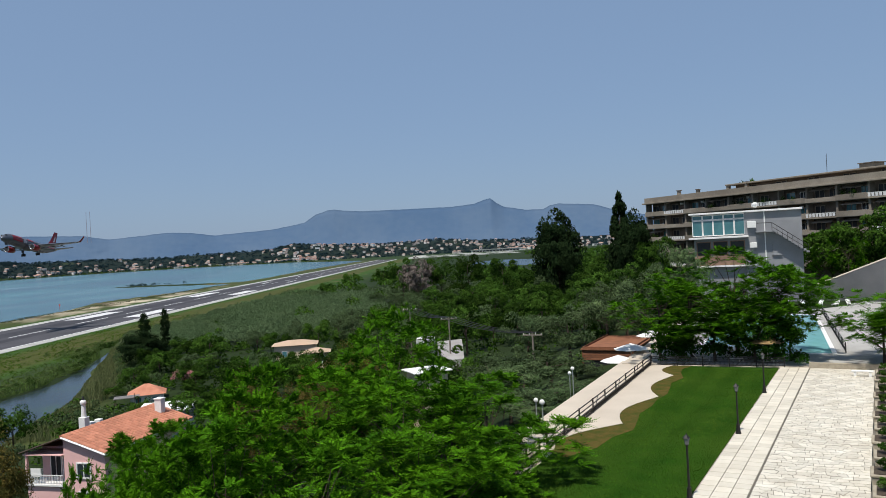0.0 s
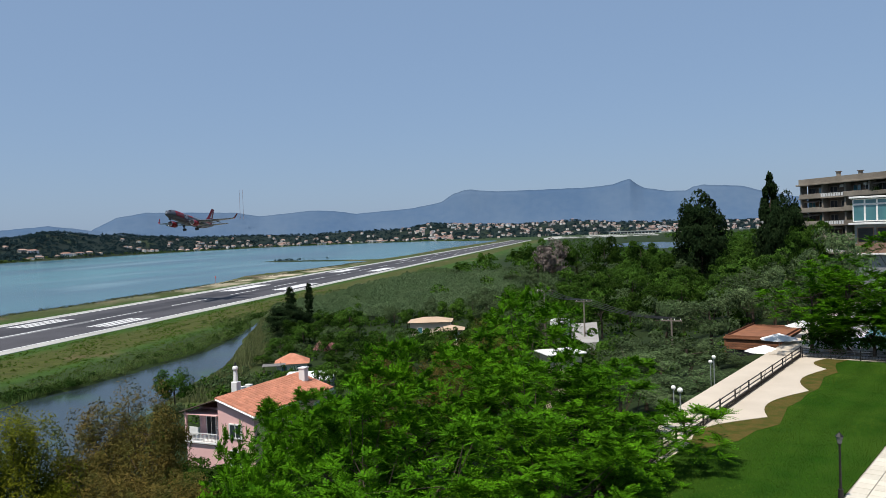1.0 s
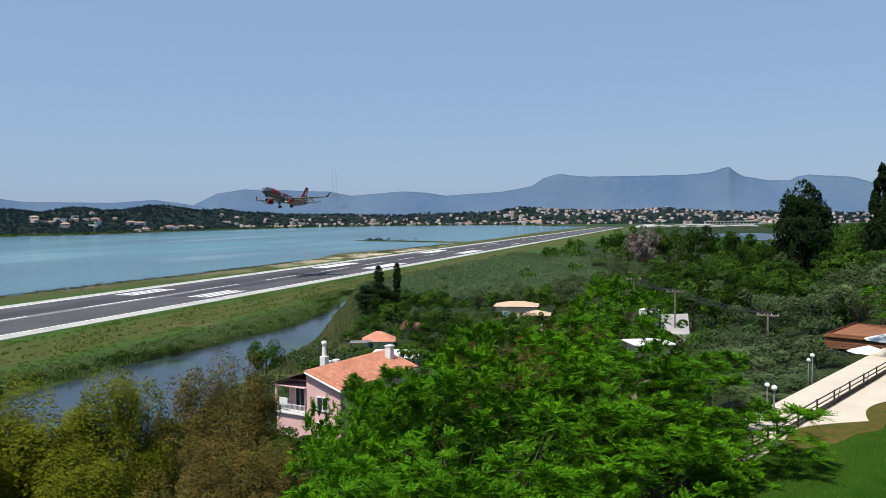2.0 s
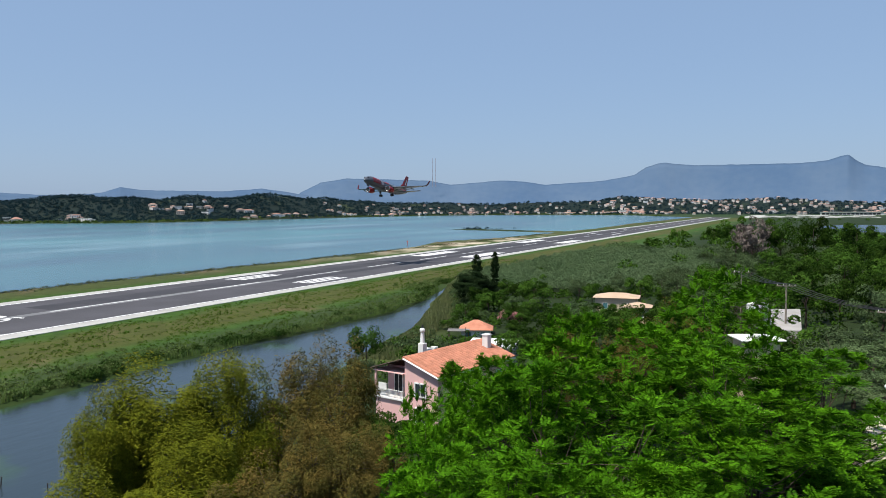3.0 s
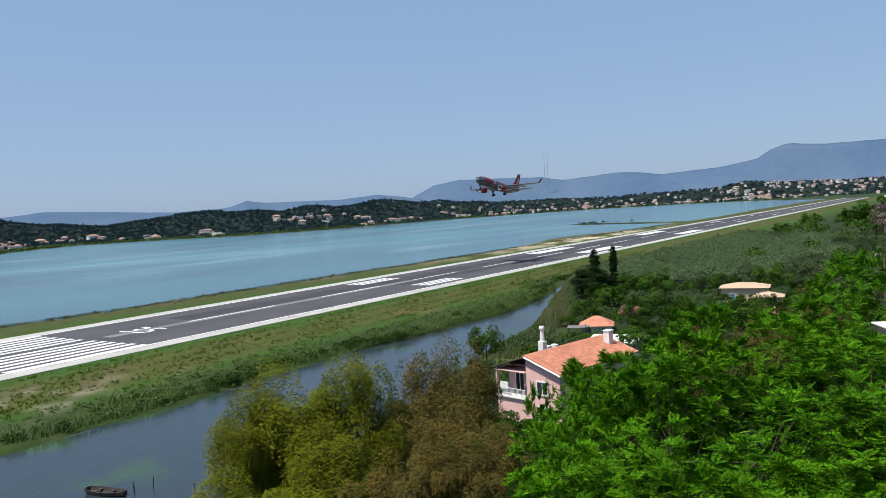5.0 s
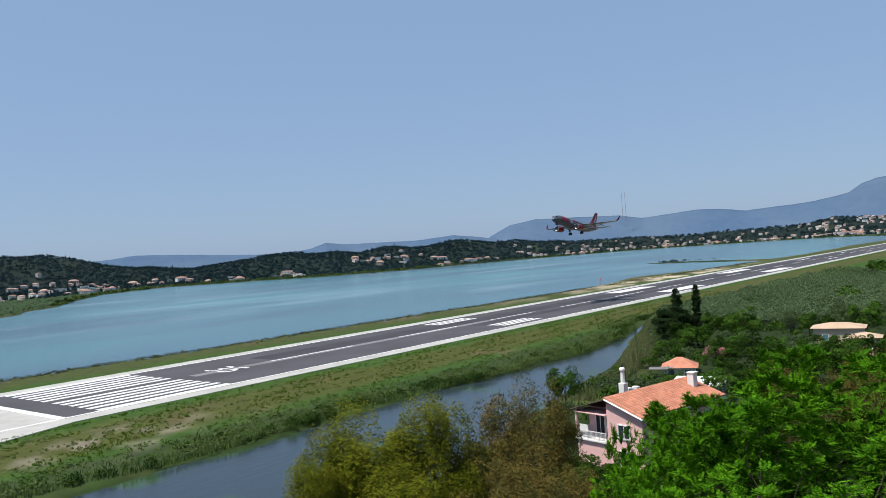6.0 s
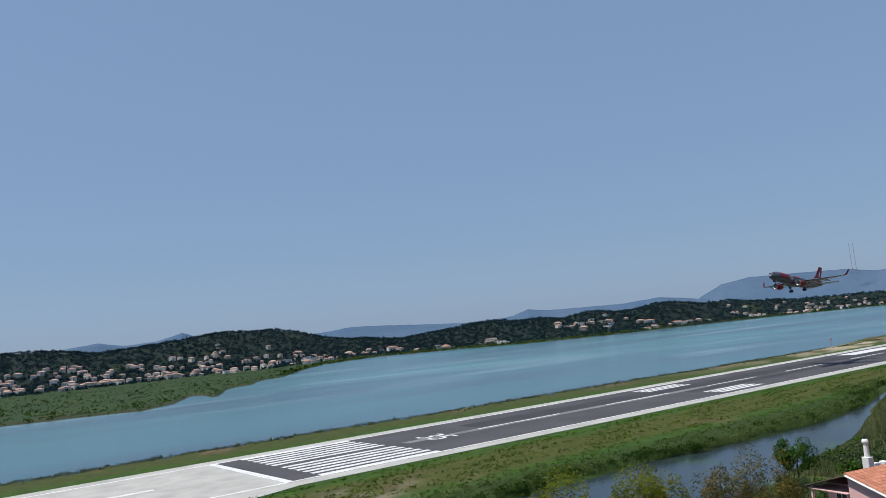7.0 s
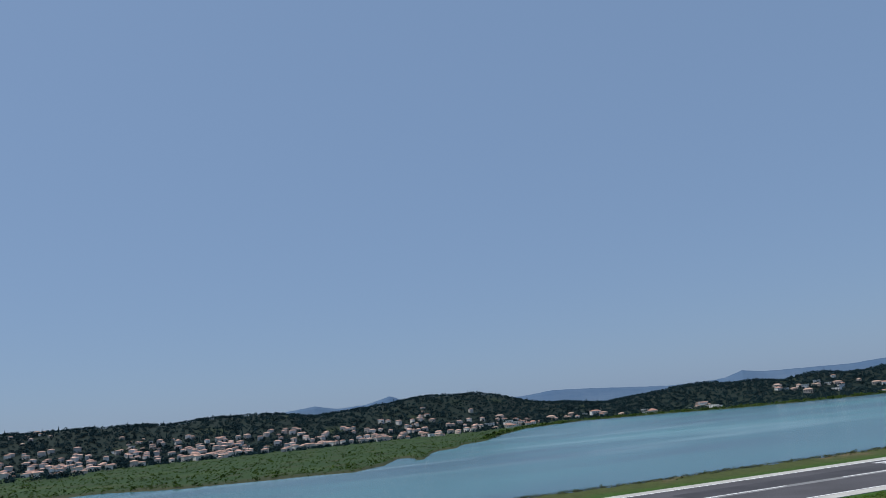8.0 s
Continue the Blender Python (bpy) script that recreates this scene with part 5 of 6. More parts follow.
spots = []
wood = random.Random(11)
tries = 0
while len(spots) < 340 and tries < 30000:
    tries += 1
    y = 60 + 330 * wood.random() ** 1.15
    x = wood.uniform(-98, 150)
    az, r = math.degrees(math.atan2(-x, y)), math.hypot(x, y)
    if az > 32 or az < -33 or x < creek(y) + (4 if y < 225 else 0) or (y > 225 and x < -97) or in_terrace(x, y) or r < 62:
        continue
    grove = -98 < x < -10 and 200 < y < 420
    if in_canes(x, y):
        continue
    s = wood.uniform(0.75, 1.1) if grove else wood.uniform(0.75, 1.35)
    kind = "olive" if grove or wood.random() < 0.25 else "deep"
    if az > 8 and y < 200:
        s *= 0.75
    h = (6 if kind == "olive" else 8) * s
    g = float(ground_z(x, y))
    gap = 5.6 if grove else 6.4
    if not clear(x, y, g + h, 3.4 * s) or any((x - a) ** 2 + (y - b) ** 2 < (gap * (0.6 + 0.4 * s)) ** 2 for a, b, *_ in spots):
        continue
    spots.append((x, y, kind, s))
for x, y, kind, s in spots:
    label = "grey-green olive tree in the valley grove" if kind == "olive" else "dense dark green broadleaf tree on the slope"
    plant("%s%d" % (kind, wood.randrange(4 if kind == "deep" else 3)), x, y, s, label=label, group=kind + " trees of the valley", tall=wood.uniform(0.9, 1.2))

# trees that stand out: key, azimuth, distance, top, scale, label
for key, az, r, top, s, label in (
        ("cypress", 21.1, 205, 12.8, 1.0, "slim dark cypress near the creek"), ("cypress", 22.45, 200, 12.4, 1.15, "dark cypress rising from a thicket"),
        ("pine", 22.8, 190, 8.8, 0.85, "dark spreading conifer at the creek end"), ("pine", 21.8, 193, 6.6, 0.6, "dark spreading conifer at the creek end"),
        ("pine", -7.55, 190, 31.2, 1.15, "large dark conifer standing above the wood"), ("conifer", -12.1, 172, 34.2, 1.05, "tall dark conifer beside the flats"),
        ("pine", -13.0, 168, 29.5, 0.75, "dark conifer beside the flats"), ("deep2", -14.4, 160, 25.5, 1.1, "dense dark tree beside the flats"),
        ("mauve", 3.0, 330, 20.2, 1.5, "round tree with dull mauve blossom"), ("deep0", 4.0, 345, 22.0, 1.2, "dark tree in the valley"), ("deep1", 1.2, 350, 21.0, 1.2, "dark tree in the valley"),
        ("deep2", 8.0, 446, 13.4, 1.3, "dark tree beside the runway verge"), ("deep0", 5.5, 500, 14.4, 1.5, "dark tree beside the runway verge"), ("deep1", 9.6, 420, 9.0, 1.3, "dark tree beside the runway verge"),
        ("deep1", -0.8, 360, 21.5, 1.3, "dark tree in the valley"), ("deep2", -3.4, 330, 20.0, 1.4, "dark tree in the valley"), ("olive1", -16.2, 118, 23.6, 1.35, "large grey-green olive beside the pavilion"),
        ("deep2", -25.8, 150, 25.9, 1.5, "dark leafy tree below the flats"), ("deep0", -28.0, 152, 27.2, 1.5, "dark leafy tree below the flats"), ("deep1", -30.0, 150, 28.4, 1.6, "dark leafy tree below the flats"),
        ("bright1", -25.0, 147, 23.0, 0.6, "fresh green shrub above the wall"), ("bright0", -26.8, 146, 23.6, 0.6, "fresh green shrub above the wall"), ("olive0", -10.4, 120, 18.5, 1.2, "grey-green olive tree on the slope"), ("olive2", -13, 112, 19.8, 1.25, "grey-green olive tree on the slope"),
        ("deep1", -20.8, 200, 38.2, 0.9, "tree crown behind the flats"),
        ("deep0", 10.2, 148, 7.2, 0.65, "small dark tree in front of the villa"), ("deep1", 12.0, 147, 7.1, 0.65, "small dark tree in front of the villa"), ("deep2", 13.8, 149, 7.2, 0.65, "small dark tree in front of the villa"),
        ("olive1", 11.1, 141, 4.9, 0.6, "small olive in front of the villa"), ("olive0", 14.8, 144, 5.2, 0.6, "small olive in front of the villa"), ("deep1", 16.0, 150, 6.4, 0.8, "dark tree beside the villa"),
        ("deep2", 21.0, 126, 4.2, 0.5, "low dark bush in front of the cottage"), ("deep0", 23.0, 127, 4.5, 0.5, "low dark bush in front of the cottage"), ("deep1", 19.4, 138, 4.6, 0.6, "dark tree beside the cottage"),
        ("deep2", 19.3, 146, 6.0, 0.8, "dark tree beside the cottage"), ("deep0", 24.6, 150, 3.4, 0.5, "dark bush behind the cottage"), ("deep1", 23.3, 158, 5.4, 0.8, "dark tree behind the cottage"),
        ("deep0", 19.0, 160, 6.6, 0.9, "dark tree in the valley"), ("deep1", 21.6, 172, 6.2, 0.9, "dark tree in the valley"), ("deep2", 18.2, 128, 4.8, 0.6, "dark tree beside the shed"),
        ("deep2", 28.8, 67, 6.2, 0.7, "dark bush below the pink house"), ("deep3", 29.6, 69, 6.0, 0.7, "dark bush below the pink house"), ("deep1", 30.3, 70, 6.2, 0.75, "dark bush beside the pink house"), ("deep0", 31.4, 68, 6.6, 0.75, "dark bush beside the pink house"), ("bright0", 3.6, 92, 17.6, 0.85, "green feathery tree on the slope"), ("bright1", 6.6, 96, 15.5, 0.8, "green feathery tree on the slope")
        , ("rust0", 15.4, 72, 14.4, 0.62, "bronze eucalyptus among the green trees"), ("rust1", 11.3, 74, 14.8, 0.62, "bronze eucalyptus among the green trees"), ("rust0", 8.2, 71, 15.4, 0.66, "bronze eucalyptus among the green trees")
        , *[("olive%d" % (k % 3), az, r, top, s, "grey-green olive tree below the drive") for k, (az, r, top, s) in enumerate((
            (-4.5, 80, 12.2, 1.1), (-6.5, 84, 13.0, 1.2), (-8.4, 86, 11.2, 0.9), (-7.0, 71, 12.0, 0.9), (-5.2, 67, 11.2, 0.9), (-3.4, 71, 11.8, 1.0), (-8.0, 105, 16.3, 1.3),
            (-5.0, 107, 15.2, 1.2), (-10.8, 108, 17.2, 1.3), (-2.0, 84, 12.6, 1.1), (-3.4, 95, 10.2, 1.1), (-6.4, 97, 10.6, 1.1), (-1.6, 98, 9.6, 1.0), (-3.2, 103, 10.4, 1.0), (0.4, 101, 9.4, 0.9), (-12.2, 104, 17.4, 1.3), (-9.0, 77, 10.6, 0.8)))]):
    x, y = at_angle(az, r)
    g = float(ground_z(x, y))
    height = {"c": 13 if key == "cypress" else 12, "d": 8, "o": 6, "m": 8, "b": 12, "r": 13, "p": 12}[key[0]]
    if r > 250:
        s = max(s, (top - g) / height / 1.25)
    plant(key, x, y, s, z=g, tall=(top - g) / height / s, label=label)


def palm(x, y, h, label):
    ob = thing("palm_tree", pose(x, y, float(ground_z(x, y))), label, "palm tree")
    part("trunk", tube(bmesh.new(), (0, 0, -0.4), (0.2, 0, h), 0.28, 0.2, 9), M_BARK, ob)
    v, f = [], []
    r = random.Random(int(x * 7 + y))
    for k in range(34):
        an, lift = r.uniform(0, 6.28), r.uniform(-0.5, 1.1)
        L = r.uniform(2.0, 2.8)
        for j in range(14):
            t = j / 13
            p = Vector((math.cos(an) * L * t, math.sin(an) * L * t, h + lift * L * t * 0.8 - 1.5 * t * t))
            for sg in (-1, 1):
                q = Vector((-math.sin(an) * sg, math.cos(an) * sg, -0.5)) * 0.55 * (1 - 0.6 * t)
                d = Vector((math.cos(an), math.sin(an), 0)) * 0.09
                b = len(v)
                v += [p - d, p + d, p + q + d * 3]
                f.append((b, b + 1, b + 2))
    raw("crown", v, f, M_DEEP, ob)
    return ob


palm(-54.5, 172, 5.2, "shaggy palm tree with hanging dry fronds")
palm(*at_angle(4.1, 318), 9.5, "tall palm tree beside the mauve tree")

# woods too far to count: one mass of leaf tufts
def tufts(name, centres, radius, leaves, size, material, label, category):
    n = len(centres)
    which = np.repeat(np.arange(n), leaves)
    d = rng.normal(size=(len(which), 3))
    d /= np.linalg.norm(d, axis=1)[:, None]
    d[:, 2] = np.abs(d[:, 2]) * 1.1 - 0.15
    q = np.asarray(centres)[which] + d * np.asarray(radius)[which][:, None] * rng.uniform(0.6, 1.0, (len(which), 1))
    v, f = leaf_cloud(q, d, 1.0, 0.6, turn=1.3)
    c = q.repeat(4, 0)
    s = (np.asarray(size) * np.ones(n))[which].repeat(4)[:, None]
    v = c + (v - c) * s
    return tagged(raw(name, v, f, material), label, category, kind="stuff")


def scatter(n, fn, seed):
    r = random.Random(seed)
    out = []
    t = 0
    while len(out) < n and t < n * 60:
        t += 1
        p = fn(r)
        if p:
            out.append(p)
    return out


def mid_wood(r):
    y, x = r.uniform(250, 1500), r.uniform(-95, 420)
    if y < 390 and -98 < x < 150 and r.random() < 0.75:
        return None
    az = math.degrees(math.atan2(-x, y))
    if az < -34 or (x < -80 and y < 600) or x < -70 and y < 1300 or ((x - 75) / 60) ** 2 + ((y - 1000) / 200) ** 2 < 1.1:
        return None
    if x < 130 and y > 620 and r.random() < 0.85:
        return None
    R = r.uniform(2.5, 5)
    top = float(ground_z(x, y)) + R
    el = math.degrees(math.atan2(top + R - 24.8, math.hypot(x, y)))
    if el > -0.75 + (0.5 if az < -4 else 0) and az > -30:
        return None
    return x, y, top, R


def add_mass(name, pts, leaves, size_k, material, label, category):
    a = np.array(pts)
    return tufts(name, a[:, :3], a[:, 3], leaves, a[:, 3] * size_k, material, label, category)


add_mass("hedge", HEDGE, 130, 0.16, mat("hedge leaf", (0.025, 0.085, 0.005), (0.011, 0.04, 0.003), 1.5, 0.7, fine=6, island=0.45, thin=0.2, spec=0.05), "dense green leafy hedge behind the lawn", "hedge")
canes = [(x, y, float(ground_z(x, y)) + r0.uniform(1.6, 3.0), r0.uniform(0.9, 1.9)) for r0 in (random.Random(51),) for x, y in ((r0.uniform(-99, -26), r0.uniform(190, 404)) for _ in range(3000)) if in_canes(x, y)]
add_mass("cane_brake", canes, 110, 0.135, M_CANE, "dense grey-green cane brake on the valley floor", "canes")
add_mass("olive_grove", scatter(160, lambda r: (lambda x, y: (x, y, 2.6, r.uniform(1.9, 3.0)) if not in_canes(x, y) and not any(math.hypot(x - a, y - b) < 4.5 for a, b, *_ in spots) and clear(x, y, 5.5, 3) else None)(r.uniform(-99, -15), r.uniform(205, 450)), 33),
         110, 0.13, M_OLIVE, "grey-green olive grove on the valley floor", "grove")
add_mass("woodland", scatter(900, mid_wood, 3), 90, 0.17, M_DEEP, "distant dark green woodland behind the valley", "woodland")


def under(r):
    y, x = r.uniform(58, 330), r.uniform(-96, 130)
    az = math.degrees(math.atan2(-x, y))
    if x < creek(y) + 2 or in_terrace(x, y) or not -33 < az < 32 or (y > 225 and x < -100):
        return None
    R = r.uniform(0.5, 1.8)
    g = float(ground_z(x, y))
    return (x, y, g + 0.3, R) if clear(x, y, g + R * 1.4, R) else None


add_mass("undergrowth", scatter(2300, under, 5), 60, 0.2, M_DEEP, "tangled green undergrowth on the slope", "undergrowth")
add_mass("oleander", scatter(9, lambda r: (-50.5 + r.uniform(-2.2, 2.2), 139 + r.uniform(-2, 2), 3.4 + r.uniform(-1, 1), 1.0), 6), 90, 0.16,
         mat("pink oleander", (0.42, 0.13, 0.17), (0.10, 0.12, 0.05), 1.2, 0.8, fine=8, island=0.4), "pink flowering oleander beside the cottage", "shrub")

# ---- far hills: trees, then houses ----
def far_tree(r):
    az = r.uniform(-14, 104)
    lo, hi = float(foot_r(az)), float(crest_r(az))
    t = r.random()
    rr = lo - 20 + (hi + 60 - lo) * t
    x, y = at_angle(az, rr)
    if rr < float(shore_r(az)) + 25:
        return None
    R = r.uniform(2.8, 6.2) * (rr / 2200) ** 0.5
    return x, y, float(ground_z(x, y)) + R * 0.35, R


# crown green is shifted to blue-grey to paint in the distance haze
M_FARTREE = mat("haze-tinted tree crown", (0.014, 0.031, 0.038), (0.023, 0.043, 0.048), 60, 0.9, fine=6, island=0.35, spec=0.0)
add_mass("far_woodland", scatter(8200, far_tree, 8) + scatter(5200, lambda r: (lambda az, t: (*at_angle(az, float(foot_r(az)) + (float(crest_r(az)) + 60 - float(foot_r(az))) * t), float(ground_z(*at_angle(az, float(foot_r(az)) + (float(crest_r(az)) + 60 - float(foot_r(az))) * t))) + 1, r.uniform(2.6, 5.2)))(r.uniform(30, 104), 0.1 + 0.9 * r.random()), 41), 26, 0.3, M_FARTREE, "dark haze-blue wooded hillsides beyond the lagoon", "woodland")


def far_spire(r):
    az = r.uniform(30, 103)
    lo, hi = float(foot_r(az)), float(crest_r(az))
    rr = r.uniform(lo, hi + 30)
    x, y = at_angle(az, rr)
    return x, y, float(ground_z(x, y)), r.uniform(7, 13)


sp_v, sp_f = [], []
for x, y, z, h in scatter(260, far_spire, 9):
    b = len(sp_v)
    w = h * 0.13
    a0 = (x * 13.7) % 1.5
    for k in range(5):
        sp_v.append((x + math.cos(a0 + k * 1.2566) * w, y + math.sin(a0 + k * 1.2566) * w, z + h * 0.2))
    sp_v += [(x, y, z + h), (x, y, z - 2)]
    for k in range(5):
        sp_f += [(b + k, b + (k + 1) % 5, b + 5), (b + (k + 1) % 5, b + k, b + 6)]
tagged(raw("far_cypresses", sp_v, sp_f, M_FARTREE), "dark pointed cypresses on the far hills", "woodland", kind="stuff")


def marsh_bush(r):
    az = r.uniform(60, 104)
    lo, hi = float(shore_r(az)), float(foot_r(az))
    rr = lo + 12 + (hi - lo) * r.random() ** 1.5
    if rr > hi:
        return None
    x, y = at_angle(az, rr)
    R = r.uniform(0.4, 1.2) * (2.4 if r.random() < 0.07 else 1)
    return x, y, float(ground_z(x, y)) + 0.2, R


M_MARSH = mat("marsh scrub", (0.04, 0.075, 0.018), (0.065, 0.095, 0.026), 30, 0.9, fine=6, island=0.4, spec=0.0)
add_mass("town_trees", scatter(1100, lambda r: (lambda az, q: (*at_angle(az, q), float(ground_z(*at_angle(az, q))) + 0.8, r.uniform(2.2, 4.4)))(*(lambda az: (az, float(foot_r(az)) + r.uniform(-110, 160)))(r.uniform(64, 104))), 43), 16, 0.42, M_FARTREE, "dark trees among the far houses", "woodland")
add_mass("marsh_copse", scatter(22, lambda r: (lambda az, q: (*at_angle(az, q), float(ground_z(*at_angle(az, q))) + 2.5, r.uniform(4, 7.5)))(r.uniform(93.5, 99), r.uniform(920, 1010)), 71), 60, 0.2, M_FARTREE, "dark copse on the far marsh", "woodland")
add_mass("marsh_scrub", scatter(4200, marsh_bush, 10), 18, 0.34, M_MARSH, "low green marsh scrub on the far shore", "scrub")


def shore_fringe(r):
    az = r.uniform(9, 66)
    rr = float(shore_r(az)) + r.uniform(8, 60)
    x, y = at_angle(az, rr)
    R = r.uniform(1.5, 4.5)
    return x, y, float(ground_z(x, y)) + R * 0.2, R


add_mass("shore_scrub", scatter(900, shore_fringe, 12), 16, 0.45, M_MARSH, "green reeds and scrub along the far shore", "scrub")

WALLS = [mat("far house wall", c, None, 8, 0.9, fine=6, spread=0.12) for c in ((0.76, 0.75, 0.73), (0.62, 0.54, 0.47), (0.8, 0.8, 0.79), (0.6, 0.49, 0.43))]
ROOFS = [mat("far roof", c, None, 8, 0.9, fine=6, spread=0.2) for c in ((0.37, 0.21, 0.16), (0.41, 0.28, 0.225), (0.58, 0.57, 0.55))]


def far_house(L, W, H, flat, wm, rm):
    ob = new("house")
    part("wall", boxed(-L / 2, L / 2, -W / 2, W / 2, -4, H), wm, ob)
    if flat:
        part("roof", boxed(-L / 2 - 0.4, L / 2 + 0.4, -W / 2 - 0.4, W / 2 + 0.4, H, H + 0.7), rm, ob)
    else:
        bm = bmesh.new()
        e = 0.6
        lo = [bm.verts.new(p) for p in ((-L / 2 - e, -W / 2 - e, H), (L / 2 + e, -W / 2 - e, H), (L / 2 + e, W / 2 + e, H), (-L / 2 - e, W / 2 + e, H))]
        hi = [bm.verts.new((-L / 2 + W * 0.4, 0, H + 3.4)), bm.verts.new((L / 2 - W * 0.4, 0, H + 3.4))]
        for q in ((lo[0], lo[1], hi[1], hi[0]), (lo[2], lo[3], hi[0], hi[1]), (lo[1], lo[2], hi[1]), (lo[3], lo[0], hi[0])):
            bm.faces.new(q)
        bmesh.ops.recalc_face_normals(bm, faces=bm.faces)
        part("roof", bm, rm, ob)
    for f in range(max(1, int(H / 3))):
        for k in range(max(2, int(L / 4))):
            cx = -L / 2 + L * (k + 0.5) / max(2, int(L / 4))
            part("window", boxed(cx - 0.7, cx + 0.7, -W / 2 - 0.1, -W / 2 + 0.1, f * 3 + 0.9, f * 3 + 2.3), M_DARK, ob)
    return ob


HOMES = [far_house(12, 9, 6, False, WALLS[0], ROOFS[0]), far_house(16, 10, 6.5, False, WALLS[1], ROOFS[1]), far_house(14, 10, 6.5, True, WALLS[2], ROOFS[2]),
         far_house(22, 11, 7, False, WALLS[2], ROOFS[0]), far_house(11, 9, 4, False, WALLS[3], ROOFS[1]), far_house(26, 12, 9, True, WALLS[0], ROOFS[2])]
LOOKS = ["white-walled house with a red tiled roof", "tan house with a faded clay roof", "pale flat-roofed house", "long white house with a red roof", "low pinkish house with a clay roof", "large pale flat-roofed block"]


def town(n, a0, a1, t0, t1, seed, power=1.0):
    r = random.Random(seed)
    hearts = [(r.uniform(a0, a1), r.random()) for _ in range(max(3, n // 8))]
    for _ in range(n):
        ha, ht = r.choice(hearts)
        az = min(max(r.gauss(ha, 0.9), a0), a1)
        depth = min(max(r.gauss(ht, 0.12), 0), 1)
        lo, hi = float(foot_r(az)), float(crest_r(az))
        rr = max(lo + (hi - lo) * (t0 + (t1 - t0) * depth ** power), float(shore_r(az)) + 45)
        x, y = at_angle(az, rr)
        k = r.choices(range(6), (4, 6, 2, 2, 6, 0) if a0 > 60 else (5, 4, 4, 2, 4, 1))[0]
        ob = copy_thing(HOMES[k], Matrix.Identity(4) @ pose(x, y, float(ground_z(x, y)) + r.uniform(0.2, 1.4), 0, 0, az + r.uniform(-50, 50)))
        size = r.uniform(0.65, 1.1) * (0.62 if a0 > 60 else 1.0)
        ob.scale = (size, size, size * r.uniform(0.55, 0.85))
        tagged(ob, LOOKS[k] + " across the lagoon", "house", "houses across the lagoon")


town(66, 66, 103, -0.3, 0.6, 1, 1.0)
town(36, 62, 103, 0.2, 0.95, 2)
town(26, 35, 60, 0.05, 0.85, 3)
town(12, 33, 43, 0.0, 0.4, 7)
town(40, 54, 69, -0.12, 0.35, 12)
town(50, 10, 35, -0.1, 0.6, 4)
town(60, -6, 13, -0.1, 0.95, 5)
town(14, -14, -4, -0.1, 0.6, 6)


def small_homes(n, spans, seed):
    """Houses too far and small to count, joined."""
    r = random.Random(seed)
    wv, wf, rv, rf = [], [], [], []
    for _ in range(n):
        a0, a1, t0, t1 = r.choice(spans)
        az = r.uniform(a0, a1)
        lo, hi = float(foot_r(az)), float(crest_r(az))
        rr = max(lo + (hi - lo) * r.uniform(t0, t1), float(shore_r(az)) + 60)
        x, y = at_angle(az, rr)
        m = pose(x, y, float(ground_z(x, y)) + r.uniform(1, 3), 0, 0, az + r.uniform(-60, 60))
        L, W, H = r.uniform(3.2, 6.0), r.uniform(2.8, 4), r.uniform(2.8, 5.5)
        b, c = len(wv), len(rv)
        wv += [m @ Vector((sx * L, sy * W, z)) for z in (-4, H) for sx, sy in ((-1, -1), (1, -1), (1, 1), (-1, 1))]
        wf += [(b + k, b + (k + 1) % 4, b + 4 + (k + 1) % 4, b + 4 + k) for k in range(4)]
        rv += [m @ Vector((sx * (L + 0.6), sy * (W + 0.6), H)) for sx, sy in ((-1, -1), (1, -1), (1, 1), (-1, 1))] + [m @ Vector((sx * (L - W * 0.8), 0, H + 1.5)) for sx in (-1, 1)]
        rf += [(c, c + 1, c + 5, c + 4), (c + 2, c + 3, c + 4, c + 5), (c + 1, c + 2, c + 5), (c + 3, c, c + 4)]
    town_ob = thing("far_houses", pose(0, 0, 0), "many small pale houses with red roofs in the far town", "houses", kind="stuff")
    raw("walls", wv, wf, mat("far town wall", (0.72, 0.69, 0.65), (0.5, 0.43, 0.37), 30, 0.9, fine=4, island=0.3), town_ob)
    raw("roofs", rv, rf, mat("far town roof", (0.46, 0.3, 0.24), (0.34, 0.2, 0.16), 40, 0.9, fine=4, island=0.35), town_ob)


small_homes(640, [(66, 103, -0.2, 0.45), (66, 103, -0.15, 0.3), (70, 100, 0.0, 0.5), (10, 35, -0.1, 0.7), (-6, 14, -0.1, 1.0), (-6, 14, -0.1, 1.0), (-15, -4, -0.1, 0.8)], 31)

# ---- reeds and scrub on the banks ----
def bank_bush(r):
    y = 28 + 215 * r.random()
    x = float(west_bank(y)) - 2.5 - abs(r.gauss(0, 5.0)) + 1.5 * math.sin(y * 0.11)
    if r.random() < 0.25:
        x = float(west_bank(y)) - 2 - r.random() * 3 + 1.2 * math.sin(y * 0.11)
    if math.sin(y * 0.21) + math.sin(y * 0.083 + 1) + r.uniform(-1.4, 1.4) < -0.3:
        return None
    return x, y, -0.3, r.uniform(0.3, 0.9) * (1.7 if r.random() < 0.08 else 1)


add_mass("bank_scrub", scatter(1900, bank_bush, 14), 70, 0.16, mat("bank scrub leaf", (0.05, 0.105, 0.014), (0.085, 0.11, 0.028), 4, 0.8, fine=6, island=0.4, thin=0.15), "dark green scrub along the creek bank", "scrub")


def bank_shrub(r):
    y = 24 + 225 * r.random()
    if math.sin(y * 0.17) + math.sin(y * 0.06 + 2) + r.uniform(-1, 1) < 0.1:
        return None
    return float(west_bank(y)) - 1.5 - abs(r.gauss(0, 2.2)) + 1.2 * math.sin(y * 0.11), y, 0.0, r.uniform(0.7, 1.35)


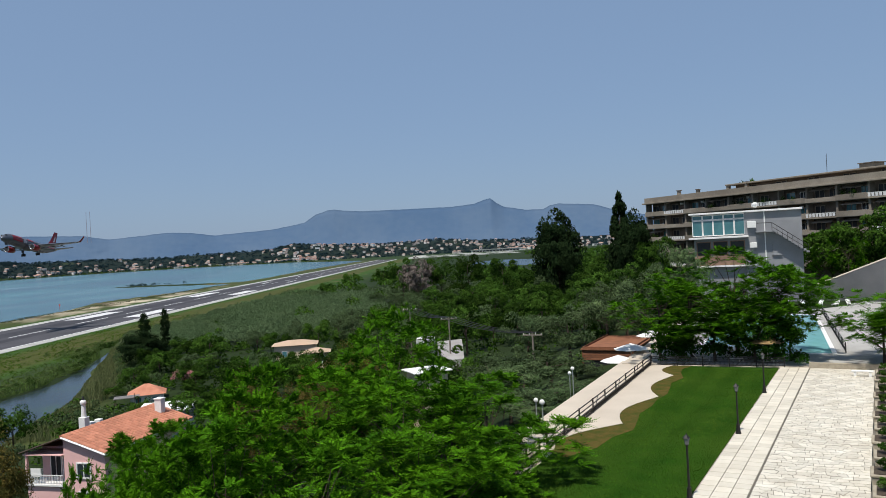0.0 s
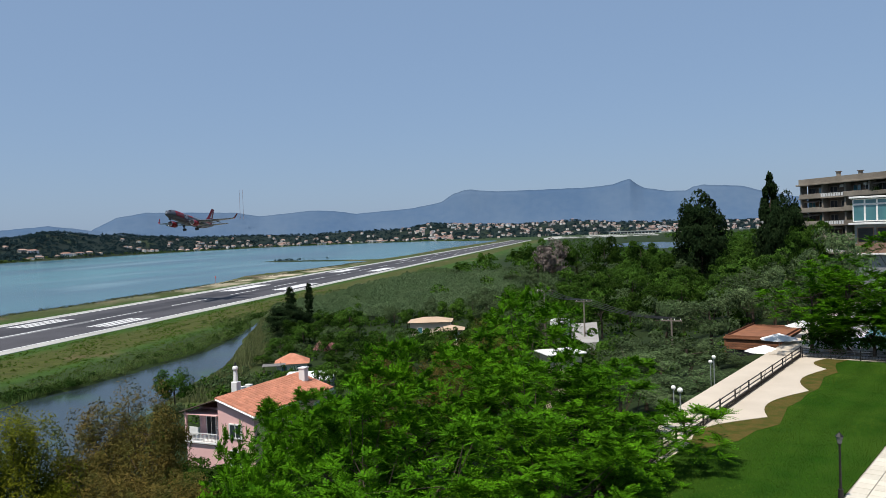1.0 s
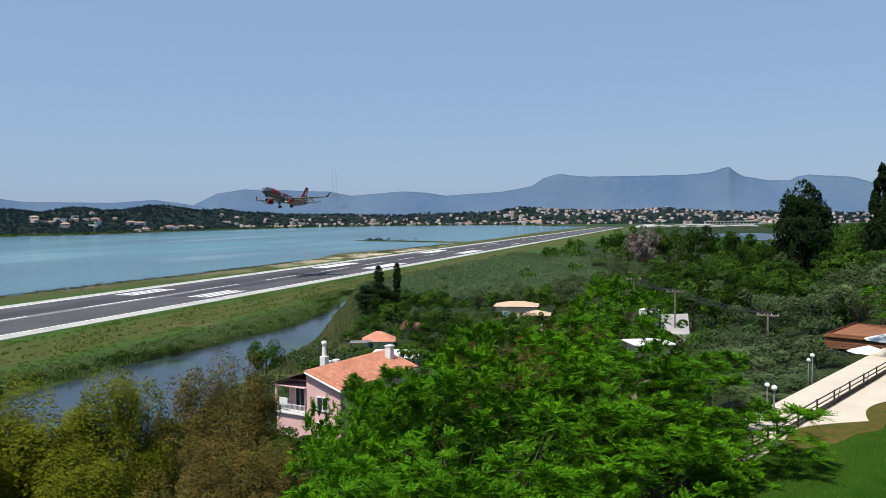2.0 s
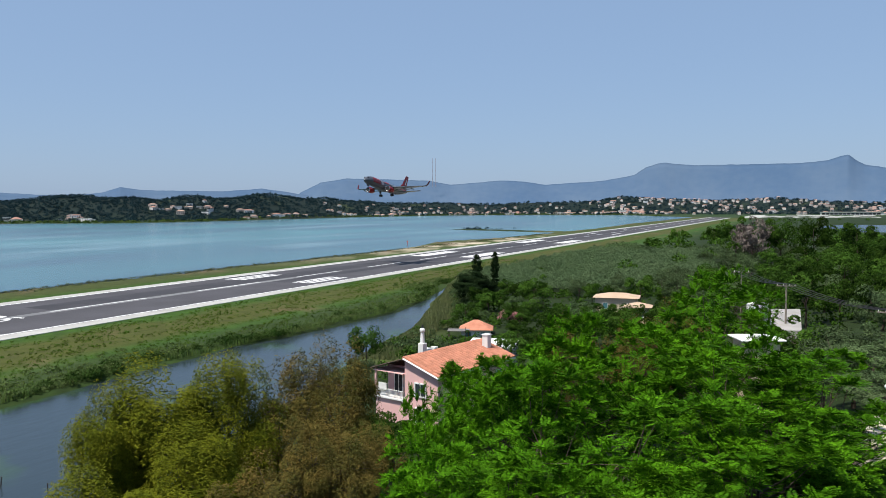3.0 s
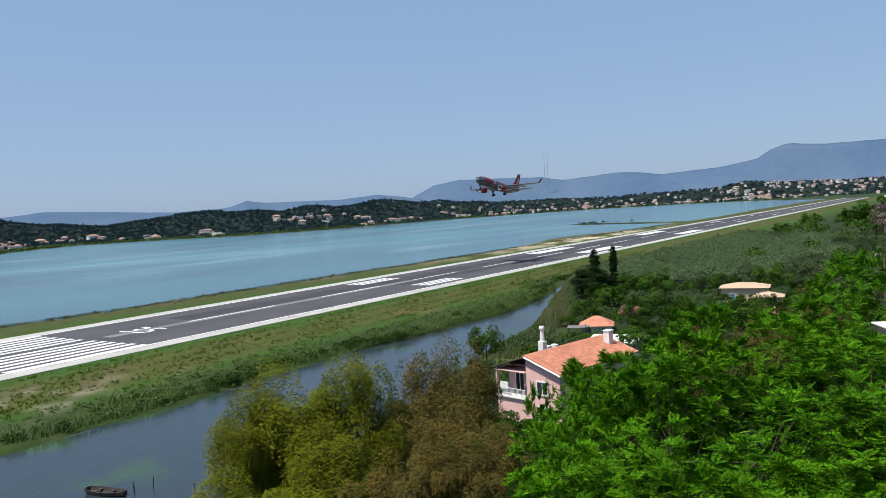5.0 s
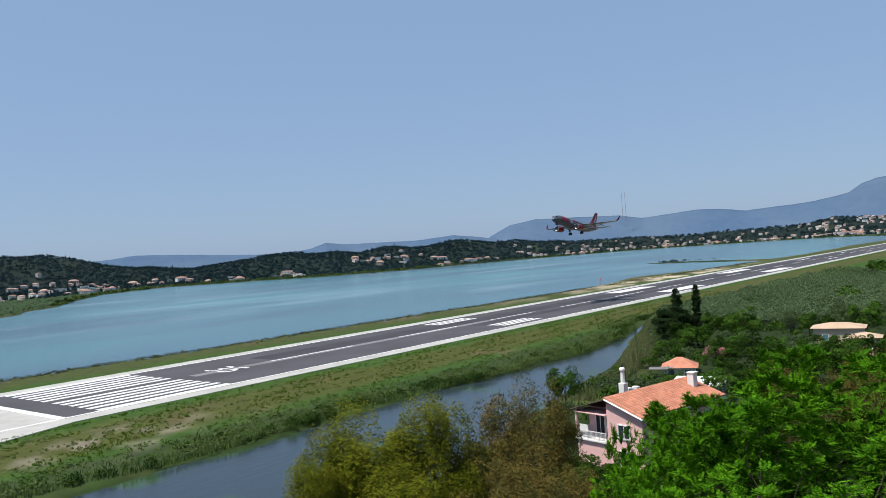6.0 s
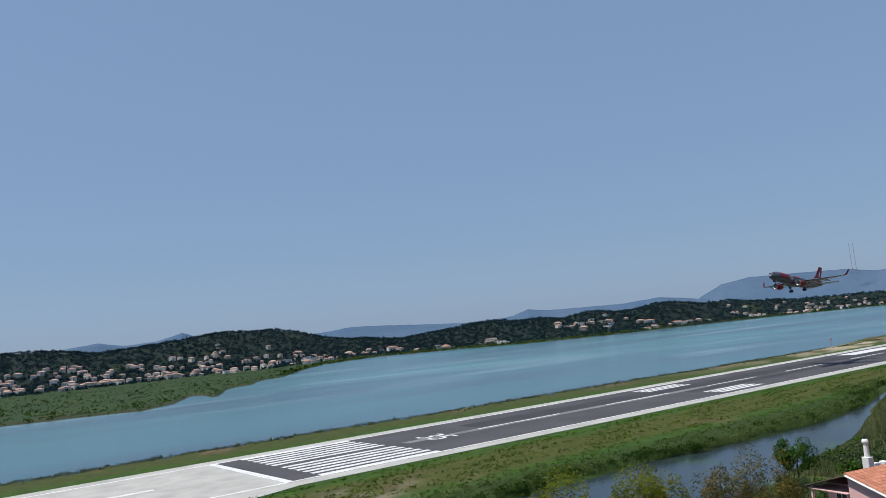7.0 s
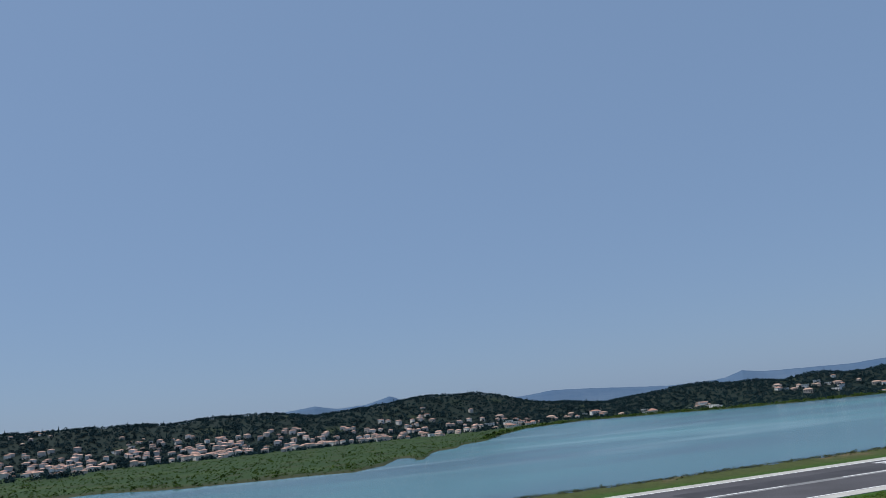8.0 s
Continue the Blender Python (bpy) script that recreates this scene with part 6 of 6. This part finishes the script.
add_mass("bank_shrubs", scatter(110, bank_shrub, 61), 130, 0.15, mat("dark bank leaf", (0.016, 0.042, 0.007), (0.04, 0.07, 0.014), 3, 0.8, fine=6, island=0.4, spec=0.03), "dark rounded shrubs at the creek's edge", "scrub")


def blades(name, n, fn, h0, h1, seed, material, label, on_land=False):
    r = random.Random(seed)
    v, f = [], []
    for _ in range(n):
        x, y, s = fn(r)
        z = max(float(WATER_Z) - 0.2, float(ground_z(x, y)) - 0.05) if on_land else -0.4
        h, an = r.uniform(h0, h1) * s, r.uniform(0, 6.28)
        dx, dy = math.cos(an) * 0.06, math.sin(an) * 0.06
        lx, ly = r.gauss(0, 0.25) * h * 0.5, r.gauss(0, 0.25) * h * 0.5
        b = len(v)
        v += [(x - dx, y - dy, z), (x + dx, y + dy, z), (x + lx * 0.4 + dx, y + ly * 0.4 + dy, z + h * 0.6), (x + lx, y + ly, z + h)]
        f += [(b, b + 1, b + 2), (b, b + 2, b + 3)]
    return tagged(raw(name, v, f, material), label, "reeds", kind="stuff")


def near_reed(r):
    y = r.uniform(26, 245)
    k = r.random() ** 1.8
    return float(west_bank(y)) - 1.6 - k * (12 + 3 * math.sin(y * 0.07)) + math.sin(y * 0.13) * 1.2, y, (1.0 + 0.3 * math.sin(y * 0.4)) * (1 - 0.55 * k)


def creek_bush(r):
    y = r.uniform(112, 222)
    x = float(creek(y)) + r.uniform(4, 17)
    R = r.uniform(0.5, 1.5)
    g = float(ground_z(x, y))
    return (x, y, g + 0.2, R) if clear(x, y, g + R * 1.4, R) else None


add_mass("creek_scrub", scatter(420, creek_bush, 17), 70, 0.17, mat("creek scrub leaf", (0.05, 0.08, 0.02), (0.025, 0.055, 0.012), 3, 0.8, fine=6, island=0.4, thin=0.1), "green scrub between the creek and the cottage", "scrub")


def creek_reed(r):
    y = r.uniform(105, 225)
    k = r.random()
    return float(creek(y)) + 0.4 + 8 * k, y, 0.7 + 0.5 * k


def far_reed(r):
    y = -40 + 700 * r.random() ** 1.3
    return -218.5 + r.gauss(0, 1.8) + math.sin(y * 0.05) * 1.5, y, 1.0


blades("reeds", 15000, near_reed, 0.4, 1.05, 20, M_REED, "green reeds along the creek bank")
blades("creek_reeds", 16000, creek_reed, 0.5, 1.1, 21, mat("pale reed", (0.16, 0.17, 0.07), (0.10, 0.13, 0.04), 4, 0.85, fine=8, island=0.35, thin=0.2), "pale green reeds at the creek's end", True)
blades("shore_reeds", 9000, far_reed, 0.25, 0.7, 22, mat("dry reed", (0.085, 0.066, 0.03), (0.042, 0.052, 0.017), 9, 0.9, fine=8, island=0.4), "brown-green reeds along the lagoon bank")


def far_bank_bush(r):
    y = -60 + 760 * r.random() ** 1.2
    k = math.sin(y * 0.09) + math.sin(y * 0.037 + 2)
    return -217.5 + r.gauss(0, 2.4) + k * 0.8, y, -0.35, r.uniform(0.3, 0.8) * (1.5 if r.random() < 0.05 else 1)


add_mass("lagoon_bank_scrub", scatter(2400, far_bank_bush, 15), 26, 0.24, mat("brown bank scrub", (0.052, 0.05, 0.02), (0.027, 0.05, 0.012), 6, 0.9, fine=6, island=0.4), "brown and green scrub along the lagoon bank", "scrub")
add_mass("spit_scrub", scatter(26, lambda r: (-352 + r.uniform(-6, 26) * (1 if r.random() < 0.5 else 2.2), 830 + r.uniform(-14, 16), 0.3, r.uniform(1.0, 2.6)), 16), 26, 0.3, M_FARTREE, "dark shrubs on the spit", "scrub")
# tussocks and dry grass on the verge
def tussock(r):
    y = 20 + 330 * r.random() ** 1.4
    x = r.uniform(-135.5, -98) if y < 245 else r.uniform(-135.5, -100)
    if x > float(west_bank(y)) - 2 or math.sin(x * 0.9 + y * 0.05) + math.sin(y * 0.19 + x * 0.3) + r.uniform(-1.5, 1.5) < 0.1:
        return None
    return x, y, -0.14, r.uniform(0.12, 0.42)


add_mass("verge_tussocks", scatter(7000, tussock, 63), 14, 0.34, mat("tussock blade", (0.04, 0.105, 0.01), (0.074, 0.1, 0.018), 7, 0.9, fine=9, island=0.4, spec=0.02), "uneven green tussocks on the runway verge", "grass")
blades("verge_grass", 9000, lambda r: (r.uniform(-136, -110), r.uniform(25, 260), 0.6), 0.3, 0.7, 23, mat("verge grass", (0.065, 0.09, 0.018), (0.105, 0.088, 0.032), 5, 0.9, fine=8, island=0.4), "uneven grass on the runway verge")

# ---- power line, tank, track ----
M_TIMBER = mat("weathered pole timber", (0.26, 0.22, 0.18), (0.17, 0.145, 0.12), 0.6, 0.9, fine=12)


def power_pole(x, y, z, top, turn):
    ob = thing("power_pole", pose(x, y, z, 0, 0, turn), "weathered timber power pole with a crossarm", "power pole", "power poles")
    h = top - z
    part("pole", tube(bmesh.new(), (0, 0, -0.5), (0, 0, h), 0.16, 0.11, 8), M_TIMBER, ob)
    part("crossarm", boxed(-1.3, 1.3, -0.07, 0.07, h - 0.35, h - 0.2), M_TIMBER, ob)
    for k in (-1.15, -0.4, 0.4, 1.15):
        part("insulator", tube(bmesh.new(), (k, 0, h - 0.2), (k, 0, h), 0.05, 0.03, 6), M_WHITE, ob)
    return ob


poles = [(9.3, 99.5, 13.0, -20), (-1.7, 120, 13.7, 10), (-9.0, 139.7, 13.9, 20)]
for x, y, top, turn in poles:
    power_pole(x, y, float(ground_z(x, y)), top, turn)
for k in range(len(poles) - 1):
    (x0, y0, z0, _), (x1, y1, z1, _) = poles[k], poles[k + 1]
    for j, off in enumerate((-1.15, -0.4, 0.4, 1.15)):
        run = Vector((x1 - x0, y1 - y0, 0)).normalized()
        across, rings = Vector((-run.y, run.x, 0)) * 0.045, []
        for q in range(13):
            t = q / 12
            p = Vector((x0 + (x1 - x0) * t + off, y0 + (y1 - y0) * t, z0 + (z1 - z0) * t - 4 * 0.55 * t * (1 - t)))
            rings.append([p + across, p + Vector((0, 0, 0.045)), p - across, p - Vector((0, 0, 0.045))])
        bm = loft(rings)
        tagged(part("power_cable", bm, M_IRON), "thin dark power cable strung between poles", "cable", "power cables")
tank = thing("water_tank", pose(-5.4, 119, float(ground_z(-5.4, 119))), "round white water tank on a roof", "tank")
bm = bmesh.new()
tube(bm, (0, 0, 0), (0, 0, 6.6), 1.4, 1.4, 20)
part("stand", bm, M_GREYWALL, tank)
bm = bmesh.new()
tube(bm, (0, 0, 6.6), (0, 0, 7.6), 1.5, 1.5, 20)
tube(bm, (0, 0, 7.6), (0, 0, 7.9), 1.5, 0.4, 20)
part("barrel", bm, M_WHITE, tank)
gz = 6.3
tagged(slab("track", [(-3.4, 112.5), (0.4, 114), (0.2, 138), (-4.2, 136)], gz - 4, gz + 1.7, mat("pale dusty concrete", (0.36, 0.34, 0.32), (0.27, 0.255, 0.235), 3, 0.95)), "pale concrete yard in the valley", "yard", kind="structure")
hut = thing("garden_hut", pose(-3.5, 75.5, float(ground_z(-3.5, 75.5)), 0, 0, 25), "small hut with a white patched roof among trees", "hut")
part("wall", boxed(-1.6, 1.6, -1.4, 1.4, -1, 7.2), M_CREAM, hut)
q = part("roof", boxed(-2.0, 2.0, -1.8, 1.8, 7.2, 7.34, bevel=0.03), M_WHITE, hut)

term = thing("terminal_building", pose(*at_angle(-3.0, 2330), 0, 0, 0, -3), "long low white airport terminal at the runway's far end", "building")
part("hall", boxed(-75, 75, -12, 12, -4, 8), M_WHITE, term)
part("roof", boxed(-78, 78, -14, 14, 8, 9.2), M_CONCRETE, term)
for k in range(14):
    part("window", boxed(-70 + k * 10, -62 + k * 10, -12.3, -11.8, 2, 6), M_DARK, term)
tagged(slab("apron", [(-120, 1750), (150, 1800), (170, 2250), (-120, 2300)], -0.5, 0.9, M_CONCRETE), "pale concrete aircraft apron beside the runway", "apron", kind="structure")

# ---- radio masts on the ridge ----
M_MAST = mat("red-white mast steel", (0.42, 0.36, 0.38), (0.3, 0.28, 0.32), 20, 0.7)
for az in (25.73, 25.5):
    x, y = at_angle(az, 4600)
    ob = thing("radio_mast", pose(x, y, 150), "tall thin lattice radio mast on the ridge", "mast", "radio masts")
    bm = bmesh.new()
    for k in range(3):
        a = k * 2.094
        tube(bm, (math.cos(a) * 0.9, math.sin(a) * 0.9, 0), (math.cos(a) * 0.6, math.sin(a) * 0.6, 168), 0.45, 0.35, 4)
    part("lattice", bm, M_MAST, ob)
marker = thing("marker_post", pose(-246, 470, -0.9), "small red navigation marker in the water", "marker")
part("post", tube(bmesh.new(), (0, 0, -1), (0, 0, 2.4), 0.08, seg=6), mat("red paint", (0.5, 0.06, 0.05), (0.4, 0.05, 0.04), 1, 0.6), marker)
part("board", boxed(-0.45, 0.45, -0.05, 0.05, 1.9, 2.9, bevel=0.02), mat("red board", (0.55, 0.09, 0.07), (0.45, 0.07, 0.05), 1, 0.6), marker)

# ---- on the creek: a dark boat and mooring stakes ----
boat = thing("rowing_boat", pose(-69, 42.4, WATER_Z, 0, 0, 12), "dark weathered wooden rowing boat on the creek", "boat")
bm = bmesh.new()
sec = []
for k in range(9):
    t = k / 8
    w = 0.78 * math.sin(math.pi * (0.12 + 0.8 * t)) ** 0.7
    zz = 0.12 * (2 * t - 1) ** 2
    sec.append([bm.verts.new((-2.4 + 4.8 * t, y * w, z + zz)) for y, z in ((-1, 0.42), (-0.85, 0.05), (0, -0.12), (0.85, 0.05), (1, 0.42))])
for a, b in zip(sec, sec[1:]):
    for k in range(4):
        bm.faces.new((a[k], a[k + 1], b[k + 1], b[k]))
bm.faces.new(sec[0])
bm.faces.new(sec[-1][::-1])
bmesh.ops.recalc_face_normals(bm, faces=bm.faces)
bmesh.ops.solidify(bm, geom=bm.faces, thickness=0.05)
M_OLDWOOD = mat("dark weathered timber", (0.06, 0.05, 0.045), (0.035, 0.03, 0.028), 0.5, 0.9, fine=15)
part("hull", bm, M_OLDWOOD, boat)
for x in (-1.1, 0.5):
    part("thwart", boxed(x - 0.14, x + 0.14, -0.65, 0.65, 0.24, 0.3), M_OLDWOOD, boat)
for x, y, h in ((-67.4, 44.4, 1.3), (-67.1, 44.2, 1.0), (-66.6, 45.8, 1.4), (-62.3, 47.5, 0.7)):
    st = thing("mooring_stake", pose(x, y, WATER_Z - 1, rng.uniform(-5, 5), rng.uniform(-5, 5), 0), "dark wooden mooring stake standing in the creek", "stake", "mooring stakes")
    part("stake", tube(bmesh.new(), (0, 0, 0), (0, 0, 1 + h * 0.7), 0.07, 0.05, 6), M_OLDWOOD, st)

# ---- the airliner climbing over the runway ----
M_HULL = mat("silver-grey aircraft paint", (0.105, 0.115, 0.135), (0.085, 0.092, 0.11), 3, 0.3, 0.2, spec=0.5)
# underside shade is put into this grey; gear and exhaust use it too
M_BELLY = mat("grey for belly shade and gear", (0.09, 0.095, 0.11), (0.07, 0.075, 0.085), 3, 0.45)
M_PALE = mat("pale grey aircraft paint", (0.42, 0.42, 0.44), (0.34, 0.34, 0.36), 2, 0.4)
M_RED = mat("red aircraft paint", (0.30, 0.009, 0.018), (0.22, 0.008, 0.014), 2, 0.35)
M_TYRE = mat("black tyre", (0.015, 0.015, 0.015), (0.025, 0.025, 0.025), 0.5, 0.8)


def wing_loft(sections, thick):
    """Sections: (x lead, x trail, y, z)."""
    rings = []
    for x0, x1, y, z in sections:
        c = x1 - x0
        t = c * thick
        rings.append([(x0, y, z), (x0 + 0.12 * c, y, z + 0.75 * t), (x0 + 0.4 * c, y, z + t), (x1, y, z + 0.05 * t), (x0 + 0.4 * c, y, z - 0.5 * t), (x0 + 0.12 * c, y, z - 0.5 * t)])
    return loft(rings)


def fin_loft(sections, thick):
    rings = []
    for x0, x1, z in sections:
        c = x1 - x0
        t = c * thick
        rings.append([(x0, 0, z), (x0 + 0.3 * c, t, z), (x1, 0, z), (x0 + 0.3 * c, -t, z)])
    return loft(rings)


def airliner():
    # local x runs from the nose (0) to the tail (39), y to its right wing, z up
    nose, tail = Vector((-165, 277.0, 37.1)), Vector((-165, 315.0, 30.6))
    d = (tail - nose).normalized()
    y = Vector((0, 0, 1)).cross(d).normalized()
    z = d.cross(y)
    m = Matrix((d, y, z)).transposed().to_4x4()
    m.translation = nose
    ob = thing("airliner", m @ pose(0, 0, 0, -2, 0, 0), "twin-engined airliner in grey and red, climbing with wheels down", "aircraft")
    prof = [(0.0, 0.05, -0.55), (0.5, 0.62, -0.45), (1.3, 1.05, -0.3), (2.4, 1.42, -0.15), (4.0, 1.75, -0.02), (6.0, 1.88, 0), (14, 1.88, 0), (24, 1.88, 0), (28, 1.75, 0.13), (32, 1.3, 0.5), (36, 0.72, 0.95), (38.6, 0.22, 1.25)]
    rings = [[(x, math.cos(a) * r, zc + math.sin(a) * r * 1.06) for a in (math.tau * k / 24 for k in range(24))] for x, r, zc in prof]
    hull = part("fuselage", loft(rings), M_HULL, ob, "silver-grey fuselage", smooth=True)

    def band(name, x0, x1, a0, a1, material, grow=0.02, label=""):
        bm = bmesh.new()
        xs, an = np.linspace(x0, x1, 14), np.linspace(a0, a1, 10)
        pr = table([(p[0], p[1]) for p in prof])
        pz = table([(p[0], p[2]) for p in prof])
        vs = [[bm.verts.new((x, math.cos(a) * (pr(x) + grow), pz(x) + math.sin(a) * (pr(x) + grow) * 1.06)) for a in an] for x in xs]
        for p, q in zip(vs, vs[1:]):
            for k in range(len(p) - 1):
                bm.faces.new((p[k], p[k + 1], q[k + 1], q[k]))
        return part(name, bm, material, hull, label, smooth=True)

    for sg in (1, -1):
        a = (lambda t: t if sg > 0 else math.pi - t)
        band("red_panel", 4.6, 10.8, a(0.85), a(-0.25), M_RED, 0.02, "red painted panel")
        band("white_shape", 11.6, 13.6, a(0.6), a(-0.2), M_PALE, 0.022, "white painted shape")
        band("red_panel", 14.6, 18.5, a(0.9), a(0.45), M_RED, 0.02)
        band("red_tail_panel", 29.5, 35.5, a(0.8), a(0.1), M_RED, 0.02, "red tail panel")
        for k in range(44):
            x = 6.2 + k * 0.52
            if x < 29:
                an = a(0.32)
                part("cabin_window", boxed(x - 0.11, x + 0.11, math.cos(an) * 1.89 - 0.02, math.cos(an) * 1.89 + 0.02, 0.52, 0.86), M_DARK, hull)
        part("nose_window", boxed(1.5, 2.3, sg * 0.72 - 0.3, sg * 0.72 + 0.3, 0.68, 1.0), M_DARK, hull)
    # the hull's shaded underside, painted as a darker band
    band("belly", 3, 33, -0.75, -math.pi + 0.75, M_BELLY, 0.015, "belly in a grey darkened for shade")
    part("wing_box", loft([[(x, math.cos(t) * w, -1.45 + math.sin(t) * h) for t in (math.tau * k / 14 for k in range(14))] for x, w, h in ((12.2, 0.5, 0.3), (14.5, 2.0, 0.75), (19, 2.1, 0.8), (22.5, 0.7, 0.3))]), M_BELLY, ob, smooth=True)
    for sg in (1, -1):
        w = part("wing", wing_loft([(13.2, 21.0, sg * 1.4, -1.15), (16.0, 21.4, sg * 5.6, -0.75), (20.6, 23.6, sg * 13.0, 0.1), (22.9, 24.6, sg * 17.0, 0.6)], 0.085), M_HULL, ob)
        part("winglet", loft([[(x0, sg * yy, zz), (x0 + 0.3 * (x1 - x0), sg * yy + 0.08, zz), (x1, sg * yy, zz), (x0 + 0.3 * (x1 - x0), sg * yy - 0.08, zz)] for x0, x1, yy, zz in ((22.9, 24.6, 17.0, 0.6), (23.5, 24.9, 17.5, 1.2), (25.0, 25.7, 18.0, 3.1))]), M_RED, w, "red upturned winglet")
        for k, yy in enumerate((4.6, 8.2, 11.6)):
            part("flap_fairing", loft([[(x, sg * yy + math.cos(t) * r, -0.95 + 0.1 * k + math.sin(t) * r - (x - 19) * 0.06) for t in (math.tau * j / 8 for j in range(8))] for x, r in ((19.0, 0.05), (20.2, 0.22), (22.2, 0.18), (23.3, 0.03))]), M_HULL, w)
        part("flap", wing_loft([(20.8, 22.6, sg * 2.0, -1.5), (21.4, 23.0, sg * 5.6, -1.1), (22.3, 23.6, sg * 10.5, -0.5)], 0.06), M_HULL, w)
        e = part("engine", loft([[(x, sg * 4.85 + math.cos(t) * r, -2.25 + math.sin(t) * r) for t in (math.tau * k / 20 for k in range(20))] for x, r in ((11.6, 0.98), (11.9, 1.1), (13.2, 1.17), (15.0, 1.05), (16.2, 0.78), (16.25, 0.5))]), M_RED, ob, "red engine pod", smooth=True)
        part("intake_lip", loft([[(x, sg * 4.85 + math.cos(t) * r, -2.25 + math.sin(t) * r) for t in (math.tau * k / 20 for k in range(20))] for x, r in ((11.75, 0.8), (11.5, 0.86), (11.45, 0.97), (11.7, 1.06))], close=False), mat("bare aluminium lip", (0.6, 0.6, 0.62), None, 1, 0.25, 0.9), e)
        part("fan_disc", tube(bmesh.new(), (11.56, sg * 4.85, -2.25), (11.6, sg * 4.85, -2.25), 0.84, seg=20), M_DARK, e)
        part("exhaust_cone", tube(bmesh.new(), (16.2, sg * 4.85, -2.25), (17.2, sg * 4.85, -2.2), 0.42, 0.12, 12), M_BELLY, e)
        part("pylon", boxed(13.0, 17.0, sg * 4.85 - 0.16, sg * 4.85 + 0.16, -1.4, -0.75), M_HULL, e)
        part("tailplane", wing_loft([(34.3, 37.6, sg * 0.5, 1.1), (37.4, 39.2, sg * 7.1, 1.7)], 0.07), M_HULL, ob)
        g = part("main_gear", tube(bmesh.new(), (19.4, sg * 2.8, -1.3), (19.4, sg * 2.8, -3.5), 0.14, seg=8), M_BELLY, ob)
        for off in (-0.4, 0.4):
            part("wheel", tube(bmesh.new(), (19.4, sg * 2.8 + off - 0.17, -3.6), (19.4, sg * 2.8 + off + 0.17, -3.6), 0.56, seg=18), M_TYRE, g)
        part("gear_door", boxed(18.8, 20.0, sg * 3.25 - 0.03, sg * 3.25 + 0.03, -2.7, -1.5), M_HULL, g)
    fin = part("fin", fin_loft([(30.2, 37.4, 1.5), (33.9, 38.2, 4.6), (37.0, 39.6, 8.6)], 0.05), M_RED, ob, "red tail fin")
    part("fin_mark", fin_loft([(35.3, 37.2, 4.2), (36.3, 37.9, 5.6), (37.2, 38.2, 6.8)], 0.14), M_WHITE, fin, "white painted shape on the fin")
    part("dorsal_fin", fin_loft([(26.6, 32.5, 1.75), (30.3, 32.9, 2.4)], 0.02), M_HULL, ob)
    g = part("nose_gear", tube(bmesh.new(), (3.9, 0, -1.5), (3.7, 0, -3.3), 0.1, seg=8), M_BELLY, ob)
    for off in (-0.25, 0.25):
        part("wheel", tube(bmesh.new(), (3.7, off - 0.1, -3.4), (3.7, off + 0.1, -3.4), 0.35, seg=16), M_TYRE, g)
    for sg in (-1, 1):
        part("gear_door", boxed(3.0, 4.8, sg * 0.45 - 0.03, sg * 0.45 + 0.03, -2.4, -1.6), M_HULL, g)
    return ob


airliner()

# painted runway number
cu = bpy.data.curves.new("runway_number", "FONT")
cu.body, cu.size, cu.align_x, cu.extrude = "35", 11.0, "CENTER", 0.002
num = new("runway_number", cu)
cu.materials.append(M_PAINT)
num.parent = runway
num.matrix_world = pose(MID, 110.5, 0.01)

# ---- the paving pieces ----
build_paving()
for ob in list(PROTO.values()) + HOMES:          # the patterns themselves leave the scene
    for c in list(ob.children_recursive) + [ob]:
        bpy.data.objects.remove(c)
